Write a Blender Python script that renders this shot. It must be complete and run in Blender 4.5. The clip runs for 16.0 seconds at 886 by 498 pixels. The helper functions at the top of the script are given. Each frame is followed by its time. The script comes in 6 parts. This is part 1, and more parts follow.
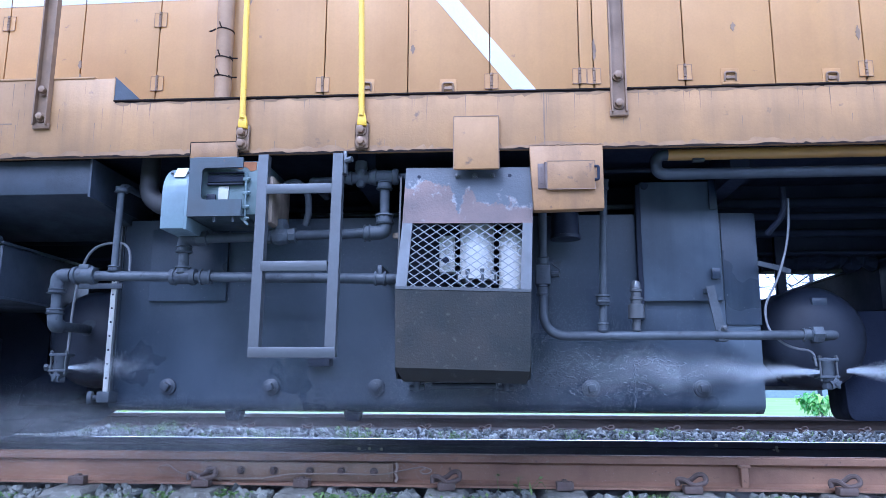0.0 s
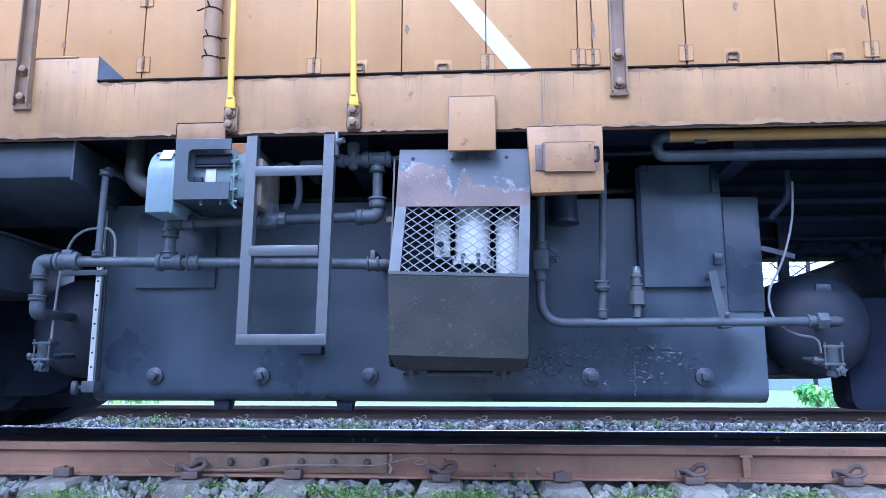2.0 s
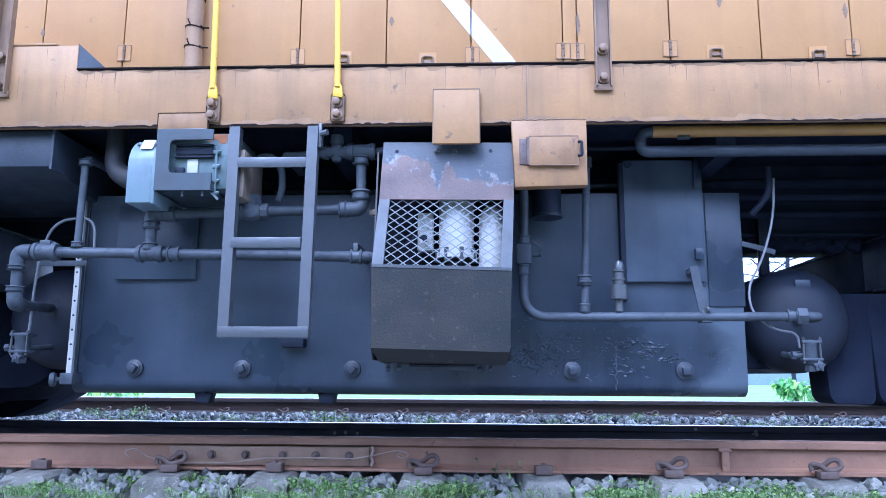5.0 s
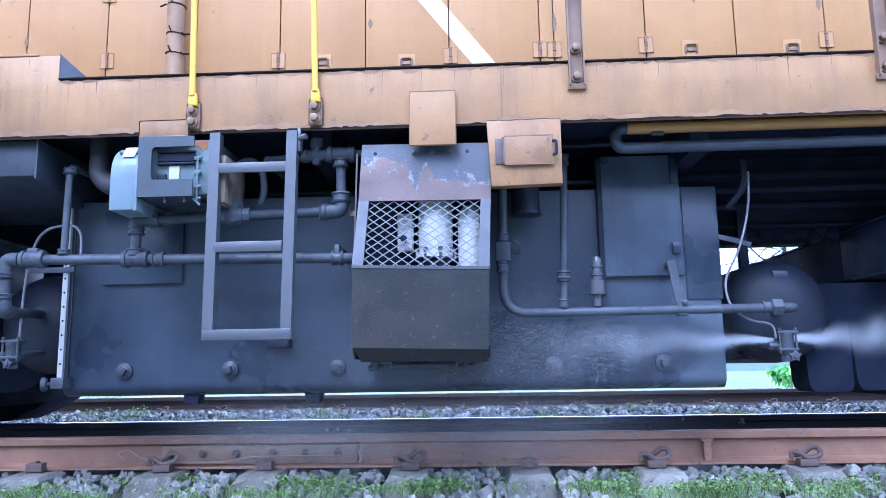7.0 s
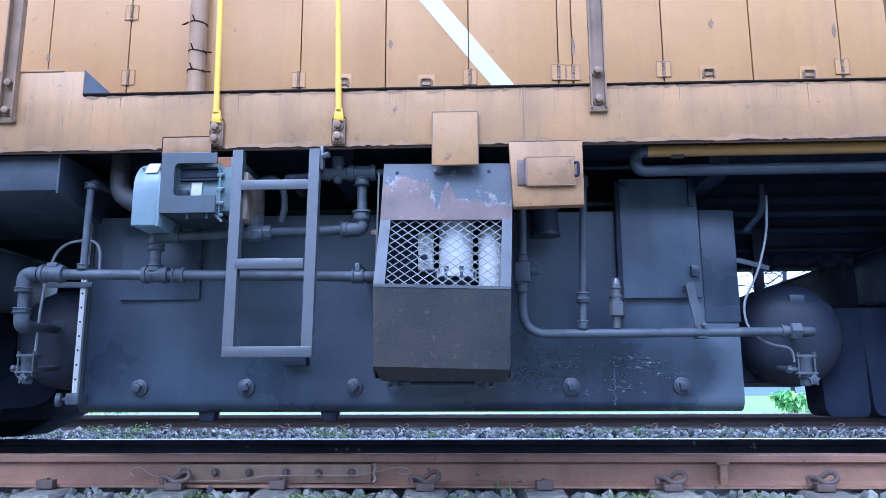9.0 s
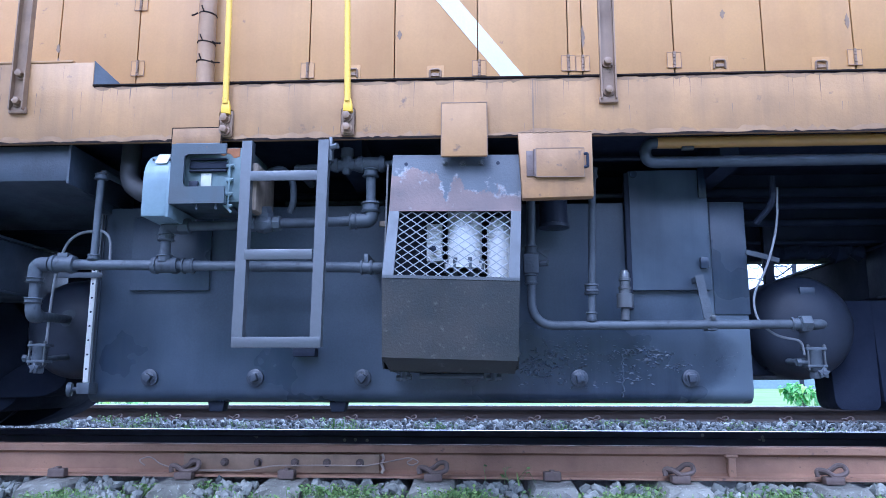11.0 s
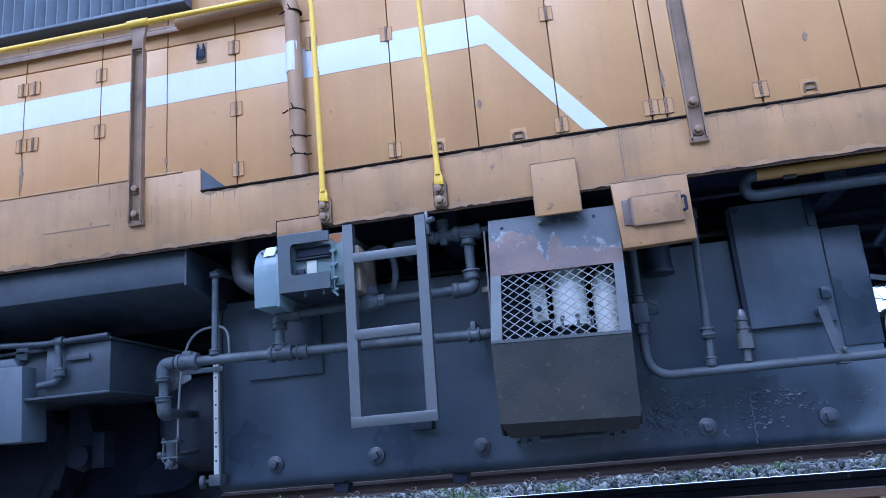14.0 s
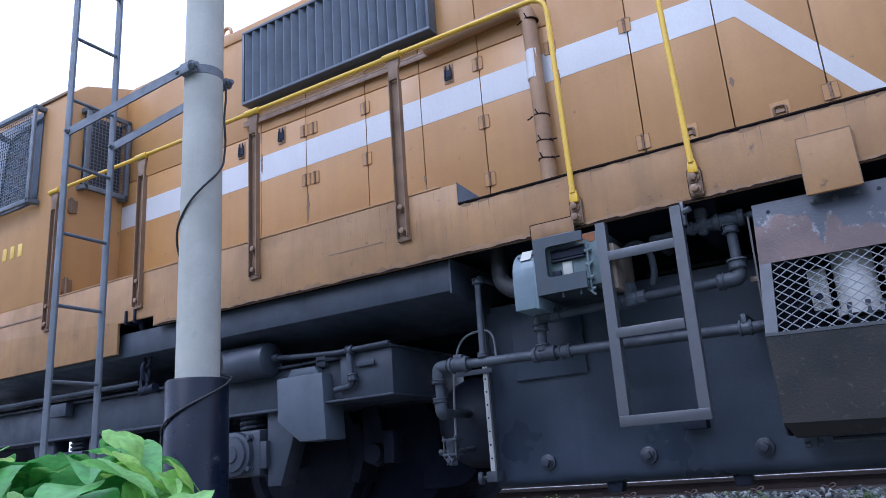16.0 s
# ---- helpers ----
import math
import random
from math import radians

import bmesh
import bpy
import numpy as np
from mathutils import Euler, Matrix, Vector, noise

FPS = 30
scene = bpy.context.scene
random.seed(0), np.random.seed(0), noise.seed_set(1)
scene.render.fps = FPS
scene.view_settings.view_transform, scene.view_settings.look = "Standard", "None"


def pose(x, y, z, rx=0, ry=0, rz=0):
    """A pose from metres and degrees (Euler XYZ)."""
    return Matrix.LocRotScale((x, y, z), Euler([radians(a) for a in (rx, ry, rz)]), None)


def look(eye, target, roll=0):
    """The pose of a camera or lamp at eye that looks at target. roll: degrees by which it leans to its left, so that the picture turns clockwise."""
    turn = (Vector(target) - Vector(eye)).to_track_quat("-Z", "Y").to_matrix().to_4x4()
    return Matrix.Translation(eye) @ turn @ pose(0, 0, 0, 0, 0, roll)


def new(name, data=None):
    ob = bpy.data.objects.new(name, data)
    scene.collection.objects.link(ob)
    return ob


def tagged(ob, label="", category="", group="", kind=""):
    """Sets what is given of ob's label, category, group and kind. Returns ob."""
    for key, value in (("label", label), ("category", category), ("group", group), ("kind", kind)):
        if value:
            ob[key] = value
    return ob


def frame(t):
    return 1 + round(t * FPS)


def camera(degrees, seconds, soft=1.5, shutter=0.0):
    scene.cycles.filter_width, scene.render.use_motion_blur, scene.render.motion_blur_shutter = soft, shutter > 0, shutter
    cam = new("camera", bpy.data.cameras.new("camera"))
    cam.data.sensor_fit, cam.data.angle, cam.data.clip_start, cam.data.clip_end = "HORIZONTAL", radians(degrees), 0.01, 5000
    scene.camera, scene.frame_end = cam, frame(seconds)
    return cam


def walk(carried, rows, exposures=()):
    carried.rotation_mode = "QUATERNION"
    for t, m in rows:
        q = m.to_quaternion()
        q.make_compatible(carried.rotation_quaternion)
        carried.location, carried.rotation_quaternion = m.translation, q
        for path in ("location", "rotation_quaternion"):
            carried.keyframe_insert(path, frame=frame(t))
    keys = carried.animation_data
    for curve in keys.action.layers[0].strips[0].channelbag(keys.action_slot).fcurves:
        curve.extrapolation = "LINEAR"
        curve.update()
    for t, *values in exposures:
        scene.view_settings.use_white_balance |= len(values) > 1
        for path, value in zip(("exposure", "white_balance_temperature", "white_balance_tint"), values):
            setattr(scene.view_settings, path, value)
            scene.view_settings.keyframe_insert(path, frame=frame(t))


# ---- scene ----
cam = camera(61.3, 16.0, soft=0.6)

PATH = [
    (0, (0.569, -0.413, 0.322), (0.425, 1.548, 0.687), 0.2),
    (0.5, (0.579, -0.417, 0.32), (0.43, 1.543, 0.69), 0.1),
    (1, (0.575, -0.412, 0.318), (0.407, 1.55, 0.669), 0.3),
    (1.2, (0.568, -0.41, 0.318), (0.39, 1.552, 0.659), 0.6),
    (1.5, (0.561, -0.312, 0.298), (0.412, 1.654, 0.633), 0.1),
    (2, (0.566, -0.314, 0.302), (0.433, 1.651, 0.65), 0.1),
    (2.5, (0.567, -0.313, 0.307), (0.43, 1.653, 0.647), 0.1),
    (3, (0.562, -0.309, 0.295), (0.425, 1.656, 0.638), 0.2),
    (3.5, (0.565, -0.307, 0.299), (0.454, 1.66, 0.641), -0.0),
    (4, (0.566, -0.31, 0.303), (0.482, 1.66, 0.639), 0.2),
    (6.5, (0.566, -0.309, 0.297), (0.464, 1.661, 0.624), 0.4),
    (6.7, (0.652, -0.353, 0.321), (0.539, 1.623, 0.608), -1.3),
    (7, (0.659, -0.361, 0.322), (0.566, 1.613, 0.633), -0.9),
    (7.5, (0.66, -0.368, 0.328), (0.525, 1.6, 0.655), -0.6),
    (8, (0.661, -0.365, 0.327), (0.534, 1.604, 0.652), -0.4),
    (8.5, (0.564, -0.359, 0.319), (0.446, 1.613, 0.633), -0.9),
    (9, (0.56, -0.37, 0.318), (0.477, 1.595, 0.683), -0.2),
    (9.2, (0.563, -0.373, 0.317), (0.471, 1.593, 0.678), -0.1),
    (11.5, (0.554, -0.368, 0.315), (0.447, 1.599, 0.659), 0.0),
    (12, (0.551, -0.37, 0.317), (0.439, 1.593, 0.685), -0.5),
    (12.5, (0.547, -0.376, 0.32), (0.417, 1.584, 0.697), -0.3),
    (13, (0.535, -0.38, 0.321), (0.379, 1.576, 0.706), -1.0),
    (13.2, (0.53, -0.384, 0.33), (0.33, 1.563, 0.743), -0.6),
    (13.5, (0.529, -0.377, 0.352), (0.317, 1.554, 0.829), -2.6),
    (13.8, (0.522, -0.388, 0.348), (0.256, 1.529, 0.865), -5.2),
    (14, (0.519, -0.395, 0.34), (0.183, 1.51, 0.847), -5.0),
    (14.2, (0.518, -0.402, 0.344), (0.064, 1.478, 0.869), -4.8),
    (14.5, (0.518, -0.412, 0.346), (-0.036, 1.439, 0.862), -5.1),
    (14.8, (0.528, -0.408, 0.344), (-0.124, 1.424, 0.839), -5.8),
    (15, (0.538, -0.403, 0.338), (-0.166, 1.401, 0.838), -5.5),
    (15.2, (0.538, -0.416, 0.345), (-0.173, 1.386, 0.855), -6.0),
    (15.5, (0.537, -0.414, 0.347), (-0.27, 1.338, 0.874), -5.1),
    (16, (0.541, -0.421, 0.334), (-0.424, 1.239, 0.894), -4.2),
]
EXPOSURES = [(0, 1.19, 4480, 20), (1.2, 1.19, 4470, 19), (2, 1.31, 4470, 20), (2.9, 1.33, 4480, 21), (3.4, 1.38, 4430, 22), (4.2, 1.33, 4450, 20), (6.5, 1.35, 4470, 21), (7.0, 1.4, 4490, 22),
             (7.6, 1.36, 4450, 20), (8.0, 1.29, 4450, 20), (8.5, 1.34, 4450, 20), (9, 1.2, 4450, 19), (11.5, 1.22, 4440, 19), (12.5, 1.18, 4440, 19), (13.5, 0.82, 4340, 15), (14, 0.68, 4400, 17), (14.5, 0.62, 4500, 19),
             (15.0, 0.54, 4620, 20), (15.5, 0.45, 4740, 18), (16, 0.16, 4960, 20)]
walk(cam, [(t, look(eye, aim, lean)) for t, eye, aim, lean in PATH], EXPOSURES)

# ---- exposure, world and sun ----
def sky_world():
    world = bpy.data.worlds.new("overcast_sky")
    scene.world = world
    world.use_nodes = True
    nt = world.node_tree
    nt.nodes.clear()
    out = nt.nodes.new("ShaderNodeOutputWorld")
    bg = nt.nodes.new("ShaderNodeBackground")
    sky = nt.nodes.new("ShaderNodeTexSky")
    sky.sky_type = "NISHITA"
    sky.sun_disc = False
    sky.sun_elevation, sky.sun_rotation = radians(52), radians(200)
    sky.dust_density, sky.ozone_density = 4.0, 1.5
    veil = nt.nodes.new("ShaderNodeMixRGB")          # cloud veil over the clear sky
    veil.inputs["Fac"].default_value = 0.72
    veil.inputs["Color2"].default_value = (11.0, 11.3, 11.9, 1)
    nt.links.new(sky.outputs["Color"], veil.inputs["Color1"])
    nt.links.new(veil.outputs["Color"], bg.inputs["Color"])
    bg.inputs["Strength"].default_value = 0.145
    nt.links.new(bg.outputs["Background"], out.inputs["Surface"])


sky_world()
sun_data = bpy.data.lights.new("sun", "SUN")
sun_data.energy, sun_data.angle, sun_data.color = 1.2, radians(25), (1.0, 0.95, 0.88)
sun = new("sun", sun_data)
sun.matrix_basis = look((-3, -9, 11), (0, 0, 0))


# ---- materials ----
def mat(name, base, rough=0.6, metal=0.0, dark=None, patch=4.0, amount=0.5, streak=0.0, fine=90.0, bump=0.15,
        speck=None, speck_scale=25.0, speck_size=0.35, spread=0.0, spec=0.5):
    """A painted, rusty or mineral surface: broad patches of a second colour, vertical streaks, fine grain and flecks."""
    m = bpy.data.materials.new(name)
    m.use_nodes = True
    nt = m.node_tree
    bsdf = nt.nodes["Principled BSDF"]
    bsdf.inputs["Metallic"].default_value = metal
    bsdf.inputs["Specular IOR Level"].default_value = spec
    tc = nt.nodes.new("ShaderNodeTexCoord")
    info = nt.nodes.new("ShaderNodeObjectInfo")
    shift = nt.nodes.new("ShaderNodeVectorMath")
    shift.operation = "ADD"
    nt.links.new(tc.outputs["Object"], shift.inputs[0])
    scl = nt.nodes.new("ShaderNodeMath")
    scl.operation = "MULTIPLY"
    scl.inputs[1].default_value = 37.0
    nt.links.new(info.outputs["Random"], scl.inputs[0])
    nt.links.new(scl.outputs[0], shift.inputs[1])

    def noise_fac(scale, detail, lo, hi, stretch=(1, 1, 1)):
        mp = nt.nodes.new("ShaderNodeMapping")
        mp.inputs["Scale"].default_value = stretch
        nt.links.new(shift.outputs[0], mp.inputs["Vector"])
        n = nt.nodes.new("ShaderNodeTexNoise")
        n.inputs["Scale"].default_value, n.inputs["Detail"].default_value = scale, detail
        n.inputs["Roughness"].default_value = 0.62
        nt.links.new(mp.outputs[0], n.inputs["Vector"])
        r = nt.nodes.new("ShaderNodeMapRange")
        r.inputs["From Min"].default_value, r.inputs["From Max"].default_value = lo, hi
        nt.links.new(n.outputs["Fac"], r.inputs["Value"])
        return r.outputs["Result"], n.outputs["Fac"]

    def mix(a, b, fac, share):
        f = nt.nodes.new("ShaderNodeMath")
        f.operation = "MULTIPLY"
        f.inputs[1].default_value = share
        nt.links.new(fac, f.inputs[0])
        mx = nt.nodes.new("ShaderNodeMixRGB")
        nt.links.new(f.outputs[0], mx.inputs["Fac"])
        if isinstance(a, tuple):
            mx.inputs["Color1"].default_value = (*a, 1)
        else:
            nt.links.new(a, mx.inputs["Color1"])
        mx.inputs["Color2"].default_value = (*b, 1)
        return mx.outputs["Color"]

    dark = dark or tuple(c * 0.55 for c in base)
    broad, _ = noise_fac(patch, 5, 0.38, 0.68)
    col = mix(base, dark, broad, amount)
    if streak:
        run, _ = noise_fac(11, 5, 0.48, 0.68, (1, 1, 0.05))
        col = mix(col, dark, run, streak)
    grain, raw = noise_fac(fine, 3, 0.3, 0.8)
    col = mix(col, tuple(c * 0.7 for c in base), grain, 0.35)
    if speck:
        fl, _ = noise_fac(speck_scale, 6, 1 - speck_size - 0.06, 1 - speck_size + 0.02)
        col = mix(col, speck, fl, 0.85)
    if spread:
        hsv = nt.nodes.new("ShaderNodeHueSaturation")
        mr = nt.nodes.new("ShaderNodeMapRange")
        mr.inputs["To Min"].default_value, mr.inputs["To Max"].default_value = 1 - spread, 1 + spread
        nt.links.new(info.outputs["Random"], mr.inputs["Value"])
        nt.links.new(mr.outputs[0], hsv.inputs["Value"])
        nt.links.new(col, hsv.inputs["Color"])
        col = hsv.outputs["Color"]
    nt.links.new(col, bsdf.inputs["Base Color"])
    rr = nt.nodes.new("ShaderNodeMapRange")
    rr.inputs["To Min"].default_value, rr.inputs["To Max"].default_value = max(0.05, rough - 0.12), min(1, rough + 0.15)
    nt.links.new(broad, rr.inputs["Value"])
    nt.links.new(rr.outputs[0], bsdf.inputs["Roughness"])
    if bump:
        bp = nt.nodes.new("ShaderNodeBump")
        bp.inputs["Strength"].default_value, bp.inputs["Distance"].default_value = bump, 0.004
        nt.links.new(raw, bp.inputs["Height"])
        nt.links.new(bp.outputs[0], bsdf.inputs["Normal"])
    return m


def island_mat(name, cols, rough=0.9, bump=0.4, fine=60.0, each=False):
    """Loose pieces: every island, or each object, takes its own shade between the colours."""
    m = bpy.data.materials.new(name)
    m.use_nodes = True
    nt = m.node_tree
    bsdf = nt.nodes["Principled BSDF"]
    bsdf.inputs["Roughness"].default_value = rough
    geo = nt.nodes.new("ShaderNodeNewGeometry")
    ramp = nt.nodes.new("ShaderNodeValToRGB")
    while len(ramp.color_ramp.elements) < len(cols):
        ramp.color_ramp.elements.new(0.5)
    for i, c in enumerate(cols):
        ramp.color_ramp.elements[i].position = i / (len(cols) - 1)
        ramp.color_ramp.elements[i].color = (*c, 1)
    info = nt.nodes.new("ShaderNodeObjectInfo")
    nt.links.new(info.outputs["Random"] if each else geo.outputs["Random Per Island"], ramp.inputs["Fac"])
    tc = nt.nodes.new("ShaderNodeTexCoord")
    n = nt.nodes.new("ShaderNodeTexNoise")
    n.inputs["Scale"].default_value, n.inputs["Detail"].default_value = fine, 5
    nt.links.new(tc.outputs["Object"], n.inputs["Vector"])
    mx = nt.nodes.new("ShaderNodeMixRGB")
    mx.blend_type = "MULTIPLY"
    mx.inputs["Fac"].default_value = 0.55
    mr = nt.nodes.new("ShaderNodeMapRange")
    mr.inputs["From Min"].default_value, mr.inputs["From Max"].default_value = 0.25, 0.75
    mr.inputs["To Min"].default_value, mr.inputs["To Max"].default_value = 0.45, 1.5
    nt.links.new(n.outputs["Fac"], mr.inputs["Value"])
    nt.links.new(ramp.outputs["Color"], mx.inputs["Color1"])
    nt.links.new(mr.outputs[0], mx.inputs["Color2"])
    nt.links.new(mx.outputs["Color"], bsdf.inputs["Base Color"])
    if bump:
        bp = nt.nodes.new("ShaderNodeBump")
        bp.inputs["Strength"].default_value, bp.inputs["Distance"].default_value = bump, 0.004
        nt.links.new(n.outputs["Fac"], bp.inputs["Height"])
        nt.links.new(bp.outputs[0], bsdf.inputs["Normal"])
    return m


ORANGE = mat("weathered_orange_paint", (0.478, 0.257, 0.08), 0.5, dark=(0.34, 0.175, 0.068), patch=1.7, amount=0.5, streak=0.26, bump=0.08,
             speck=(0.2, 0.11, 0.07), speck_scale=14, speck_size=0.27)
SILL = mat("grimy_orange_paint", (0.4, 0.222, 0.082), 0.6, dark=(0.19, 0.118, 0.064), patch=2.6, amount=0.62, streak=0.42, bump=0.15,
           speck=(0.13, 0.085, 0.06), speck_scale=11, speck_size=0.3)
BOXPAINT = mat("dirty_orange_box_paint", (0.33, 0.182, 0.07), 0.6, dark=(0.14, 0.085, 0.05), patch=7, amount=0.6, streak=0.4, bump=0.2,
               speck=(0.07, 0.05, 0.045), speck_scale=18, speck_size=0.33)
DRAIN = mat("faded_brown_orange_paint", (0.36, 0.215, 0.105), 0.55, dark=(0.16, 0.1, 0.065), patch=6, amount=0.55, streak=0.3)
GRIME = mat("black_edge_grime", (0.012, 0.01, 0.01), 0.95, dark=(0.05, 0.03, 0.02), patch=14, amount=0.6, spec=0.1)
SMUDGE = mat("brown_smudged_paint", (0.3, 0.175, 0.075), 0.65, dark=(0.17, 0.105, 0.06), patch=5, amount=0.8, streak=0.5)
STANCHION = mat("brown_stained_paint", (0.25, 0.155, 0.085), 0.55, dark=(0.1, 0.068, 0.05), patch=7, amount=0.6, streak=0.4)
WHITE = mat("white_paint", (0.6, 0.6, 0.6), 0.45, dark=(0.5, 0.5, 0.5), patch=3, amount=0.3, streak=0.2, bump=0.05)
YELLOW = mat("yellow_paint", (0.74, 0.47, 0.03), 0.4, dark=(0.5, 0.3, 0.05), patch=9, amount=0.4, bump=0.08,
             speck=(0.12, 0.07, 0.03), speck_scale=40, speck_size=0.3)
BLACK = mat("sooty_black_paint", (0.017, 0.026, 0.046), 0.34, dark=(0.078, 0.1, 0.138), patch=0.9, amount=1.0, streak=0.3, fine=140, bump=0.08, spec=0.55)
COVER = mat("chalky_blue_black_paint", (0.08, 0.104, 0.142), 0.4, dark=(0.022, 0.03, 0.048), patch=2.2, amount=0.8, streak=0.5, fine=130, bump=0.1, spec=0.5)
SOOT = mat("dull_sooty_paint", (0.026, 0.032, 0.05), 0.5, dark=(0.012, 0.015, 0.026), patch=3, amount=0.7, bump=0.2, spec=0.35)
PLUG = mat("greasy_plug_paint", (0.04, 0.049, 0.068), 0.38, dark=(0.018, 0.023, 0.036), patch=9, amount=0.5, bump=0.2, spec=0.5)
# FRAME and UNDER carry the bluish haze of deep blacks in their colour
FRAME = mat("dark_underframe_paint", (0.013, 0.0175, 0.034), 0.65, dark=(0.008, 0.011, 0.022), patch=5, amount=0.6, bump=0.3, spec=0.3)
# underframe black with the shade below the deck put into its colour
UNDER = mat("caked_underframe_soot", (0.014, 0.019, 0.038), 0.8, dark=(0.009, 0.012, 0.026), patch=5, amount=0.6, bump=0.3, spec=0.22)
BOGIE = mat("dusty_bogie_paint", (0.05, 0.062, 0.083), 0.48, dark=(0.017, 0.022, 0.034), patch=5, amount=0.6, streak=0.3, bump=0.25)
PIPE = mat("grey_pipe_paint", (0.074, 0.087, 0.104), 0.58, dark=(0.026, 0.031, 0.043), patch=7, amount=0.7, bump=0.35, spec=0.4,
           speck=(0.03, 0.034, 0.045), speck_scale=26, speck_size=0.34)
MESHSTEEL = mat("bright_expanded_steel", (0.26, 0.28, 0.3), 0.42, metal=0.2, dark=(0.2, 0.2, 0.21), patch=12, amount=0.4, bump=0.1)
STEEL = mat("bare_grey_steel", (0.098, 0.106, 0.116), 0.4, metal=0.3, dark=(0.06, 0.06, 0.064), patch=8, amount=0.5, bump=0.15,
            speck=(0.1, 0.09, 0.085), speck_scale=30, speck_size=0.28)
PLATE = mat("scuffed_dark_plate", (0.022, 0.0255, 0.027), 0.42, spec=0.4, metal=0.05, dark=(0.03, 0.026, 0.021), patch=5, amount=0.9, streak=0.45, fine=120, bump=0.25,
            speck=(0.056, 0.053, 0.048), speck_scale=38, speck_size=0.34)
RUSTPLATE = mat("rust_and_grey_plate", (0.125, 0.08, 0.068), 0.5, metal=0.15, dark=(0.075, 0.062, 0.062), patch=4, amount=0.9, streak=0.25, bump=0.25,
                speck=(0.17, 0.15, 0.14), speck_scale=18, speck_size=0.29)


def ragged(m, old_paint, bare, edge):
    """A plate whose grey paint above a ragged line has flaked from the rusty steel below, with one long run."""
    nt = m.node_tree
    bsdf = nt.nodes["Principled BSDF"]

    def calc(op, a, b=0.0, c=0.0):
        n = nt.nodes.new("ShaderNodeMath")
        n.operation = op
        for k, v in enumerate((a, b, c)):
            if isinstance(v, float):
                n.inputs[k].default_value = v
            else:
                nt.links.new(v, n.inputs[k])
        return n.outputs[0]

    tc = nt.nodes.new("ShaderNodeTexCoord")
    sep = nt.nodes.new("ShaderNodeSeparateXYZ")
    nt.links.new(tc.outputs["Object"], sep.inputs[0])
    def grain(scale, detail):
        n = nt.nodes.new("ShaderNodeTexNoise")
        n.inputs["Scale"].default_value, n.inputs["Detail"].default_value, n.inputs["Roughness"].default_value = scale, detail, 0.7
        nt.links.new(tc.outputs["Object"], n.inputs["Vector"])
        return n.outputs["Fac"]
    wob = calc("MULTIPLY_ADD", grain(7.0, 9), 0.32, sep.outputs["Z"])
    off = calc("ABSOLUTE", calc("SUBTRACT", sep.outputs["X"], 0.412))
    run = calc("MAXIMUM", calc("SUBTRACT", 1.0, calc("DIVIDE", off, 0.03)), 0.0)
    lean = calc("MULTIPLY", calc("SUBTRACT", sep.outputs["X"], 0.45), 0.16)
    wob = calc("ADD", calc("MULTIPLY_ADD", run, 0.08, wob), lean)
    def band(v, a, b):
        r = nt.nodes.new("ShaderNodeMapRange")
        r.inputs["From Min"].default_value, r.inputs["From Max"].default_value = a, b
        nt.links.new(v, r.inputs["Value"])
        return r.outputs[0]
    def over(below, colour, fac):
        mx = nt.nodes.new("ShaderNodeMixRGB")
        nt.links.new(fac, mx.inputs["Fac"])
        nt.links.new(below, mx.inputs["Color1"])
        mx.inputs["Color2"].default_value = (*colour, 1)
        return mx.outputs[0]
    col = over(bsdf.inputs["Base Color"].links[0].from_socket, old_paint, band(wob, edge, edge + 0.01))
    rim = calc("SUBTRACT", 1.0, calc("MINIMUM", calc("DIVIDE", calc("ABSOLUTE", calc("SUBTRACT", wob, edge + 0.004)), 0.022), 1.0))
    rim = calc("MULTIPLY", rim, band(grain(24.0, 5), 0.5, 0.62))
    col = over(col, bare, rim)
    nt.links.new(col, bsdf.inputs["Base Color"])


ragged(RUSTPLATE, (0.05, 0.058, 0.072), (0.2, 0.2, 0.21), 1.268)
TANKPAINT = mat("sooty_tank_paint", (0.017, 0.026, 0.046), 0.34, dark=(0.072, 0.093, 0.129), patch=0.9, amount=0.95, streak=0.3, fine=140, bump=0.08, spec=0.55)


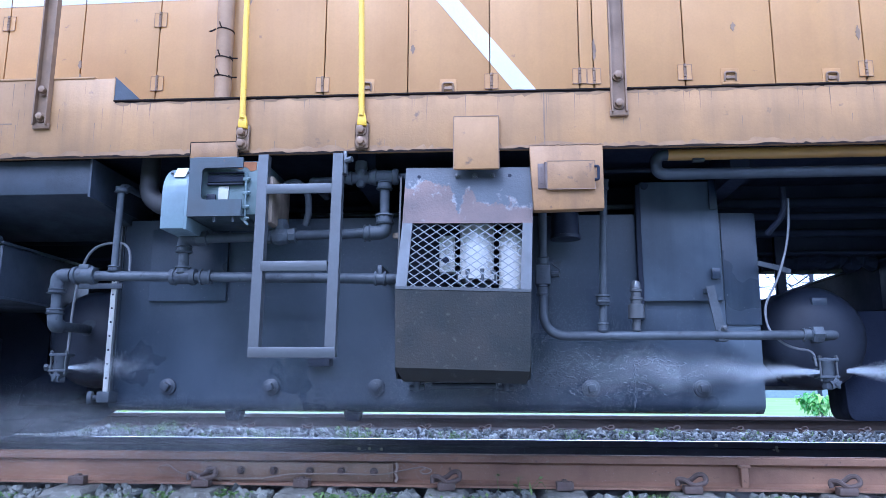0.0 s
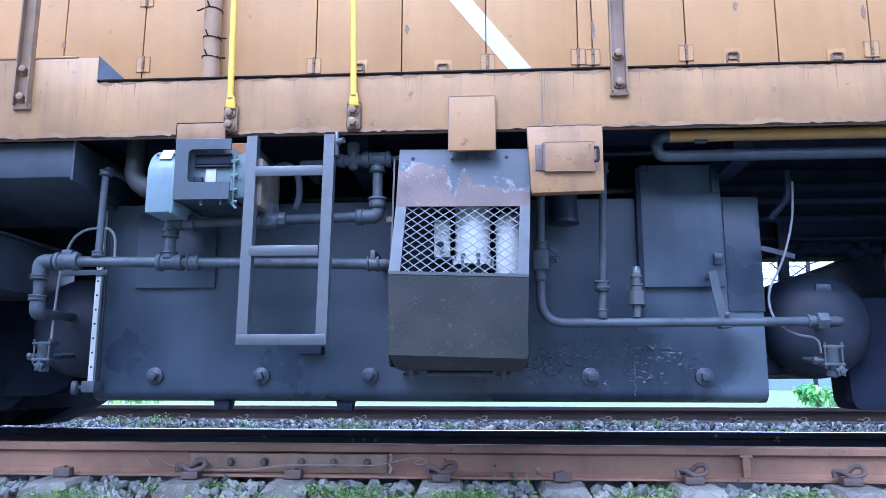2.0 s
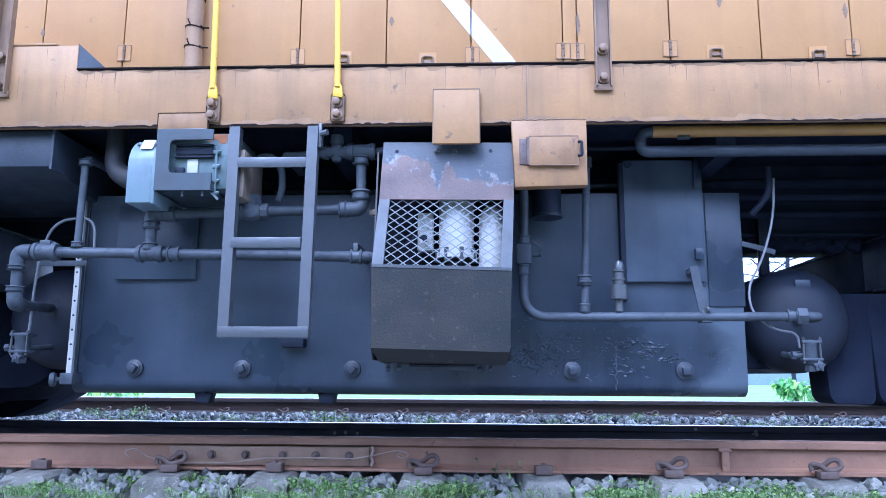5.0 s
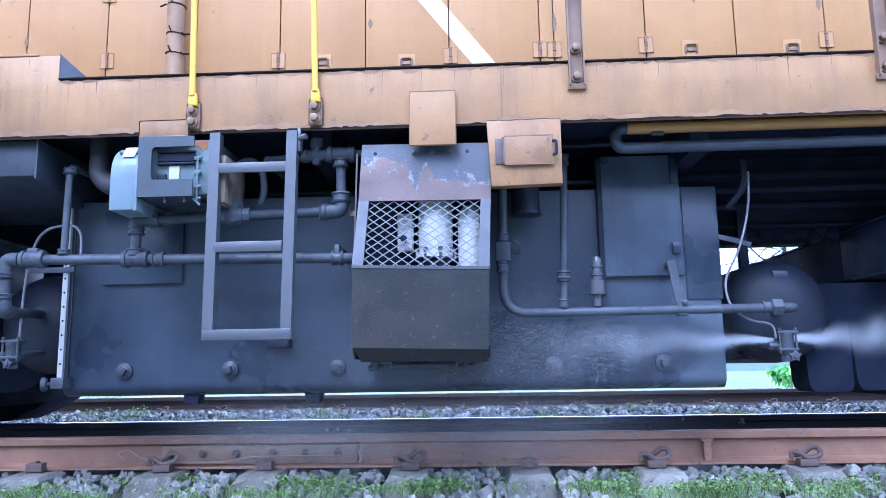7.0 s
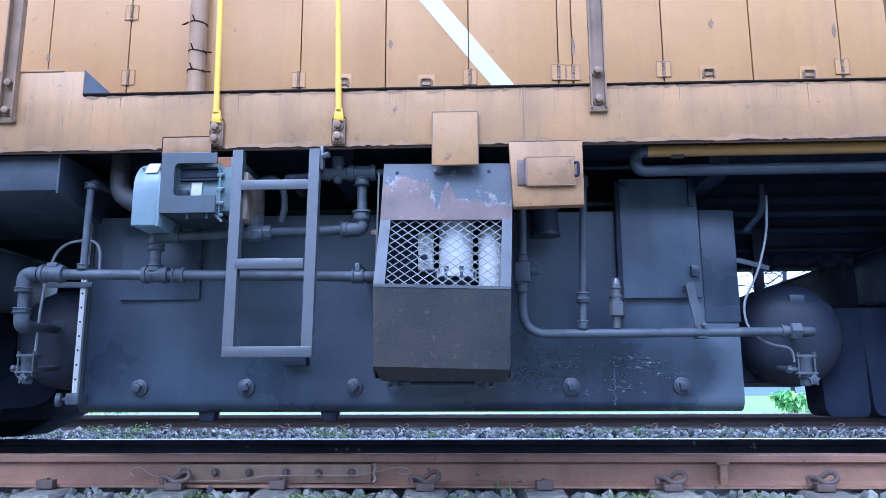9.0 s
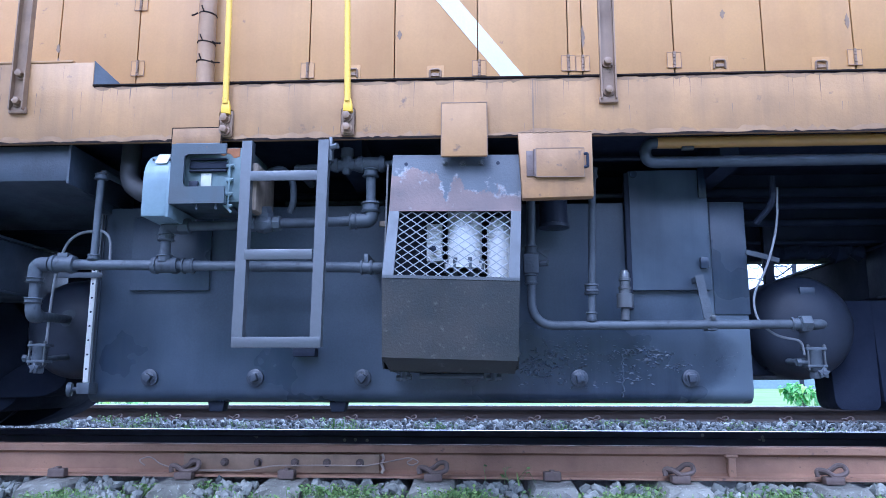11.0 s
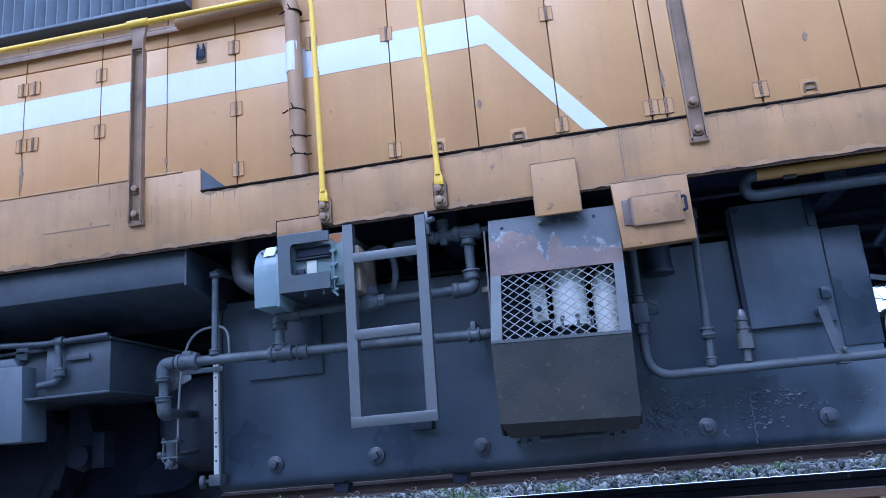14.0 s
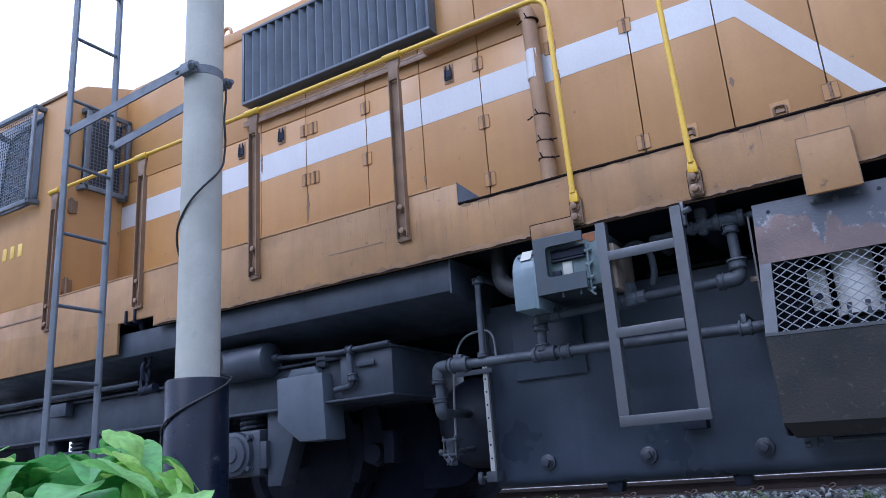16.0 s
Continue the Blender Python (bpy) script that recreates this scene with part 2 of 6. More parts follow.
def dusty(m, dust, start):
    """Pale dust on the tank's outer end, with a soft bowed edge where hands and water have wiped it off."""
    nt = m.node_tree
    bsdf = nt.nodes["Principled BSDF"]

    def calc(op, a, b=0.0, c=0.0):
        n = nt.nodes.new("ShaderNodeMath")
        n.operation = op
        for k, v in enumerate((a, b, c)):
            if isinstance(v, float):
                n.inputs[k].default_value = v
            else:
                nt.links.new(v, n.inputs[k])
        return n.outputs[0]

    tc = nt.nodes.new("ShaderNodeTexCoord")
    sep = nt.nodes.new("ShaderNodeSeparateXYZ")
    nt.links.new(tc.outputs["Object"], sep.inputs[0])
    n = nt.nodes.new("ShaderNodeTexNoise")
    n.inputs["Scale"].default_value, n.inputs["Detail"].default_value, n.inputs["Roughness"].default_value = 6.0, 7, 0.65
    nt.links.new(tc.outputs["Object"], n.inputs["Vector"])
    dz = calc("SUBTRACT", sep.outputs["Z"], 0.41)
    bow = calc("MINIMUM", calc("MULTIPLY", calc("MULTIPLY", dz, dz), 7.0), 0.13)
    edge = calc("ADD", calc("MULTIPLY_ADD", n.outputs["Fac"], 0.22, sep.outputs["X"]), bow)
    rg = nt.nodes.new("ShaderNodeMapRange")
    rg.inputs["From Min"].default_value, rg.inputs["From Max"].default_value = start, start + 0.1
    rg.inputs["To Max"].default_value = 0.8
    nt.links.new(edge, rg.inputs["Value"])
    mx = nt.nodes.new("ShaderNodeMixRGB")
    nt.links.new(rg.outputs[0], mx.inputs["Fac"])
    nt.links.new(bsdf.inputs["Base Color"].links[0].from_socket, mx.inputs["Color1"])
    mx.inputs["Color2"].default_value = (*dust, 1)
    nt.links.new(mx.outputs[0], bsdf.inputs["Base Color"])


dusty(TANKPAINT, (0.095, 0.12, 0.155), 1.71)
BLUE = mat("pale_blue_grey_paint", (0.185, 0.245, 0.275), 0.45, dark=(0.11, 0.145, 0.17), patch=8, amount=0.5, bump=0.1)
GREYBOX = mat("blue_grey_box_paint", (0.05, 0.068, 0.082), 0.45, dark=(0.04, 0.045, 0.052), patch=7, amount=0.8, streak=0.3, bump=0.15,
              speck=(0.2, 0.085, 0.035), speck_scale=9, speck_size=0.3)
GREENISH = mat("faded_green_paint", (0.125, 0.175, 0.185), 0.55, dark=(0.09, 0.115, 0.115), patch=9, amount=0.8, bump=0.15,
               speck=(0.2, 0.12, 0.07), speck_scale=9, speck_size=0.3)
DULLWHITE = mat("dull_white_enamel", (0.56, 0.56, 0.54), 0.4, dark=(0.36, 0.35, 0.33), patch=8, amount=0.4,
                speck=(0.22, 0.15, 0.1), speck_scale=14, speck_size=0.26)
LABEL = mat("paper_label", (0.55, 0.55, 0.49), 0.7, bump=0.0)
WOOD = mat("weathered_board", (0.25, 0.2, 0.15), 0.8, dark=(0.1, 0.08, 0.06), patch=12, amount=0.6, streak=0.4)
RAIL = mat("rusty_rail_steel", (0.34, 0.195, 0.122), 0.55, dark=(0.145, 0.08, 0.054), patch=2.4, amount=0.75, bump=0.3,
           speck=(0.07, 0.045, 0.04), speck_scale=22, speck_size=0.3)
FISH = mat("worn_fishplate_steel", (0.32, 0.21, 0.135), 0.58, dark=(0.13, 0.09, 0.066), patch=5, amount=0.7, streak=0.3, bump=0.35)
# darker copy of RAIL for the neighbouring track, shade put into the colour
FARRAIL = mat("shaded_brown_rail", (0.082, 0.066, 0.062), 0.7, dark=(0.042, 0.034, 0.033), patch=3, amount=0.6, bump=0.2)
# bluish sheen of the oil is put into this rail's base colour
RAILDARK = mat("dark_oily_rail", (0.11, 0.12, 0.185), 0.4, dark=(0.07, 0.078, 0.12), patch=4, amount=0.6, bump=0.2)
SHINE = mat("polished_rail_head", (0.6, 0.6, 0.6), 0.22, metal=0.95, dark=(0.4, 0.38, 0.36), patch=10, amount=0.4, bump=0.03)
CLIPMAT = mat("rusty_clip_steel", (0.125, 0.088, 0.075), 0.65, dark=(0.06, 0.045, 0.04), patch=15, amount=0.5)
CONCRETE = mat("stained_concrete", (0.235, 0.23, 0.2), 0.92, dark=(0.095, 0.092, 0.074), patch=9, amount=0.9, fine=55, bump=0.9,
               speck=(0.36, 0.36, 0.34), speck_scale=60, speck_size=0.36, spread=0.15)
MAST = mat("pale_painted_mast", (0.45, 0.452, 0.4), 0.7, dark=(0.27, 0.275, 0.24), patch=3.5, amount=0.5, streak=0.3, bump=0.25,
           speck=(0.25, 0.25, 0.24), speck_scale=16, speck_size=0.26)
SLEEVE = mat("black_plastic_sleeve", (0.006, 0.0105, 0.024), 0.36, dark=(0.004, 0.007, 0.014), patch=6, amount=0.5, bump=0.15,
             speck=(0.13, 0.15, 0.18), speck_scale=11, speck_size=0.31, spec=0.28)
LADDERGREY = mat("grey_ladder_paint", (0.14, 0.16, 0.185), 0.5, dark=(0.08, 0.09, 0.1), patch=8, amount=0.5)
WIRE = mat("grey_cable", (0.22, 0.23, 0.25), 0.6, bump=0.05)
RUSTWIRE = mat("rusty_bond_wire", (0.33, 0.26, 0.22), 0.65, bump=0.05)
RUBBER = mat("black_rubber_hose", (0.03, 0.03, 0.033), 0.7, bump=0.05)
LOUVRE = mat("dark_louvre_paint", (0.095, 0.118, 0.15), 0.42, dark=(0.05, 0.06, 0.08), patch=5, amount=0.5)
STONE = island_mat("grey_ballast_stone", [(0.085, 0.093, 0.087), (0.22, 0.226, 0.2), (0.135, 0.144, 0.133), (0.3, 0.3, 0.265), (0.06, 0.066, 0.064)], 0.9, 0.7, 45)
# ballast beyond the locomotive: open-sky light is put into these paler shades
LITSTONE = island_mat("pale_dry_ballast_stone", [(0.055, 0.062, 0.066), (0.25, 0.262, 0.25), (0.1, 0.112, 0.114), (0.48, 0.49, 0.46), (0.15, 0.165, 0.165), (0.03, 0.034, 0.038)])
LEAF = island_mat("fresh_green_leaf", [(0.08, 0.28, 0.065), (0.17, 0.44, 0.12), (0.26, 0.54, 0.15), (0.42, 0.66, 0.13)], 0.34, 0.15, 60, True)
WEED = island_mat("small_weed_leaf", [(0.09, 0.165, 0.05), (0.16, 0.265, 0.08), (0.28, 0.39, 0.115)], 0.6, 0.1, 25)
def translucent(m, share):
    """Lets light through thin leaves."""
    nt = m.node_tree
    bsdf = nt.nodes["Principled BSDF"]
    tr = nt.nodes.new("ShaderNodeBsdfTranslucent")
    mx = nt.nodes.new("ShaderNodeMixShader")
    mx.inputs[0].default_value = share
    nt.links.new(bsdf.inputs["Base Color"].links[0].from_socket, tr.inputs["Color"])
    nt.links.new(bsdf.outputs[0], mx.inputs[1])
    nt.links.new(tr.outputs[0], mx.inputs[2])
    nt.links.new(mx.outputs[0], nt.nodes["Material Output"].inputs["Surface"])


translucent(LEAF, 0.4)
translucent(WEED, 0.3)
STEM = mat("green_stem", (0.1, 0.17, 0.05), 0.6, bump=0.05)
SOIL = mat("gravel_soil", (0.2, 0.195, 0.185), 0.95, dark=(0.11, 0.105, 0.098), patch=2.5, amount=0.7, fine=25, bump=0.8,
           speck=(0.22, 0.22, 0.22), speck_scale=30, speck_size=0.4)
FIELD = mat("meadow_grass", (0.17, 0.26, 0.06), 0.9, dark=(0.1, 0.17, 0.04), patch=0.4, amount=0.6, fine=20, bump=0.6)
FARTREE = island_mat("far_foliage", [(0.1, 0.16, 0.13), (0.16, 0.22, 0.18), (0.07, 0.12, 0.1)], 0.9, 0.0, 3)
DROPLET = mat("white_spray_droplets", (0.8, 0.84, 0.88), 0.9, dark=(0.78, 0.82, 0.86), bump=0.0, spec=0.1)
translucent(DROPLET, 0.5)
YELLOWTEXT = mat("yellow_lettering", (0.75, 0.52, 0.08), 0.5, bump=0.0)


# ---- mesh helpers ----


def bx(bm, x0, x1, y0, y1, z0, z1, bev=0.0):
    """An upright box, with bevelled edges."""
    vs = [bm.verts.new((x, y, z)) for x in (x0, x1) for y in (y0, y1) for z in (z0, z1)]
    fs = [bm.faces.new([vs[i] for i in q]) for q in ((0, 1, 3, 2), (4, 6, 7, 5), (0, 4, 5, 1), (2, 3, 7, 6), (0, 2, 6, 4), (1, 5, 7, 3))]
    if bev:
        es = list({e for f in fs for e in f.edges})
        bmesh.ops.bevel(bm, geom=es, offset=bev, segments=2, affect="EDGES", profile=0.5)
    return bm


def prism(bm, outline, axis, a, b, bev=0.0):
    """An outline of (u, v) pairs drawn out along axis from a to b: u, v are the other two axes in order."""
    def put(u, v, w):
        return {"x": (w, u, v), "y": (u, w, v), "z": (u, v, w)}[axis]
    lo = [bm.verts.new(put(u, v, a)) for u, v in outline]
    hi = [bm.verts.new(put(u, v, b)) for u, v in outline]
    n = len(outline)
    fs = [bm.faces.new(lo[::-1]), bm.faces.new(hi)]
    fs += [bm.faces.new((lo[i], lo[(i + 1) % n], hi[(i + 1) % n], hi[i])) for i in range(n)]
    bmesh.ops.recalc_face_normals(bm, faces=fs)
    if bev:
        bmesh.ops.bevel(bm, geom=list({e for f in fs for e in f.edges}), offset=bev, segments=2, affect="EDGES", profile=0.5)
    return bm


def lathe(bm, profile, origin, axis, seg=20):
    """A turned body: profile of (along, radius) pairs about an axis through origin."""
    q = Vector(axis).to_track_quat("Z", "Y").to_matrix()
    o = Vector(origin)
    rings = []
    for d, r in profile:
        if r < 1e-5:
            rings.append([bm.verts.new(o + q @ Vector((0, 0, d)))])
        else:
            rings.append([bm.verts.new(o + q @ Vector((r * math.cos(2 * math.pi * k / seg), r * math.sin(2 * math.pi * k / seg), d))) for k in range(seg)])
    fs = []
    for a, b in zip(rings, rings[1:]):
        for k in range(seg):
            k2 = (k + 1) % seg
            if len(a) == 1 and len(b) > 1:
                fs.append(bm.faces.new((a[0], b[k], b[k2])))
            elif len(b) == 1 and len(a) > 1:
                fs.append(bm.faces.new((a[k2], a[k], b[0])))
            elif len(a) > 1:
                fs.append(bm.faces.new((a[k2], a[k], b[k], b[k2])))
    if len(rings[0]) > 1:
        fs.append(bm.faces.new(rings[0][::-1]))
    if len(rings[-1]) > 1:
        fs.append(bm.faces.new(rings[-1]))
    bmesh.ops.recalc_face_normals(bm, faces=fs)
    return bm


def rod(bm, a, b, r, seg=14):
    a, b = Vector(a), Vector(b)
    return lathe(bm, [(0, r), ((b - a).length, r)], a, b - a, seg)


def rounded(pts, r, n=6):
    """A way through pts with its corners rounded by r."""
    pts = [Vector(p) for p in pts]
    out = [pts[0]]
    for p, c, q in zip(pts, pts[1:], pts[2:]):
        u, v = (p - c), (q - c)
        d = min(r, u.length * 0.49, v.length * 0.49)
        s, e = c + u.normalized() * d, c + v.normalized() * d
        out += [(1 - t) ** 2 * s + 2 * t * (1 - t) * c + t * t * e for t in (k / n for k in range(n + 1))]
    return out + [pts[-1]]


def tube(bm, pts, r, seg=12):
    """A round bar along a way."""
    pts = [Vector(p) for p in pts]
    nrm, rings = None, []
    for i, p in enumerate(pts):
        t = (pts[min(i + 1, len(pts) - 1)] - pts[max(i - 1, 0)]).normalized()
        if nrm is None:
            nrm = t.orthogonal().normalized()
        nrm = (nrm - t * nrm.dot(t)).normalized()
        b = t.cross(nrm)
        rings.append([bm.verts.new(p + r * (math.cos(2 * math.pi * k / seg) * nrm + math.sin(2 * math.pi * k / seg) * b)) for k in range(seg)])
    fs = [bm.faces.new((a[k], a[(k + 1) % seg], c[(k + 1) % seg], c[k])) for a, c in zip(rings, rings[1:]) for k in range(seg)]
    fs += [bm.faces.new(rings[0][::-1]), bm.faces.new(rings[-1])]
    bmesh.ops.recalc_face_normals(bm, faces=fs)
    return bm


def hexnut(bm, at, axis, r, h):
    """A hexagon head on a washer."""
    lathe(bm, [(0, r * 1.45), (h * 0.25, r * 1.45)], at, axis, 16)
    a = Vector(at) + Vector(axis).normalized() * h * 0.2
    return lathe(bm, [(0, r), (h * 0.75, r), (h * 0.8, r * 0.8)], a, axis, 6)


def part(name, bm, material, parent=None, label="", smooth=True):
    """One mesh object out of a bmesh, under a thing or a part."""
    if isinstance(bm, bpy.types.Mesh):
        me = bm
    else:
        me = bpy.data.meshes.new(name)
        bm.normal_update()
        bm.to_mesh(me)
        bm.free()
        me.materials.append(material)
        if smooth:
            me.shade_smooth()
            me.set_sharp_from_angle(angle=radians(38))
    ob = new(name, me)
    if parent is not None:
        ob.parent = parent
        if parent.type == "EMPTY":
            ob.matrix_parent_inverse = Matrix.Translation(-parent.location)
    if label:
        ob["label"] = label
    return ob


def thing(name, at, label, category, group="", kind=""):
    ob = new(name)
    ob.empty_display_size = 0.1
    ob.location = at
    return tagged(ob, label, category, group, kind)


def B():
    return bmesh.new()


# ---- ground, tracks ----
CL = 3.934           # centre line of the locomotive's track
def ground():
    bm = B()
    ys = [-400, -60, -12, -3, 1.2, 2.4, 2.9, 3.6, 4.2, 4.9, 5.6, 6.4, 7.0, 8.5, 9.6, 11, 14, 25, 60, 400]
    zs = [-0.6, -0.5, -0.4, -0.36, -0.36, -0.37, -0.33, -0.27, -0.25, -0.22, -0.2, -0.15, -0.12, -0.12, -0.16, -0.26, -0.28, -0.28, -0.3, -0.6]
    xs = [-400, -100, -30, -10, -5, -2.5, 0, 2.5, 5, 10, 30, 100, 400]
    grid = [[bm.verts.new((x, y, z)) for x in xs] for y, z in zip(ys, zs)]
    for a, b, y in zip(grid, grid[1:], ys):
        for k in range(len(xs) - 1):
            f = bm.faces.new((a[k], a[k + 1], b[k + 1], b[k]))
            f.material_index = 1 if y >= 9.6 or y < -3 else 0
    ob = part("ground", bm, SOIL)
    ob.data.materials.append(FIELD)
    tagged(ob, "gravelly trackside soil running out into green meadow", "ground", kind="structure")


ground()


def sky_blocker():
    """An unseen wall added behind the camera to hold back light from the low sky."""
    bm = B()
    bx(bm, -60, 60, -9.3, -9.0, -0.6, 4.6, 0.02)
    tagged(part("wall_yard", bm, CONCRETE), "added unseen concrete wall that holds back low sky light", "wall", kind="structure")


sky_blocker()


def rail_outline(h=0.152):
    half = [(0.0, 0.0), (0.031, 0.0), (0.036, -0.006), (0.036, -0.034), (0.01, -0.045), (0.009, -h + 0.03), (0.03, -h + 0.018), (0.068, -h + 0.011), (0.068, -h)]
    return half[1:] + [(-u, v) for u, v in half[1:][::-1]]


def rail(y, z, dark, label):
    bm = B()
    prism(bm, [(y + u, z + v) for u, v in rail_outline()], "x", -30, 30)
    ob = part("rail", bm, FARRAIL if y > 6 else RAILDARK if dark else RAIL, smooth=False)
    tagged(ob, label, "rail", "track rails")
    bm = B()
    bx(bm, -30, 30, y - 0.027, y + 0.027, z, z + 0.0012)
    part("running_band", bm, SHINE if dark or y > 6 else RAIL, ob, "polished running surface" if dark or y > 6 else "rusty running surface")
    return ob


near_rail = rail(3.4, 0, False, "rusty brown rail with a bolted joint on concrete sleepers")
oily_rail = rail(CL * 2 - 3.4, 0, True, "dark oily rail with a polished head and pale drips")
for x, z in ((-0.9, -0.036), (-0.885, -0.043), (-0.32, -0.062), (-0.252, -0.06), (-0.177, -0.064), (2.26, -0.03), (2.272, -0.05), (2.25, -0.042), (1.9, -0.02)):
    b = B()
    lathe(b, [(0, 0.011), (0.002, 0.007)], (x, 4.4315 if z > -0.035 else 4.452, z), (0, -1, 0), 8)
    part("drip", b, LABEL, oily_rail, "pale paint drip")
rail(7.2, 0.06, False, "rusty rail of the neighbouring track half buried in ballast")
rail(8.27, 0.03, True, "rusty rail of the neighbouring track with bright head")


def joint():
    bm = B()
    prism(bm, [(3.352, -0.047), (3.362, -0.043), (3.39, -0.05), (3.39, -0.11), (3.37, -0.128), (3.352, -0.132)], "x", -0.915, 0.052, 0.002)
    fp = part("fishplate", bm, FISH, near_rail, "rusty fishplate with six bolts")
    for x in (-0.865, -0.708, -0.542, -0.361, -0.203, -0.042):
        bm = B()
        hexnut(bm, (x, 3.352, -0.083), (0, -1, 0), 0.014, 0.03)
        part("bolt", bm, CLIPMAT, fp)
    bm = B()
    bx(bm, 1.712, 1.748, 3.355, 3.39, -0.146, -0.04, 0.006)
    bx(bm, 1.7, 1.76, 3.352, 3.38, -0.05, -0.034, 0.006)
    part("weld_collar", bm, RAIL, near_rail, "thick weld collar on the rail web")
    bm = B()
    tube(bm, rounded([(-1.1, 3.335, -0.1), (-1.14, 3.34, -0.075), (-1.08, 3.345, -0.055), (-1.02, 3.33, -0.095), (-0.9, 3.325, -0.12), (-0.6, 3.322, -0.118),
                      (-0.45, 3.322, -0.095), (-0.2, 3.318, -0.092), (0.0, 3.318, -0.093), (0.12, 3.335, -0.07), (0.2, 3.345, -0.055),
                      (0.25, 3.345, -0.075), (0.21, 3.343, -0.095), (0.18, 3.343, -0.08), (0.21, 3.343, -0.065)], 0.03), 0.0032, 8)
    part("bond_wire", bm, RUSTWIRE, near_rail, "loose rusty bonding wire across the joint")
    bm = B()
    tube(bm, [(0.065, 3.35, -0.04), (0.075, 3.345, -0.06), (0.062, 3.345, -0.085), (0.075, 3.34, -0.11), (0.066, 3.33, -0.128)], 0.007, 8)
    part("bond_clip", bm, RUSTWIRE, near_rail)


joint()


def clip_mesh():
    """A spring clip bent from round bar on its shoulder."""
    bm = B()
    tube(bm, rounded([(-0.055, -0.045, 0.012), (-0.06, -0.04, 0.04), (-0.03, -0.055, 0.04), (0.0, -0.06, 0.016), (0.03, -0.058, 0.018), (0.062, -0.05, 0.03),
                      (0.058, -0.03, 0.056), (0.03, -0.025, 0.058), (0.0, -0.02, 0.03), (-0.045, -0.01, 0.022)], 0.02), 0.0105, 8)
    bx(bm, -0.035, 0.04, -0.075, -0.02, -0.016, 0.014, 0.004)
    for v in bm.verts:
        v.co = Vector((v.co.x * 1.12, v.co.y * 1.1, v.co.z * 1.12))
    me = bpy.data.meshes.new("rail_clip")
    bm.to_mesh(me)
    bm.free()
    me.materials.append(CLIPMAT)
    me.shade_smooth()
    me.set_sharp_from_angle(angle=radians(38))
    return me


def lug_mesh():
    bm = B()
    bx(bm, -0.04, 0.04, -0.055, -0.005, -0.016, 0.026, 0.005)
    bx(bm, -0.012, 0.012, -0.05, -0.01, 0.02, 0.034, 0.004)
    me = bpy.data.meshes.new("rail_lug")
    bm.to_mesh(me)
    bm.free()
    me.materials.append(CLIPMAT)
    return me


def sleeper_mesh():
    bm = B()
    half = 1.0
    sec = [(-0.12, -0.14), (0.12, -0.14), (0.105, -0.02), (0.09, 0.0), (-0.09, 0.0), (-0.105, -0.02)]
    prism(bm, sec, "y", -0.82, half, 0.006)
    bmesh.ops.subdivide_edges(bm, edges=[e for e in bm.edges if e.calc_length() > 0.07], cuts=5, use_grid_fill=True)
    for v in bm.verts:
        if v.co.z > -0.03 and v.co.y < -0.76:
            v.co.y += 0.03
            v.co.z -= 0.012
        n = noise.noise_vector(v.co * 14) * 0.008 + noise.noise_vector(v.co * 45) * 0.005
        v.co += n
    me = bpy.data.meshes.new("sleeper")
    bm.to_mesh(me)
    bm.free()
    me.materials.append(CONCRETE)
    return me


CLIP, LUG, SLEEPER = clip_mesh(), lug_mesh(), sleeper_mesh()
X_SLEEPERS = [-5.15, -4.55, -3.95, -3.35, -2.75, -2.15, -1.52, -0.885, -0.385, 0.312, 0.876, 1.462, 2.155, 2.76, 3.36, 3.96, 4.56]
HAS_LUG = {-1.52, -0.385, 0.876}
for i, x in enumerate(X_SLEEPERS):
    s = new("sleeper", SLEEPER)
    s.matrix_basis = pose(x, CL, -0.153, 0, 0, random.uniform(-1, 1))
    tagged(s, "weathered concrete sleeper bedded in ballast under the rails", "sleeper", "sleepers of the locomotive's track")
    c = new("rail_clip", LUG if x in HAS_LUG else CLIP)
    c.matrix_basis = pose(x, 3.335, -0.138, 0, 0, random.uniform(-4, 4))
    tagged(c, "rusty iron rail shoulder on a sleeper" if x in HAS_LUG else "rusty spring clip holding the rail to a sleeper", "rail clip", "rail clips")
    x += random.uniform(-0.03, 0.03)
for k in range(20):
    x = -5.5 + k * 0.595 + random.uniform(-0.02, 0.02)
    s = new("sleeper", SLEEPER)
    s.matrix_basis = pose(x, 7.735, -0.105)
    tagged(s, "concrete sleeper half buried in grey ballast", "sleeper", "sleepers of the neighbouring track")
    c = new("rail_clip", CLIP)
    c.matrix_basis = pose(x, 7.15, -0.085, 0, 0, random.uniform(-6, 6)) @ Matrix.Scale(0.8, 4)
    tagged(c, "rusty spring clip on the neighbouring rail", "rail clip", "rail clips of the neighbouring track")


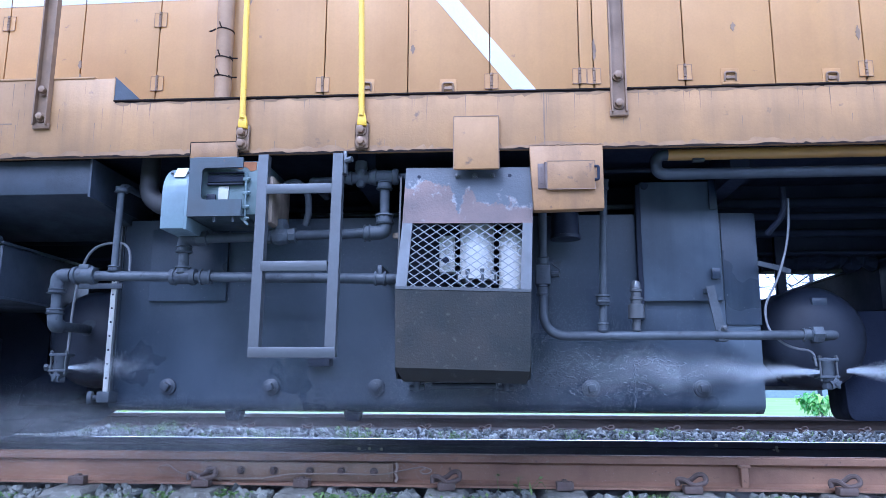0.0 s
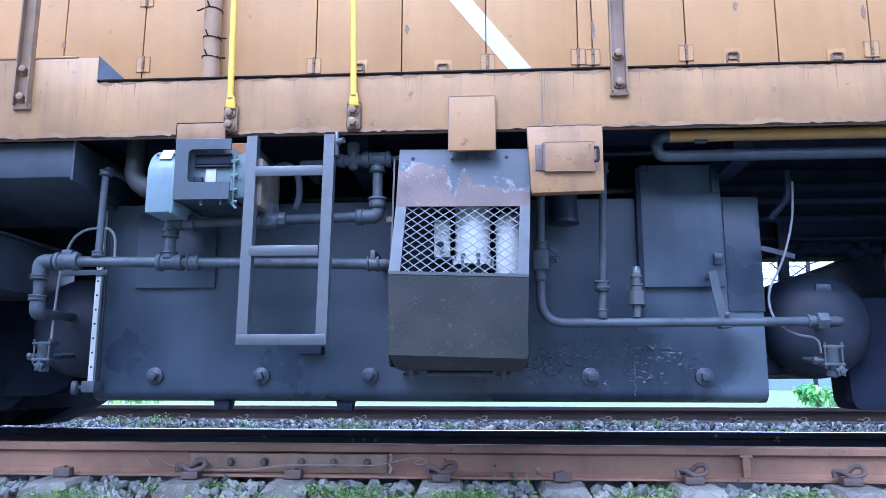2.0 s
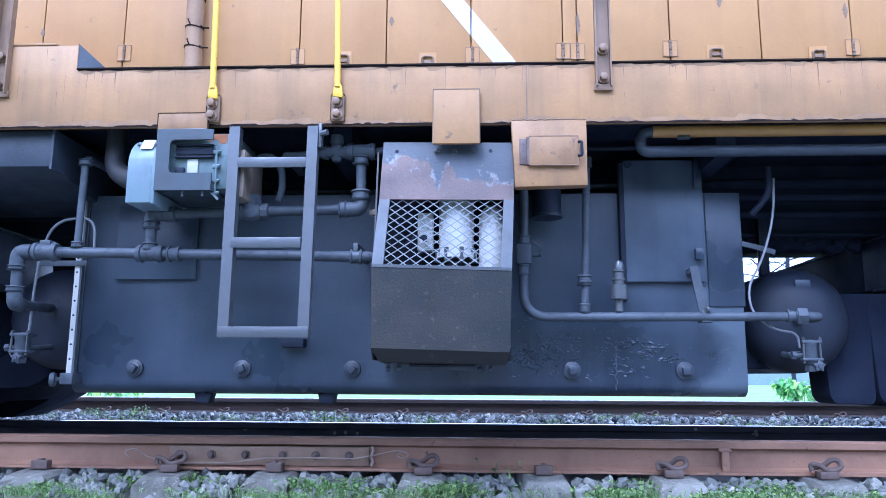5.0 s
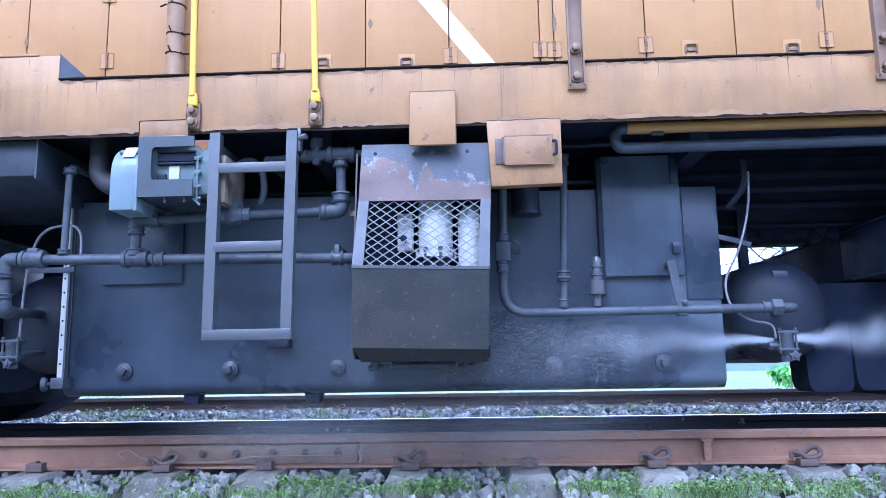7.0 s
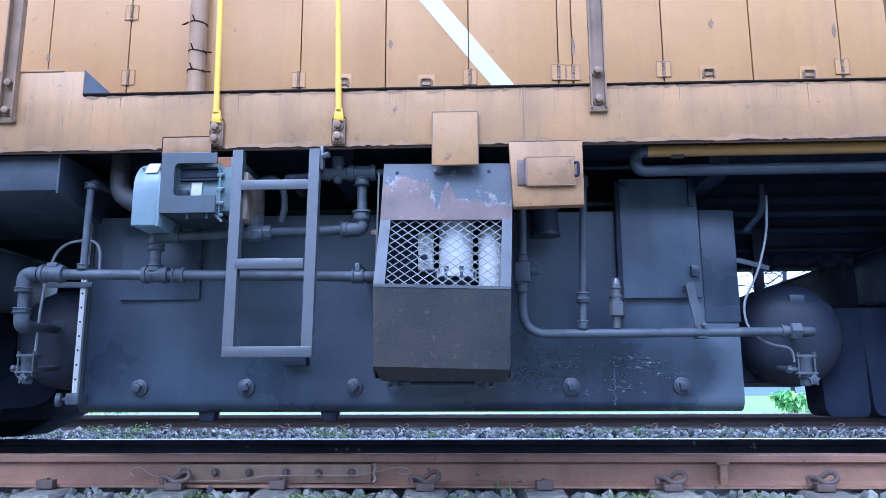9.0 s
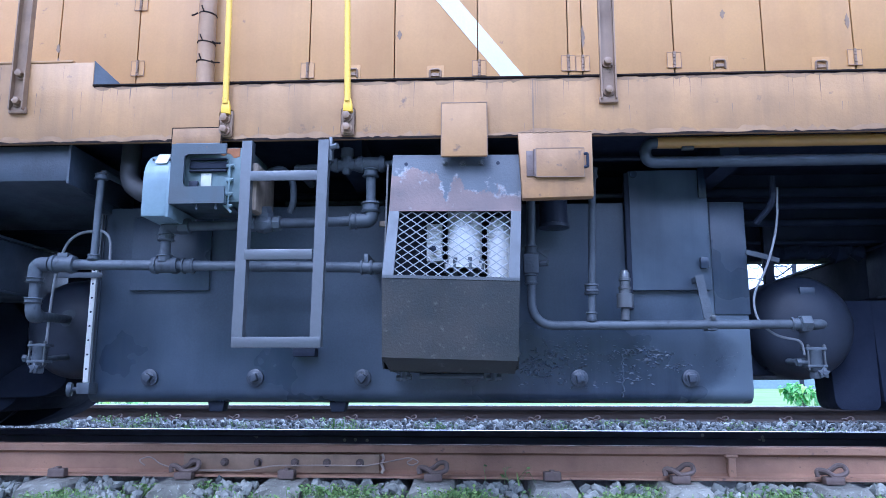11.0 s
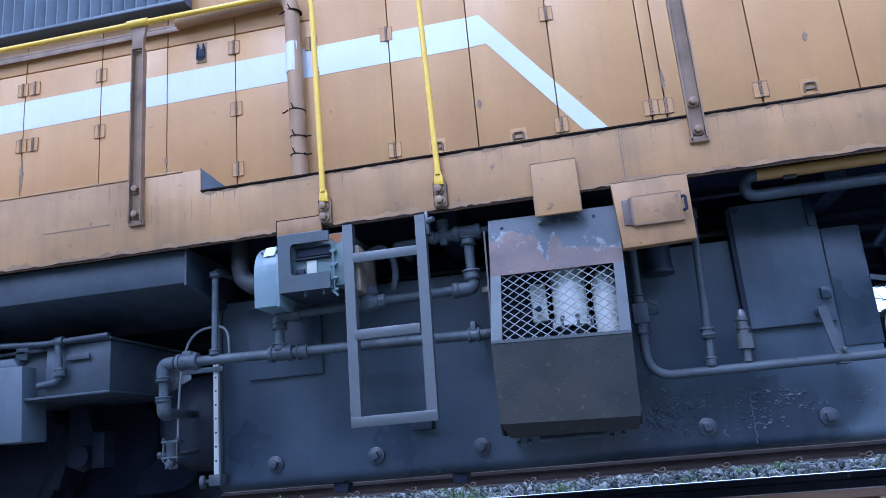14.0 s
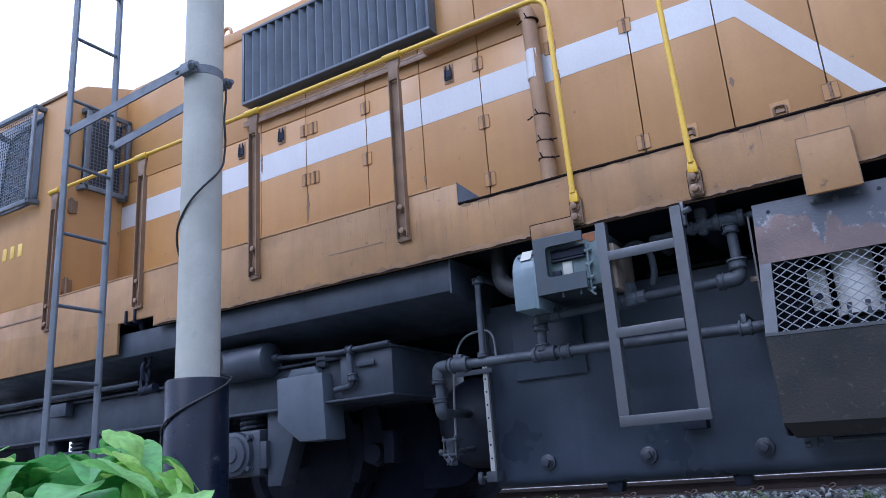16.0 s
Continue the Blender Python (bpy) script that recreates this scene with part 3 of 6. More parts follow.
def stones(name, n, x0, x1, y0, y1, zf, size, label, seed, material=None, keep_off=()):
    """Broken stones: twenty-sided lumps, squashed and turned at random."""
    rnd = random.Random(seed)
    g = (1 + 5 ** 0.5) / 2
    base = [Vector(p).normalized() for p in ((-1, g, 0), (1, g, 0), (-1, -g, 0), (1, -g, 0), (0, -1, g), (0, 1, g), (0, -1, -g), (0, 1, -g), (g, 0, -1), (g, 0, 1), (-g, 0, -1), (-g, 0, 1))]
    tri = [(0, 11, 5), (0, 5, 1), (0, 1, 7), (0, 7, 10), (0, 10, 11), (1, 5, 9), (5, 11, 4), (11, 10, 2), (10, 7, 6), (7, 1, 8), (3, 9, 4), (3, 4, 2), (3, 2, 6), (3, 6, 8), (3, 8, 9), (4, 9, 5), (2, 4, 11), (6, 2, 10), (8, 6, 7), (9, 8, 1)]
    vs, fs = [], []
    for _ in range(n):
        x, y = rnd.uniform(x0, x1), rnd.uniform(y0, y1)
        if y > 2.98 and any(abs(x - c) < 0.135 for c in keep_off):
            continue
        r = size * rnd.choice((0.55, 0.8, 1.0, 1.0, 1.35))
        rot = Euler((rnd.uniform(0, 6), rnd.uniform(0, 6), rnd.uniform(0, 6))).to_matrix()
        sq = Vector((rnd.uniform(0.75, 1.3), rnd.uniform(0.6, 1.0), rnd.uniform(0.5, 0.85)))
        o = Vector((x, y, zf(y) + rnd.uniform(-0.25, 0.5) * r))
        k = len(vs)
        vs += [o + rot @ (p * sq * r * rnd.uniform(0.62, 1.22)) for p in base]
        fs += [(a + k, b + k, c + k) for a, b, c in tri]
    me = bpy.data.meshes.new(name)
    me.from_pydata(vs, [], fs)
    me.materials.append(material or STONE)
    tagged(new(name, me), label, "ballast", kind="stuff")


stones("ballast", 8800, -4.5, 4.5, 2.45, 3.33, lambda y: -0.296 + 0.104 * min(1, max(0, (y - 2.8) / 0.4)), 0.028, "grey crushed stone ballast beside the near rail", 3, None, X_SLEEPERS)
stones("ballast", 11500, -6.5, 7.5, 4.6, 7.12, lambda y: -0.197 + 0.1 * min(1, max(0, (y - 4.7) / 1.9)), 0.027, "grey crushed stone ballast between the two tracks", 4, LITSTONE)
stones("ballast", 1500, -7.5, 8.5, 7.3, 8.9, lambda y: -0.13, 0.035, "grey crushed stone ballast in the neighbouring track", 5, LITSTONE)

# ---- locomotive ----
loco = thing("locomotive", (0.25, CL, 0), "weathered orange diesel locomotive with white stripe and sooty black underframe", "locomotive")
SY, HY, TY = 2.57, 3.05, 3.0        # faces of sill, hood and tank


def frame_and_deck():
    bm = B()
    prism(bm, [(-9, 1.655), (-1.097, 1.655), (-1.097, 1.545), (9, 1.545), (9, 1.295), (-3.3, 1.295), (-3.3, 1.36), (-3.64, 1.36), (-3.64, 1.165), (-9, 1.165)], "y", SY, SY + 0.02, 0.003)
    bx(bm, -3.2, 9.0, SY + 0.021, SY + 0.035, 1.299, 1.309)
    part("side_sill", bm, SILL, loco, "grimy orange side sill with dark streaks and a deeper skirt")
    rg = random.Random(66)
    for z, sgn, h, y, stain in ((1.295, 1, 0.02, 0.0006, SMUDGE), (1.545, -1, 0.014, 0.0006, SMUDGE), (1.295, 1, 0.006, 0.0012, GRIME), (1.545, -1, 0.0045, 0.0012, GRIME)):
        bm = B()
        x, prev = -1.09 if sgn < 0 else -3.29, None
        while x < 6:
            t = h * rg.uniform(0.35, 1.7)
            cur = (bm.verts.new((x, SY - y, z - sgn * 0.002)), bm.verts.new((x, SY - y, z + sgn * t)))
            if prev:
                bm.faces.new((prev[0], cur[0], cur[1], prev[1]) if sgn > 0 else (prev[1], cur[1], cur[0], prev[0]))
            prev = cur
            x += rg.uniform(0.008, 0.05)
        part("grime_edge", bm, stain, loco, "ragged black grime along the sill edge", smooth=False)
    for k in range(110):
        x, z1 = rg.uniform(-3.2, 3.2), rg.choice((1.54, 1.54, 1.42, 1.35))
        if x < -1.1:
            z1 += 0.1
        ln, w = min(rg.uniform(0.03, 0.22) * rg.random() + 0.03, z1 - 1.305), rg.uniform(0.0006, 0.002)
        bm = B()
        bm.faces.new([bm.verts.new(p) for p in ((x - w, SY - 0.0008, z1), (x + rg.uniform(-0.004, 0.004), SY - 0.0008, z1 - ln), (x + w, SY - 0.0008, z1))])
        part("grime_run", bm, STANCHION, loco, smooth=False)
    for x in (0.77, 2.35, 3.9):
        bm = B()
        bx(bm, x - 0.003, x + 0.003, SY - 0.0015, SY + 0.004, 1.3, 1.54)
        part("weld_seam", bm, STANCHION, loco)
    bm = B()
    bx(bm, -1.9, -1.55, SY - 0.0015, SY + 0.004, 1.452, 1.457)
    part("weld_seam", bm, STANCHION, loco)
    bm = B()
    bx(bm, -1.095, 9.0, SY - 0.006, HY + 0.06, 1.546, 1.553, 0.001)
    part("deck_plate", bm, GRIME, loco, "thin dark-edged walkway plate")
    bm = B()
    bx(bm, -4.34, -1.19, SY - 0.004, HY + 0.06, 1.655, 1.665, 0.003)
    part("raised_deck_plate", bm, SILL, loco)
    bm = B()
    prism(bm, [(-1.1, 1.557), (-0.98, 1.557), (-1.1, 1.665)], "y", SY + 0.004, SY + 0.012)
    part("gusset", bm, BOGIE, loco, "dark triangular gusset plate")
    # underside
    bm = B()
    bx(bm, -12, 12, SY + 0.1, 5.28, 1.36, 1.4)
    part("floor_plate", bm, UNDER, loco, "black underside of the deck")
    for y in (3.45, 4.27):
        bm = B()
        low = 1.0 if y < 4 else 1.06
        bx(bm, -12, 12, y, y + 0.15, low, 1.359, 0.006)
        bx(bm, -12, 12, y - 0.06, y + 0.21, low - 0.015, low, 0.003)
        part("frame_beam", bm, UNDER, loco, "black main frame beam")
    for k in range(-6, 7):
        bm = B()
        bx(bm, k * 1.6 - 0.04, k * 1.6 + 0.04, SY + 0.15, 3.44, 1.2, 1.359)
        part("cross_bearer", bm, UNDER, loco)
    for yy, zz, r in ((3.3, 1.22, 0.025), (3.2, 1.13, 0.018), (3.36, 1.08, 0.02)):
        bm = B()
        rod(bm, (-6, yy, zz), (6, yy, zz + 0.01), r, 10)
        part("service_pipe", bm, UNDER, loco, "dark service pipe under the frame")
    bm = B()
    bx(bm, -12, 9, 5.28, 5.3, 1.2, 1.66)
    part("far_side_sill", bm, SILL, loco)
    bm = B()
    prism(bm, [(2.62, 1.3), (2.62, 1.145), (3.2, 1.05), (3.2, 1.3)], "x", -6.5, -1.19, 0.006)
    bx(bm, -1.196, -1.186, 2.605, 3.2, 1.13, 1.3)
    part("air_duct", bm, BOGIE, loco, "long dark steel duct under the sill")


frame_and_deck()
XS = [-4.34, -3.3, -2.86, -2.455, -1.965, -1.557, -1.15, -0.7, -0.283, 0.137, 0.543, 0.978, 1.046, 1.481, 1.902, 2.321, 2.74, 3.16, 3.6, 4.5, 6.0, 9.0]


def clip_x(poly, x, keep_less):
    """The part of an outline on one side of a line x."""
    out = []
    for (a, b), (c, d) in zip(poly, poly[1:] + poly[:1]):
        ia, ic = (a <= x) == keep_less, (c <= x) == keep_less
        if ia:
            out.append((a, b))
        if ia != ic and abs(c - a) > 1e-9:
            t = (x - a) / (c - a)
            out.append((x, b + t * (d - b)))
    return out


def hinge_mesh():
    bm = B()
    bx(bm, -0.032, 0.032, -0.004, 0.0, -0.038, 0.038, 0.0015)
    for q in ((-0.033, 0.033, -0.0395, -0.037), (-0.033, 0.033, 0.037, 0.0395), (-0.0335, -0.031, -0.038, 0.038), (0.031, 0.0335, -0.038, 0.038)):
        bx(bm, q[0], q[1], -0.0052, 0.0, q[2], q[3])
    for k in range(5):
        rod(bm, (0, -0.007, -0.042 + k * 0.017), (0, -0.007, -0.042 + k * 0.017 + 0.0145), 0.0075, 8)
    me = bpy.data.meshes.new("hinge")
    bm.to_mesh(me)
    bm.free()
    me.materials.append(ORANGE)
    me.materials.append(STANCHION)
    for p in me.polygons:
        if p.center.y < -0.0045:
            p.material_index = 1
    return me


def latch_mesh():
    bm = B()
    bx(bm, -0.042, 0.042, -0.004, 0.0, -0.035, 0.045, 0.0015)
    tube(bm, rounded([(-0.026, -0.006, -0.02), (-0.026, -0.012, 0.022), (0.026, -0.012, 0.022), (0.026, -0.006, -0.02)], 0.014), 0.0055, 8)
    bx(bm, -0.02, 0.02, -0.012, -0.003, -0.012, 0.004, 0.002)
    me = bpy.data.meshes.new("latch")
    bm.to_mesh(me)
    bm.free()
    me.materials.append(ORANGE)
    me.materials.append(STANCHION)
    for p in me.polygons:
        if p.center.y < -0.0048:
            p.material_index = 1
    return me


def buckle_mesh():
    """A toggle latch: worn plate, dark buckle, two prongs."""
    bm = B()
    bx(bm, -0.032, 0.032, -0.004, 0.0, -0.062, 0.062, 0.0015)
    tube(bm, rounded([(-0.02, -0.01, 0.03), (-0.022, -0.014, -0.045), (0.022, -0.014, -0.045), (0.02, -0.01, 0.03)], 0.012), 0.005, 8)
    bx(bm, -0.016, 0.016, -0.012, -0.004, -0.03, 0.022, 0.003)
    for e in (-1, 1):
        rod(bm, (e * 0.013, -0.009, 0.02), (e * 0.015, -0.012, 0.05), 0.004, 6)
    me = bpy.data.meshes.new("latch")
    bm.to_mesh(me)
    bm.free()
    me.materials.append(DRAIN)
    me.materials.append(FRAME)
    for p in me.polygons:
        if p.center.y < -0.0046:
            p.material_index = 1
    return me


HINGE, LATCH, BUCKLE = hinge_mesh(), latch_mesh(), buckle_mesh()


def hood():
    bm = B()
    bx(bm, -4.33, 9.0, HY + 0.035, 2 * CL - HY, 1.4, 3.5, 0.03)
    bx(bm, -3.3, 9.0, HY - 0.01, HY + 0.05, 3.44, 3.53, 0.01)
    part("hood", bm, ORANGE, loco, "orange engine hood shell")
    stripe = [[(-4.33, 2.262), (0.137, 2.3), (0.137, 2.473), (-4.33, 2.445)], [(0.137, 2.3), (0.228, 2.306), (0.653, 1.757), (0.768, 1.75), (0.203, 2.477), (0.137, 2.473)]]
    for a, b in zip(XS, XS[1:]):
        top = 2.63 if b < -0.6 else 3.1
        lo = 1.562 if a > -1.2 else 1.67
        bm = B()
        bx(bm, a + 0.003, b - 0.003, HY, HY + 0.034, lo, top, 0.0015)
        slim = b - a < 0.1
        d = part("hood_door" if not slim else "hood_post", bm, ORANGE, loco)
        for p in stripe:
            q = clip_x(clip_x(p, a + 0.003, False), b - 0.003, True)
            if len(q) >= 3:
                bm = B()
                prism(bm, q, "y", HY - 0.0016, HY + 0.002)
                part("stripe", bm, WHITE, d, "white painted stripe", smooth=False)
        if b < -0.6:
            bm = B()
            bx(bm, a + 0.003, b - 0.003, HY + 0.001, HY + 0.034, 2.638, 3.45, 0.002)
            part("upper_panel", bm, ORANGE, loco)
    def on_door(mesh, x, z, label):
        o = new(mesh.name, mesh)
        o.parent = loco
        o.matrix_parent_inverse = Matrix.Translation(-loco.location)
        o.location = (x, HY, z)
        o["label"] = label
    for x, z in ((-0.294, 2.463), (-0.29, 1.805), (-1.148, 2.182), (-1.966, 2.188), (-2.392, 2.529), (-2.385, 2.178), (-2.47, 2.53), (-2.46, 2.18), (-1.966, 2.534), (-1.157, 2.553),
                 (0.545, 2.413), (0.55, 1.8), (0.978, 1.815), (1.047, 1.812), (1.48, 1.82), (-1.143, 1.835), (2.32, 1.815), (-0.71, 2.49), (-3.3, 2.18), (-3.3, 2.53)):
        on_door(HINGE, x, z, "small rusty strap hinge")
    for x, z in ((-1.35, 2.557), (-2.667, 2.558), (-3.04, 2.553), (0.337, 1.771), (-0.07, 1.783), (1.69, 1.79), (2.16, 1.775), (-2.3, 1.8)):
        on_door(BUCKLE if z > 2.5 else LATCH, x, z, "dark spring latch in a recessed plate")
    rc = random.Random(23)
    for x, z, h in ((-2.86, 2.6, 0.1), (-2.85, 2.4, 0.16), (-1.557, 1.86, 0.09), (-1.56, 1.95, 0.05), (1.72, 2.05, 0.05), (0.16, 1.98, 0.05), (-0.68, 2.3, 0.1), (2.3, 2.0, 0.08), (-2.45, 2.0, 0.2), (1.05, 1.95, 0.12)):
        bm = B()
        n = 9
        lf = [(x - rc.uniform(0.004, 0.014) * math.sin(math.pi * k / n), z + h * (k / n - 0.5)) for k in range(n + 1)]
        rt = [(x + 0.003 + rc.uniform(0.002, 0.012) * math.sin(math.pi * k / n), z + h * (k / n - 0.5)) for k in range(n - 1, 0, -1)]
        prism(bm, lf + rt, "y", HY - 0.0022, HY)
        part("paint_chip", bm, STANCHION, loco, "chipped rusty paint on a door edge", smooth=False)
    # radiator louvres
    bm = B()
    x0, x1, z0, z1, y = -2.94, -1.43, 2.865, 3.4, HY - 0.085
    for q in ((x0 - 0.02, x1 + 0.02, z0 - 0.02, z0), (x0 - 0.02, x1 + 0.02, z1, z1 + 0.02)):
        bx(bm, q[0], q[1], y, HY + 0.02, q[2], q[3], 0.003)
    for q in ((x0 - 0.02, x0), (x1, x1 + 0.02)):
        bx(bm, q[0], q[1], y, HY + 0.02, z0, z1, 0.003)
    bx(bm, x0, x1, HY - 0.012, HY + 0.005, z0, z1)
    lv = part("radiator_grille", bm, LOUVRE, loco, "dark blue-grey radiator grille box with upright slats")
    n = 21
    for k in range(n):
        x = x0 + (k + 0.5) * (x1 - x0) / n
        bm = B()
        prism(bm, [(x - 0.03, y + 0.005), (x - 0.021, y + 0.003), (x + 0.028, y + 0.045), (x + 0.02, y + 0.052)], "z", z0, z1)
        part("slat", bm, LOUVRE, lv)
    bm = B()
    tube(bm, [(-3.235 + 0.045 * math.cos(a), HY + 0.03, 3.575 + 0.05 * math.sin(a)) for a in [k * math.pi / 8 - 0.6 for k in range(11)]], 0.013, 8)
    bx(bm, -3.285, -3.185, HY + 0.015, HY + 0.045, 3.5, 3.56, 0.004)
    part("lifting_eye", bm, ORANGE, loco, "orange lifting eye on the hood edge")
    # drain pipe on the hood side
    bm = B()
    tube(bm, rounded([(-1.47, HY - 0.05, 2.745), (-1.0, HY - 0.05, 2.765), (-0.8, HY - 0.052, 2.77), (-0.79, HY - 0.055, 2.6), (-0.775, HY - 0.055, 1.557)], 0.09), 0.042, 16)
    dp = part("drain_pipe", bm, DRAIN, loco, "stained orange drain pipe tied to the hood")
    bm = B()
    lathe(bm, [(0, 0.0432), (0.17, 0.0432)], (-0.79, HY - 0.055, 2.3), (0, 0, 1), 16)
    part("stripe", bm, WHITE, dp, "white painted band")
    bm = B()
    bx(bm, -3.0, -1.44, HY - 0.03, HY + 0.002, 2.735, 2.75, 0.003)
    bx(bm, -3.0, -1.44, HY - 0.03, HY - 0.022, 2.705, 2.735, 0.002)
    part("drip_ledge", bm, STANCHION, loco, "stained drip ledge below the radiator grille")
    for z in (2.66, 2.08, 1.93, 1.83):
        bm = B()
        lathe(bm, [(-0.003, 0.0445), (0.003, 0.0445)], (-0.781, HY - 0.055, z), (0.1, 0, 1), 16)
        k = 1 if z < 2.0 else -1
        tube(bm, [(-0.781 + k * 0.04, HY - 0.085, z), (-0.781 + k * 0.055, HY - 0.09, z - 0.012), (-0.781 + k * 0.075, HY - 0.07, z - 0.004)], 0.004, 6)
        tube(bm, [(-0.785, HY - 0.098, z), (-0.79, HY - 0.108, z + 0.014), (-0.797, HY - 0.1, z + 0.03)], 0.0035, 6)
        part("tie", bm, GRIME, dp, "dark wire tie")


hood()


def cab():
    bm = B()
    prism(bm, [(2.575, 1.655), (2.575, 3.25), (2.7, 3.36), (3.1, 3.5), (3.934, 3.56), (4.77, 3.5), (5.29, 3.25), (5.29, 1.655)], "x", -9.0, -4.34, 0.012)
    c = part("cab_wall", bm, ORANGE, loco, "orange full-width body section with barred windows")
    bm = B()
    bx(bm, -9, -4.32, 2.56, 2.58, 3.25, 3.275, 0.004)
    part("rain_gutter", bm, STANCHION, c)
    bm = B()
    bx(bm, -4.345, -4.325, 2.56, 2.6, 1.66, 3.25, 0.004)
    part("corner_post", bm, ORANGE, c)
    bm = B()
    bx(bm, -9, -4.36, SY - 0.004, SY + 0.01, 1.54, 1.556, 0.002)
    part("weld_seam", bm, STANCHION, c)
    # side window guard
    def guard(name, x0, x1, y, z0, z1, along):
        bm = B()
        t, d = 0.018, 0.09
        def P(u, w, v0, v1, e0, e1):
            if along == "x":
                bx(bm, u, w, y - e1, y - e0, v0, v1, 0.003)
            else:
                bx(bm, y + e0, y + e1, u, w, v0, v1, 0.003)
        for q in ((x0, x1, z0 - t, z0 + t), (x0, x1, z1 - t, z1 + t), (x0 - t, x0 + t, z0, z1), (x1 - t, x1 + t, z0, z1)):
            P(q[0], q[1], q[2], q[3], d - 0.02, d)
        for u in (x0, x1):
            for v in (z0, z1):
                P(u - t, u + t, v - t, v + t, 0, d)
        g = part(name, bm, LADDERGREY, c, "grey steel window guard with wire mesh")
        bm = B()
        n = int((x1 - x0) / 0.028)
        for k in range(1, n):
            u = x0 + k * (x1 - x0) / n
            P(u - 0.0014, u + 0.0014, z0, z1, d - 0.012, d - 0.008)
        n = int((z1 - z0) / 0.028)
        for k in range(1, n):
            v = z0 + k * (z1 - z0) / n
            P(x0, x1, v - 0.0014, v + 0.0014, d - 0.008, d - 0.004)
        part("wire_mesh", bm, LADDERGREY, g)
        bm = B()
        P(x0 + 0.01, x1 - 0.01, z0 + 0.01, z1 - 0.01, 0.002, 0.006)
        part("dark_pane", bm, GLASS, g, "dark window glass")
    guard("window_guard", -5.35, -4.66, 2.572, 2.44, 3.2, "x")
    guard("window_guard", 2.68, 3.02, -4.338, 2.5, 3.13, "y")
    for k in range(3):
        bm = B()
        x = -5.07 + k * 0.1
        bx(bm, x, x + 0.055, 2.571, 2.576, 2.06, 2.16, 0.002)
        part("number_bar", bm, YELLOWTEXT, c, "plain yellow lettering bar")
    for z in (1.75, 2.35):
        bm = B()
        rod(bm, (-4.33, 2.63, z - 0.06), (-4.33, 2.63, z + 0.06), 0.012, 10)
        bx(bm, -4.338, -4.33, 2.6, 2.68, z - 0.05, z + 0.05, 0.002)
        part("door_hinge", bm, STANCHION, c)


def glass_mat():
    m = bpy.data.materials.new("dark_glass")
    m.use_nodes = True
    b = m.node_tree.nodes["Principled BSDF"]
    # the pane's bluish sky reflection is partly put into its base colour
    b.inputs["Base Color"].default_value = (0.05, 0.066, 0.088, 1)
    b.inputs["Roughness"].default_value = 0.08
    return m


GLASS = glass_mat()
cab()


def handrails():
    def stanchion(x, z1=2.45, top=True):
        bm = B()
        prism(bm, [(x - 0.032, SY - 0.032), (x - 0.026, SY - 0.032), (x - 0.026, SY - 0.008), (x + 0.026, SY - 0.008), (x + 0.026, SY - 0.032), (x + 0.032, SY - 0.032), (x + 0.032, SY - 0.001), (x - 0.032, SY - 0.001)],
              "z", 1.44, z1 - 0.13)
        prism(bm, [(x - 0.031, z1 - 0.131), (x + 0.031, z1 - 0.131), (x + 0.03, z1 - 0.08), (x + 0.042, z1 - 0.028), (x + 0.042, z1), (x - 0.042, z1), (x - 0.042, z1 - 0.028), (x - 0.03, z1 - 0.08)], "y", SY - 0.03, SY - 0.012, 0.002)
        bx(bm, x - 0.038, x + 0.038, SY - 0.016, SY, 1.425, 1.452, 0.004)
        s = part("stanchion", bm, STANCHION, loco, "stained brown channel stanchion bolted to the sill")
        for z in (1.477, 1.6):
            bm = B()
            hexnut(bm, (x, SY - 0.008, z), (0, -1, 0), 0.016, 0.03)
            part("bolt", bm, STANCHION, s)
        if top:
            bm = B()
            rod(bm, (x - 0.055, SY - 0.03, 2.455), (x + 0.055, SY - 0.03, 2.455), 0.02, 14)
            part("collar", bm, YELLOW, s, "yellow rail collar")
    for x in (-4.4, -3.44, -2.43, -1.41, 1.077, 2.3, 3.5, 4.7):
        stanchion(x)
    bm = B()
    tube(bm, rounded([(-4.32, SY - 0.03, 2.455), (-0.52, SY - 0.03, 2.455), (-0.505, SY - 0.03, 1.445)], 0.1), 0.0128, 14)
    part("handrail", bm, YELLOW, loco, "yellow tubular handrail bent down to the sill")
    bm = B()
    tube(bm, rounded([(4.4, SY - 0.03, 2.62), (-0.02, SY - 0.03, 2.62), (0.007, SY - 0.03, 1.445)], 0.1), 0.0128, 14)
    part("handrail", bm, YELLOW, loco, "yellow tubular handrail bent down to the sill")
    for x in (-0.505, 0.007):
        bm = B()
        bx(bm, x - 0.03, x + 0.03, SY - 0.014, SY, 1.305, 1.425, 0.012)
        f = part("rail_foot", bm, STANCHION, loco, "small brown foot plate with two bolts")
        bm = B()
        prism(bm, [(x - 0.019, 1.405), (x + 0.022, 1.4), (x + 0.02, 1.43), (x + 0.014, 1.46), (x - 0.014, 1.46), (x - 0.017, 1.43)], "y", SY - 0.034, SY - 0.0145, 0.004)
        part("yellow_socket", bm, YELLOW, f, "yellow forged socket")
        for z in (1.335, 1.385):
            bm = B()
            hexnut(bm, (x - 0.003, SY - 0.014, z), (0, -1, 0), 0.0165, 0.03)
            part("bolt", bm, STANCHION, f)


handrails()


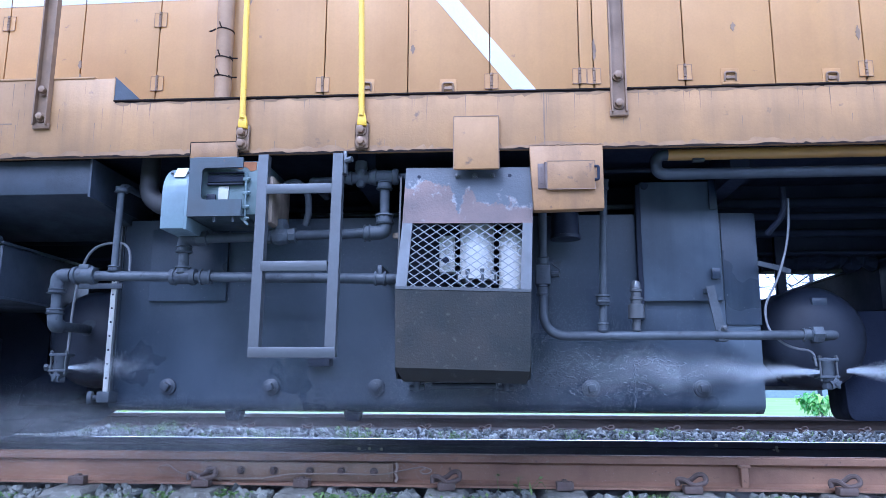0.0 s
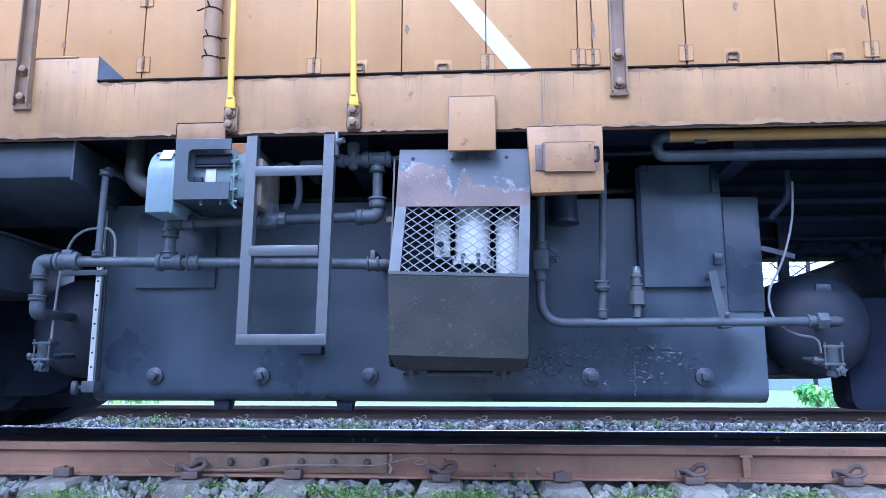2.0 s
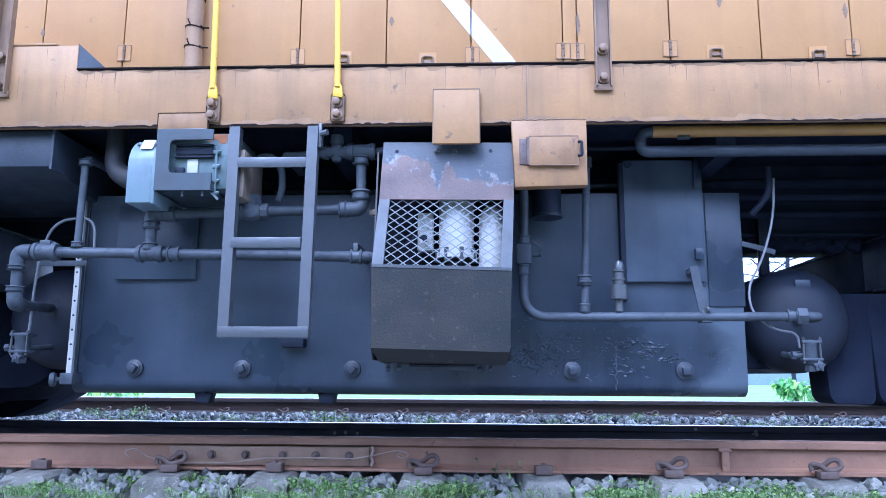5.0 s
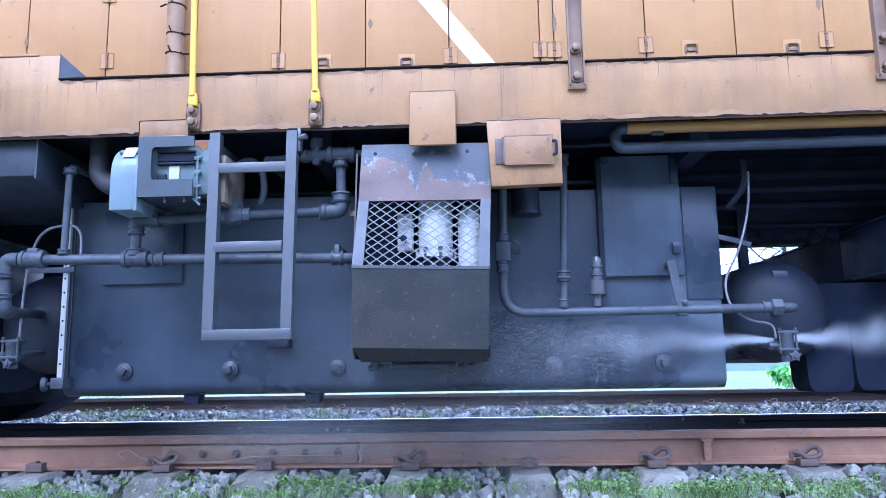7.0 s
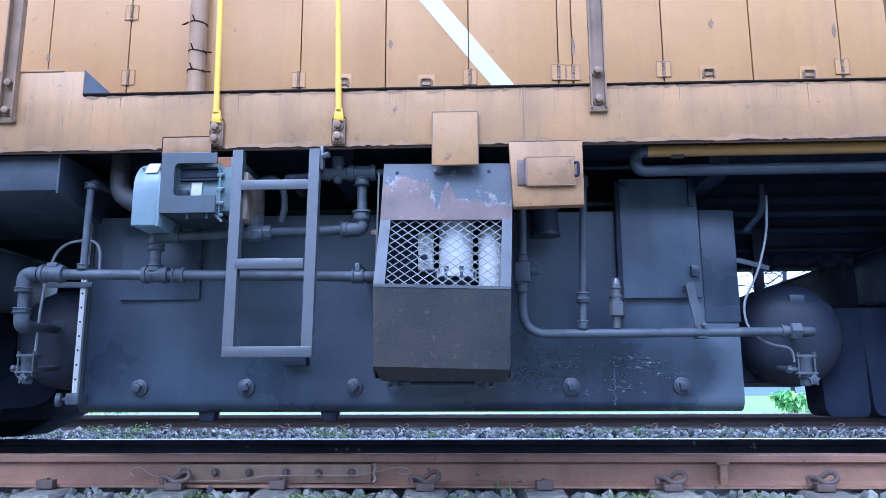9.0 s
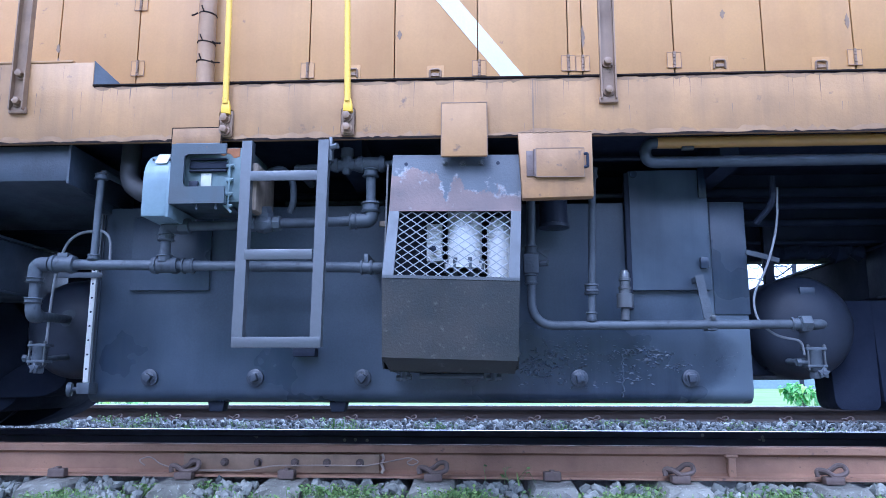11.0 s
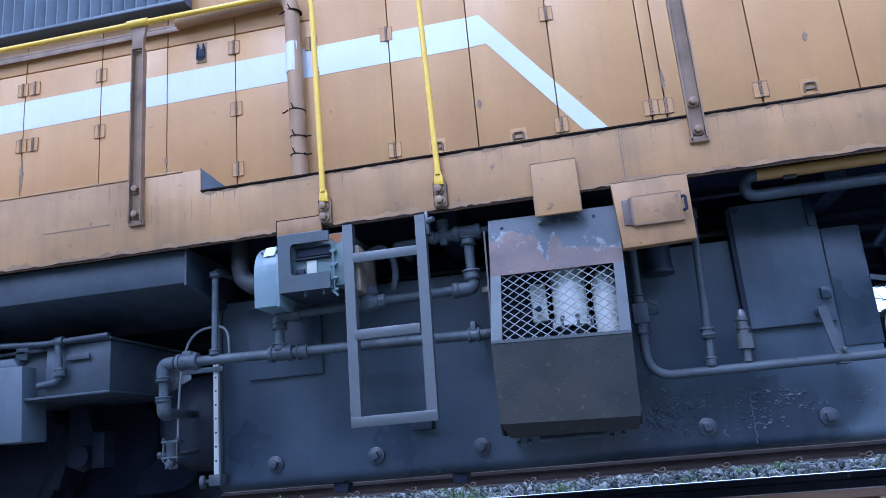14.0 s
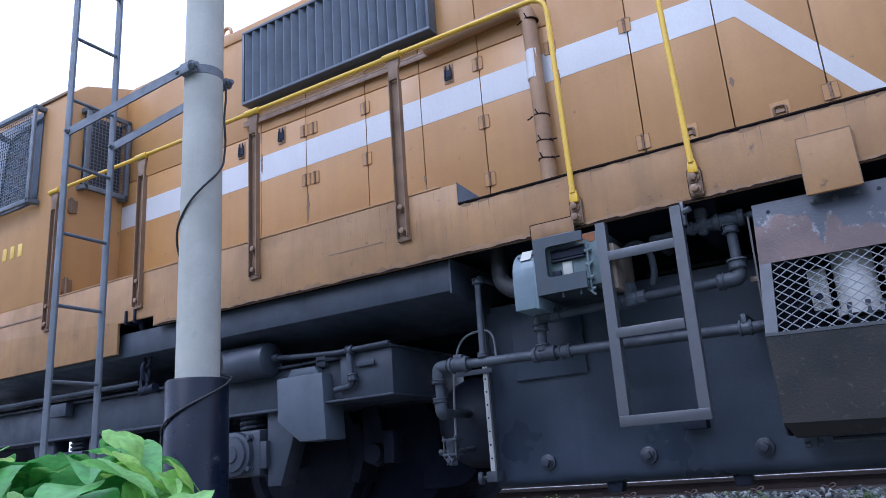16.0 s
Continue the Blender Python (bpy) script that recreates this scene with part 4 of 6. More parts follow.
def tank():
    bm = B()
    r, z0, z1, y0, y1 = 0.06, 0.212, 1.11, TY, 2 * CL - TY
    arc = [(y0 + r - r * math.cos(a), z0 + r - r * math.sin(a)) for a in [k * math.pi / 10 for k in range(6)]]
    prism(bm, [(y0, z1)] + arc + [(2 * CL - y, z) for y, z in arc[::-1]] + [(y1, z1)], "x", -1.24, 1.73)
    bx(bm, -1.245, -1.215, TY - 0.006, TY + 0.02, z0 + 0.04, z1)
    t = part("fuel_tank", bm, TANKPAINT, loco, "sooty black riveted fuel tank slung under the frame")
    for x, turn in ((-0.952, 62), (-0.467, 20), (0.02, 55), (0.5, 30), (0.98, 12), (1.462, 6)):
        bm = B()
        lathe(bm, [(0, 0.038), (0.014, 0.038), (0.017, 0.031)], (x, TY, 0.322), (0, -1, 0), 22)
        lathe(bm, [(0.012, 0.027), (0.02, 0.027), (0.022, 0.024)], (x, TY, 0.322), (0, -1, 0), 18)
        prism(bm, [(x + 0.023 * math.cos(radians(turn + q)), 0.322 + 0.023 * math.sin(radians(turn + q))) for q in (45, 135, 225, 315)], "y", TY - 0.046, TY - 0.016, 0.003)
        part("plug", bm, PLUG, t, "round drain plug with a square head")
    bm = B()
    bx(bm, 1.583, 1.737, TY - 0.008, TY - 0.0005, 0.6, 1.106, 0.002)
    part("end_plate", bm, BLACK, t, "chalky blue-black end plate of the tank")
    bm = B()
    bx(bm, 1.2, 1.222, TY - 0.045, TY - 0.001, 0.62, 1.24, 0.003)
    part("cable_trough", bm, FRAME, t, "narrow black upright trough beside the cover plate")
    bm = B()
    bx(bm, -1.07, -0.698, TY - 0.022, TY, 0.718, 1.06, 0.003)
    part("patch_plate", bm, BLACK, t)
    bm = B()
    bx(bm, 1.222, 1.57, TY - 0.03, TY, 0.706, 1.255, 0.004)
    pp = part("cover_plate", bm, COVER, t, "tall black cover plate")
    bm = B()
    bx(bm, 1.52, 1.555, TY - 0.06, TY - 0.03, 0.8, 0.85, 0.004)
    part("lug", bm, BLACK, pp)
    bm = B()
    bx(bm, 1.53, 1.565, TY - 0.045, TY - 0.03, 1.12, 1.26, 0.003)
    part("lug", bm, BLACK, pp)
    bm = B()
    rod(bm, (1.245, TY - 0.03, 1.235), (1.245, TY - 0.045, 1.235), 0.016, 12)
    part("bolt", bm, BLACK, pp)
    bm = B()
    prism(bm, [(1.475, 0.76), (1.51, 0.765), (1.545, 0.57), (1.51, 0.545)], "y", TY - 0.11, TY - 0.1)
    bx(bm, 1.482, 1.508, TY - 0.099, TY - 0.001, 0.735, 0.758, 0.003)
    bx(bm, 1.5, 1.545, TY - 0.16, TY - 0.1, 0.52, 0.57, 0.005)
    st = part("pipe_strap", bm, PIPE, t, "bent flat bar pipe support")
    bm = B()
    hexnut(bm, (1.525, TY - 0.16, 0.575), (0, -1, 0), 0.009, 0.02)
    part("bolt", bm, STEEL, st)
    bm = B()
    rs = random.Random(4)
    tube(bm, [(1.17 + rs.uniform(-0.005, 0.005), TY - rs.uniform(-0.001, 0.003), 0.24 + k * 0.009) for k in range(22)], 0.0032, 6)
    part("weld_seam", bm, BLACK, t)
    # level gauge
    bm = B()
    bx(bm, -1.23, -1.205, TY - 0.07, TY - 0.06, 0.3, 1.07, 0.002)
    g = part("level_gauge", bm, DULLWHITE, t, "white sight gauge strip with small holes")
    bm = B()
    bx(bm, -1.2, -1.193, TY - 0.075, TY - 0.055, 0.3, 1.07)
    part("gauge_rod", bm, STEEL, g)
    for k in range(11):
        bm = B()
        rod(bm, (-1.2175, TY - 0.0705, 0.36 + k * 0.064), (-1.2175, TY - 0.0715, 0.36 + k * 0.064), 0.005, 8)
        part("hole", bm, FRAME, g)
    bm = B()
    bx(bm, -1.25, -1.19, TY - 0.085, TY, 0.25, 0.3, 0.006)
    lathe(bm, [(0, 0.03), (0.012, 0.033), (0.02, 0.03)], (-1.285, TY - 0.05, 0.27), (-1, -0.3, 0), 10)
    rod(bm, (-1.285, TY - 0.05, 0.27), (-1.22, TY - 0.05, 0.275), 0.01, 8)
    part("gauge_cock", bm, PIPE, g, "small cock with a wheel handle")
    bm = B()
    bx(bm, -1.4, -1.17, TY - 0.085, TY - 0.075, 0.77, 0.795, 0.003)
    part("gauge_bracket", bm, PIPE, t, "flat bar bracket with holes")
    for x in (-0.66, -0.1):
        bm = B()
        prism(bm, [(x - 0.04, 0.216), (x + 0.04, 0.216), (x + 0.03, 0.17), (x - 0.03, 0.17)], "y", TY + 0.05, TY + 0.12, 0.005)
        part("sump", bm, FRAME, t)
    bm = B()
    rod(bm, (0.875, 2.9, 0.99), (0.875, 2.92, 1.36), 0.062, 20)
    nk = part("filler_neck", bm, FRAME, t, "dark filler pipe in front of the tank")
    bm = B()
    lathe(bm, [(0, 0.05), (0.002, 0.068), (0.016, 0.068), (0.018, 0.06)], (0.875, 2.9, 0.975), (0, 0, 1), 24)
    part("lip", bm, SOOT, nk, "worn rounded lip")
    bm = B()
    rb = random.Random(8)
    clusters = ((0.8, 0.37, 0.06, 0.035, 150, 1.0), (0.9, 0.43, 0.08, 0.04, 130, 0.8), (0.99, 0.29, 0.05, 0.018, 40, 0.9), (1.12, 0.42, 0.12, 0.05, 90, 0.6),
                (1.24, 0.44, 0.05, 0.012, 34, 1.3), (1.33, 0.41, 0.05, 0.016, 34, 1.2), (1.4, 0.37, 0.03, 0.014, 24, 1.0), (1.22, 0.34, 0.05, 0.025, 30, 1.3), (1.62, 0.39, 0.04, 0.03, 30, 0.7))
    for cx, cz, sx, sz, count, big in clusters:
        for k in range(count):
            x, z = rb.gauss(cx, sx), rb.gauss(cz, sz)
            if not (0.71 < x < 1.7 and 0.275 < z < 0.56) or min((x - 0.98) ** 2, (x - 1.462) ** 2) + (z - 0.322) ** 2 < 0.0022:
                continue
            w, h, tilt = big * rb.uniform(0.003, 0.013), big * rb.uniform(0.0018, 0.005), rb.uniform(-0.5, 0.3)
            ring = [(x + w * math.cos(q) * rb.uniform(0.5, 1.1), z + (h * math.sin(q) + w * tilt * math.cos(q)) * rb.uniform(0.6, 1.1)) for q in [m * math.pi / 3 for m in range(6)]]
            top = bm.verts.new((x, TY - big * rb.uniform(0.003, 0.007), z - h * 0.6))
            vs = [bm.verts.new((u, TY - 0.0006, v)) for u, v in ring]
            for m in range(6):
                bm.faces.new((top, vs[(m + 1) % 6], vs[m]))
    tagged(part("paint_blister", bm, BLACK, t, "blistered flaking paint patch", False), kind="stuff")


tank()


def reservoir(x, side):
    bm = B()
    lathe(bm, [(-0.005, 0.0), (0.002, 0.08), (0.02, 0.147), (0.05, 0.198), (0.085, 0.226), (0.13, 0.242), (0.16, 0.245), (1.5, 0.245)], (x, 3.14, 0.56), (0, 1, 0), 40)
    r = part("air_reservoir", bm, SOOT, loco, "black round air reservoir with dished end")
    if side > 0:
        bm = B()
        bx(bm, x - 0.035, x + 0.035, 3.16, 3.21, 0.69, 0.74, 0.004)
        part("data_plate", bm, BLACK, r)
    bm = B()
    if side > 0:
        rod(bm, (x - 0.075, 3.19, 0.4), (x - 0.075, 2.93, 0.4), 0.013, 10)
    else:
        lathe(bm, [(0, 0.045), (0.03, 0.045), (0.034, 0.034)], (x + 0.02, 3.17, 0.602), (0.2, -1, 0), 16)
    part("stub_pipe", bm, PIPE, r)
    return r


reservoir(-1.46, -1)
east = reservoir(2.06, 1)
b = B()
bx(b, 1.79, 2.0, 3.34, 3.5, 0.335, 0.5, 0.01)
bx(b, 1.9, 1.96, 3.3, 3.34, 0.36, 0.42, 0.006)
part("saddle", b, UNDER, east, "black saddle under the reservoir")
b = B()
bx(b, 1.95, 1.995, 3.36, 3.4, 0.78, 1.1, 0.004)
part("hanger", b, FRAME, east, "black flat bar hanger")
b = B()
rh = random.Random(15)
for k in range(14):
    x = 1.76 + k * 0.055
    lathe(b, [(-0.05, 0.02), (0, rh.uniform(0.035, 0.055)), (0.05, 0.02)], (x, 3.5, 0.965 + rh.uniform(-0.02, 0.02)), (1, rh.uniform(-0.3, 0.3), rh.uniform(-0.3, 0.3)), 8)
tube(b, [(1.7, 3.5, 0.95), (2.1, 3.5, 0.955), (2.6, 3.52, 0.98)], 0.035, 8)
part("lagged_pipe", b, UNDER, loco, "dark lumpy lagged pipe under the frame")


def drain_valve(x, y, z):
    bm = B()
    lathe(bm, [(-0.03, 0.022), (-0.02, 0.03), (-0.005, 0.032), (0.045, 0.032), (0.05, 0.036), (0.062, 0.036), (0.064, 0.02), (0.074, 0.02), (0.075, 0)], (x, y, z), (0, 0, 1), 14)
    bx(bm, x - 0.042, x + 0.042, y - 0.034, y + 0.034, z + 0.058, z + 0.071, 0.003)
    bx(bm, x - 0.042, x + 0.042, y - 0.034, y + 0.034, z - 0.014, z - 0.002, 0.003)
    rod(bm, (x - 0.07, y, z + 0.008), (x - 0.02, y, z + 0.008), 0.012, 10)
    lathe(bm, [(0, 0.017), (0.018, 0.017)], (x - 0.074, y, z + 0.008), (1, 0, 0), 6)
    rod(bm, (x, y, z - 0.06), (x, y, z - 0.02), 0.019, 10)
    lathe(bm, [(0, 0.024), (0.02, 0.024)], (x, y, z - 0.055), (0, 0, 1), 6)
    rod(bm, (x - 0.01, y + 0.02, z), (x - 0.01, y + 0.25, z + 0.02), 0.014, 10)
    v = part("drain_valve", bm, PIPE, loco, "small grey automatic drain valve")
    for dx in (-0.034, 0.034):
        bm = B()
        rod(bm, (x + dx, y - 0.026, z - 0.024), (x + dx, y - 0.026, z + 0.084), 0.0045, 8)
        lathe(bm, [(0, 0.008), (0.009, 0.008)], (x + dx, y - 0.026, z + 0.072), (0, 0, 1), 6)
        part("bolt", bm, STEEL, v)
    bm = B()
    star = [(x + 0.012 + (0.027 if k % 2 == 0 else 0.016) * math.cos(k * math.pi / 5 + 0.3), z - 0.036 + (0.027 if k % 2 == 0 else 0.016) * math.sin(k * math.pi / 5 + 0.3)) for k in range(10)]
    prism(bm, star, "y", y - 0.062, y - 0.05, 0.002)
    rod(bm, (x + 0.012, y - 0.068, z - 0.036), (x + 0.012, y, z - 0.036), 0.009, 8)
    part("hand_wheel", bm, PIPE, v, "small star handle")


drain_valve(-1.43, 2.92, 0.4)
drain_valve(1.962, 2.92, 0.38)


def step_ladder():
    for (xt, xb) in ((-0.409, -0.401), (-0.09, -0.092)):
        bm = B()
        n = 1
        pts_t, pts_b = (xt, 2.555, 1.288), (xb, 2.512, 0.44)
        for (dx0, dx1, dy0, dy1) in ((-0.022, 0.021, 0.0, 0.006), (0.0145, 0.0205, 0.0062, 0.045)):
            vs = []
            for x, y, z in (pts_b, pts_t):
                vs += [bm.verts.new((x + a, y + b, z)) for a, b in ((dx0, dy0), (dx1, dy0), (dx1, dy1), (dx0, dy1))]
            for q in ((0, 1, 5, 4), (1, 2, 6, 5), (2, 3, 7, 6), (3, 0, 4, 7), (0, 3, 2, 1), (4, 5, 6, 7)):
                bm.faces.new([vs[i] for i in q])
        bmesh.ops.recalc_face_normals(bm, faces=bm.faces[:])
        part("ladder_stile", bm, STEEL, loco, "grey angle steel stile of the step ladder")
    for z, y, x0, x1 in ((1.135, 2.547, -0.39, -0.112), (0.806, 2.53, -0.394, -0.118), (0.457, 2.512, -0.421, -0.073)):
        bm = B()
        bx(bm, x0, x1, y - 0.001, y + 0.006, z - 0.021, z + 0.021, 0.002)
        bx(bm, x0, x1, y + 0.006, y + 0.06, z + 0.014, z + 0.021, 0.001)
        part("ladder_rung", bm, STEEL, loco, "grey angle steel rung")
    bm = B()
    bx(bm, -0.07, -0.055, 2.56, 2.6, 1.2, 1.3, 0.003)
    rod(bm, (-0.06, 2.56, 1.255), (-0.03, 2.55, 1.26), 0.013, 8)
    part("ladder_bracket", bm, STEEL, loco)
    bm = B()
    bx(bm, -0.285, -0.185, 2.93, 3.0, 0.415, 0.452, 0.004)
    part("ladder_stay", bm, FRAME, loco)


step_ladder()


def blower():
    """Blue end housing, grey terminal box with a window, green body."""
    bm = B()
    yc, r, zb, zt = 2.66, 0.14, 0.965, 1.12
    arc = [(yc - r * math.cos(a), zt + r * 0.95 * math.sin(a)) for a in [k * math.pi / 14 for k in range(15)]]
    prism(bm, [(yc - r, zb)] + arc + [(yc + r, zb)], "x", -0.825, -0.722, 0.006)
    h = part("blower_housing", bm, BLUE, loco, "pale blue arched blower housing")
    bm = B()
    prism(bm, [(yc - r - 0.004, zb - 0.004)] + [(yc - (r + 0.004) * math.cos(a), zt + (r + 0.004) * 0.95 * math.sin(a)) for a in [k * math.pi / 14 for k in range(15)]] + [(yc + r + 0.004, zb - 0.004)], "x", -0.722, -0.708, 0.002)
    part("rim", bm, BLUE, h)
    bm = B()
    prism(bm, [(yc - 0.127, 1.19), (yc - 0.121, 1.194), (yc - 0.086, 1.238), (yc - 0.093, 1.238)], "x", -0.785, -0.735)
    dp = part("data_plate", bm, LABEL, h, "pale data plate")
    for e in (-0.795, -0.726):
        bm = B()
        hexnut(bm, (e, yc - 0.115, 1.208), (0, -0.8, 0.6), 0.005, 0.008)
        part("screw", bm, STEEL, dp)
    bm = B()
    lathe(bm, [(0, 0.062), (0.008, 0.062), (0.01, 0.05), (0.04, 0.048)], (-0.825, 2.68, 1.1), (-1, 0, 0), 20)
    part("flange", bm, BLUE, h)
    # terminal box: plate front with a rounded opening, open to the right
    x0, x1, z0, z1, y = -0.71, -0.478, 1.015, 1.265, 2.515
    a0, a1, c0, c1 = -0.655, -0.5, 1.085, 1.222
    bm = B()
    bx(bm, x0, a0, y, y + 0.012, z0, z1)
    bx(bm, a0, a1 + 0.018, y, y + 0.012, z0, c0)
    bx(bm, a0, a1 + 0.018, y, y + 0.012, c1, z1)
    for cx, cz, ex, ez in ((a0, c0, 1, 1), (a0, c1, 1, -1)):
        prism(bm, [(cx, cz), (cx + ex * 0.016, cz), (cx + ex * 0.005, cz + ez * 0.005), (cx, cz + ez * 0.016)], "y", y + 0.0005, y + 0.0115)
    bx(bm, x0, x0 + 0.01, y + 0.012, y + 0.3, z0, z1)
    bx(bm, x0, x1, y + 0.012, y + 0.3, z0, z0 + 0.01)
    g = part("terminal_box", bm, GREYBOX, loco, "blue-grey terminal box with a cut window")
    bm = B()
    bx(bm, -0.597, -0.553, y + 0.04, y + 0.0475, 1.092, 1.152, 0.002)
    part("label_tag", bm, LABEL, g, "small pale paper tag")
    # raised black bars stand in for the dark of a recessed slot
    bm = B()
    bx(bm, -0.645, -0.49, y + 0.036, y + 0.0475, 1.17, 1.2, 0.002)
    bx(bm, -0.645, -0.49, y + 0.028, y + 0.0475, 1.156, 1.164, 0.002)
    bx(bm, -0.645, -0.49, y + 0.03, y + 0.0475, 1.206, 1.213, 0.002)
    bx(bm, -0.645, -0.607, y + 0.034, y + 0.0475, 1.09, 1.118, 0.002)
    part("terminal_strip", bm, FRAME, g)
    for e in (-0.6, -0.52):
        bm = B()
        rod(bm, (e, y + 0.02, z0 - 0.022), (e, y + 0.02, z0 + 0.001), 0.006, 8)
        part("drain_stud", bm, PIPE, g)
    bm = B()
    rod(bm, (-0.476, y + 0.034, 1.0), (-0.476, y + 0.034, 1.21), 0.0045, 8)
    for z in (1.0, 1.05, 1.11, 1.17):
        bx(bm, -0.49, -0.462, y + 0.03, y + 0.046, z + 0.002, z + 0.018, 0.003)
        rod(bm, (-0.466, y + 0.026, z + 0.01), (-0.455, y + 0.026, z + 0.01), 0.006, 6)
    prism(bm, [(-0.495, 1.012), (-0.484, 1.014), (-0.455, 0.985), (-0.462, 0.98)], "y", y + 0.026, y + 0.032)
    part("hinge", bm, GREENISH, g)
    bm = B()
    bx(bm, -0.695, -0.405, 2.563, 2.86, 1.03, 1.262, 0.006)
    bd = part("blower_body", bm, GREENISH, loco, "faded blue-green box stained with rust")
    bm = B()
    rr = random.Random(12)
    prism(bm, [(-0.53 + 0.013 * k, 1.258) for k in range(8)] + [(-0.44 - 0.013 * k, 1.258 - rr.uniform(0.02, 0.05)) for k in range(7)], "y", 2.5615, 2.563)
    part("rust_stain", bm, RUSTSTAIN, bd, "orange rust bloom along the top edge", smooth=False)
    bm = B()
    bx(bm, -0.404, -0.37, 2.58, 2.84, 1.0, 1.2, 0.006)
    part("end_board", bm, WOOD, loco, "weathered brown end board")
    bm = B()
    bx(bm, -0.73, -0.522, 2.556, 2.57, 1.272, 1.348, 0.003)
    part("hanger_plate", bm, BOXPAINT, loco, "orange hanger plate welded to the sill")
    bm = B()
    bx(bm, -0.71, -0.522, 2.545, 2.556, 1.24, 1.279, 0.003)
    part("hanger_tongue", bm, GREYBOX, loco, "blue-grey tongue below the orange hanger plate")
    bm = B()
    tube(bm, rounded([(-0.99, 2.75, 1.36), (-0.985, 2.73, 1.16), (-0.89, 2.69, 1.1), (-0.82, 2.68, 1.1)], 0.1, 10), 0.042, 18)
    part("air_hose", bm, RUBBER, loco, "thick dark air hose bending into the blower")
    bm = B()
    tube(bm, rounded([(-0.37, 2.75, 1.21), (-0.31, 2.74, 1.225), (-0.265, 2.76, 1.17), (-0.262, 2.77, 1.08), (-0.28, 2.78, 1.03)], 0.05), 0.015, 10)
    part("cable_hose", bm, PIPE, loco, "grey cable hose")


RUSTSTAIN = mat("orange_rust", (0.3, 0.12, 0.04), 0.8, dark=(0.15, 0.06, 0.03), patch=20, amount=0.7)
blower()


def fitting(bm, a, b, r):
    """A short thicker sleeve with rims between two points."""
    a, b = Vector(a), Vector(b)
    n = (b - a).length
    lathe(bm, [(0, r), (n * 0.18, r * 1.12), (n * 0.2, r * 0.94), (n * 0.8, r * 0.94), (n * 0.82, r * 1.12), (n, r)], a, b - a, 14)


def left_pipes():
    y = 2.7
    bm = B()
    tube(bm, rounded([(-1.445, 3.15, 0.6), (-1.345, y, 0.58), (-1.35, y, 0.8), (0.16, y, 0.775), (0.16, 3.0, 0.775)], 0.05), 0.022, 14)
    p = part("air_pipe", bm, PIPE, loco, "grey air pipe running along the tank")
    bm = B()
    tube(bm, rounded([(-1.358, y + 0.06, 0.583), (-1.345, y, 0.58), (-1.349, y, 0.635)], 0.045), 0.031, 16)
    fitting(bm, (-1.35, y, 0.655), (-1.35, y, 0.63), 0.036)
    part("elbow", bm, PIPE, p)
    bm = B()
    tube(bm, rounded([(-1.35, y, 0.735), (-1.35, y, 0.8), (-1.29, y, 0.799)], 0.045), 0.031, 16)
    fitting(bm, (-1.35, y, 0.72), (-1.35, y, 0.742), 0.036)
    part("elbow", bm, PIPE, p)
    bm = B()
    fitting(bm, (-1.28, y, 0.8), (-1.18, y, 0.798), 0.037)
    bx(bm, -1.25, -1.205, y - 0.022, y + 0.022, 0.82, 0.846, 0.004)
    part("check_valve", bm, PIPE, p, "grey check valve body")
    bm = B()
    fitting(bm, (-0.84, y, 0.79), (-0.73, y, 0.79), 0.034)
    rod(bm, (-0.79, y, 0.79), (-0.79, y, 0.915), 0.022, 14)
    fitting(bm, (-0.79, y, 0.895), (-0.79, y, 0.925), 0.033)
    fitting(bm, (-0.79, y, 0.835), (-0.79, y, 0.8), 0.032)
    part("tee", bm, PIPE, p)
    bm = B()
    fitting(bm, (-0.71, y, 0.788), (-0.66, y, 0.788), 0.031)
    part("union", bm, PIPE, p)
    bm = B()
    fitting(bm, (0.05, y, 0.777), (0.1, y, 0.776), 0.03)
    bx(bm, 0.065, 0.085, y - 0.025, y + 0.3, 0.79, 0.83, 0.003)
    part("union", bm, PIPE, p)
    bm = B()
    tube(bm, rounded([(-1.1, y, 0.8), (-1.095, y, 1.205), (-1.095, 2.95, 1.21)], 0.04), 0.0155, 12)
    fitting(bm, (-1.1, y, 0.815), (-1.1, y, 0.84), 0.026)
    fitting(bm, (-1.095, y, 1.17), (-1.095, y, 1.195), 0.027)
    part("riser_pipe", bm, PIPE, p)
    # upper branch
    bm = B()
    tube(bm, rounded([(-0.79, y, 0.9), (-0.79, y, 0.956), (0.09, y, 0.976), (0.085, y, 1.21)], 0.05), 0.0215, 14)
    u = part("air_pipe", bm, PIPE, loco, "grey air pipe with a check valve")
    bm = B()
    lathe(bm, [(0, 0.03), (0.004, 0.034), (0.03, 0.034), (0.034, 0.03), (0.04, 0.036), (0.07, 0.044), (0.1, 0.036), (0.106, 0.03), (0.11, 0.034), (0.136, 0.034), (0.14, 0.03)], (-0.435, y, 0.965), (1, 0, 0.02), 8)
    lathe(bm, [(0, 0.034), (0.03, 0.034), (0.034, 0.03), (0.056, 0.026)], (-0.362, y, 0.985), (0, -0.25, 1), 6)
    part("check_valve", bm, PIPE, u, "cast grey check valve")
    bm = B()
    tube(bm, rounded([(-0.79, y, 0.905), (-0.79, y, 0.958), (-0.735, y, 0.9585)], 0.045), 0.031, 16)
    part("elbow", bm, PIPE, u)
    bm = B()
    lathe(bm, [(0, 0.03), (0.003, 0.035), (0.045, 0.035), (0.048, 0.03)], (-0.735, y, 0.9585), (1, 0, 0.02), 8)
    part("union", bm, PIPE, u, "octagon union nut")
    bm = B()
    tube(bm, rounded([(0.02, y, 0.974), (0.09, y, 0.976), (0.088, y, 1.03)], 0.045), 0.031, 16)
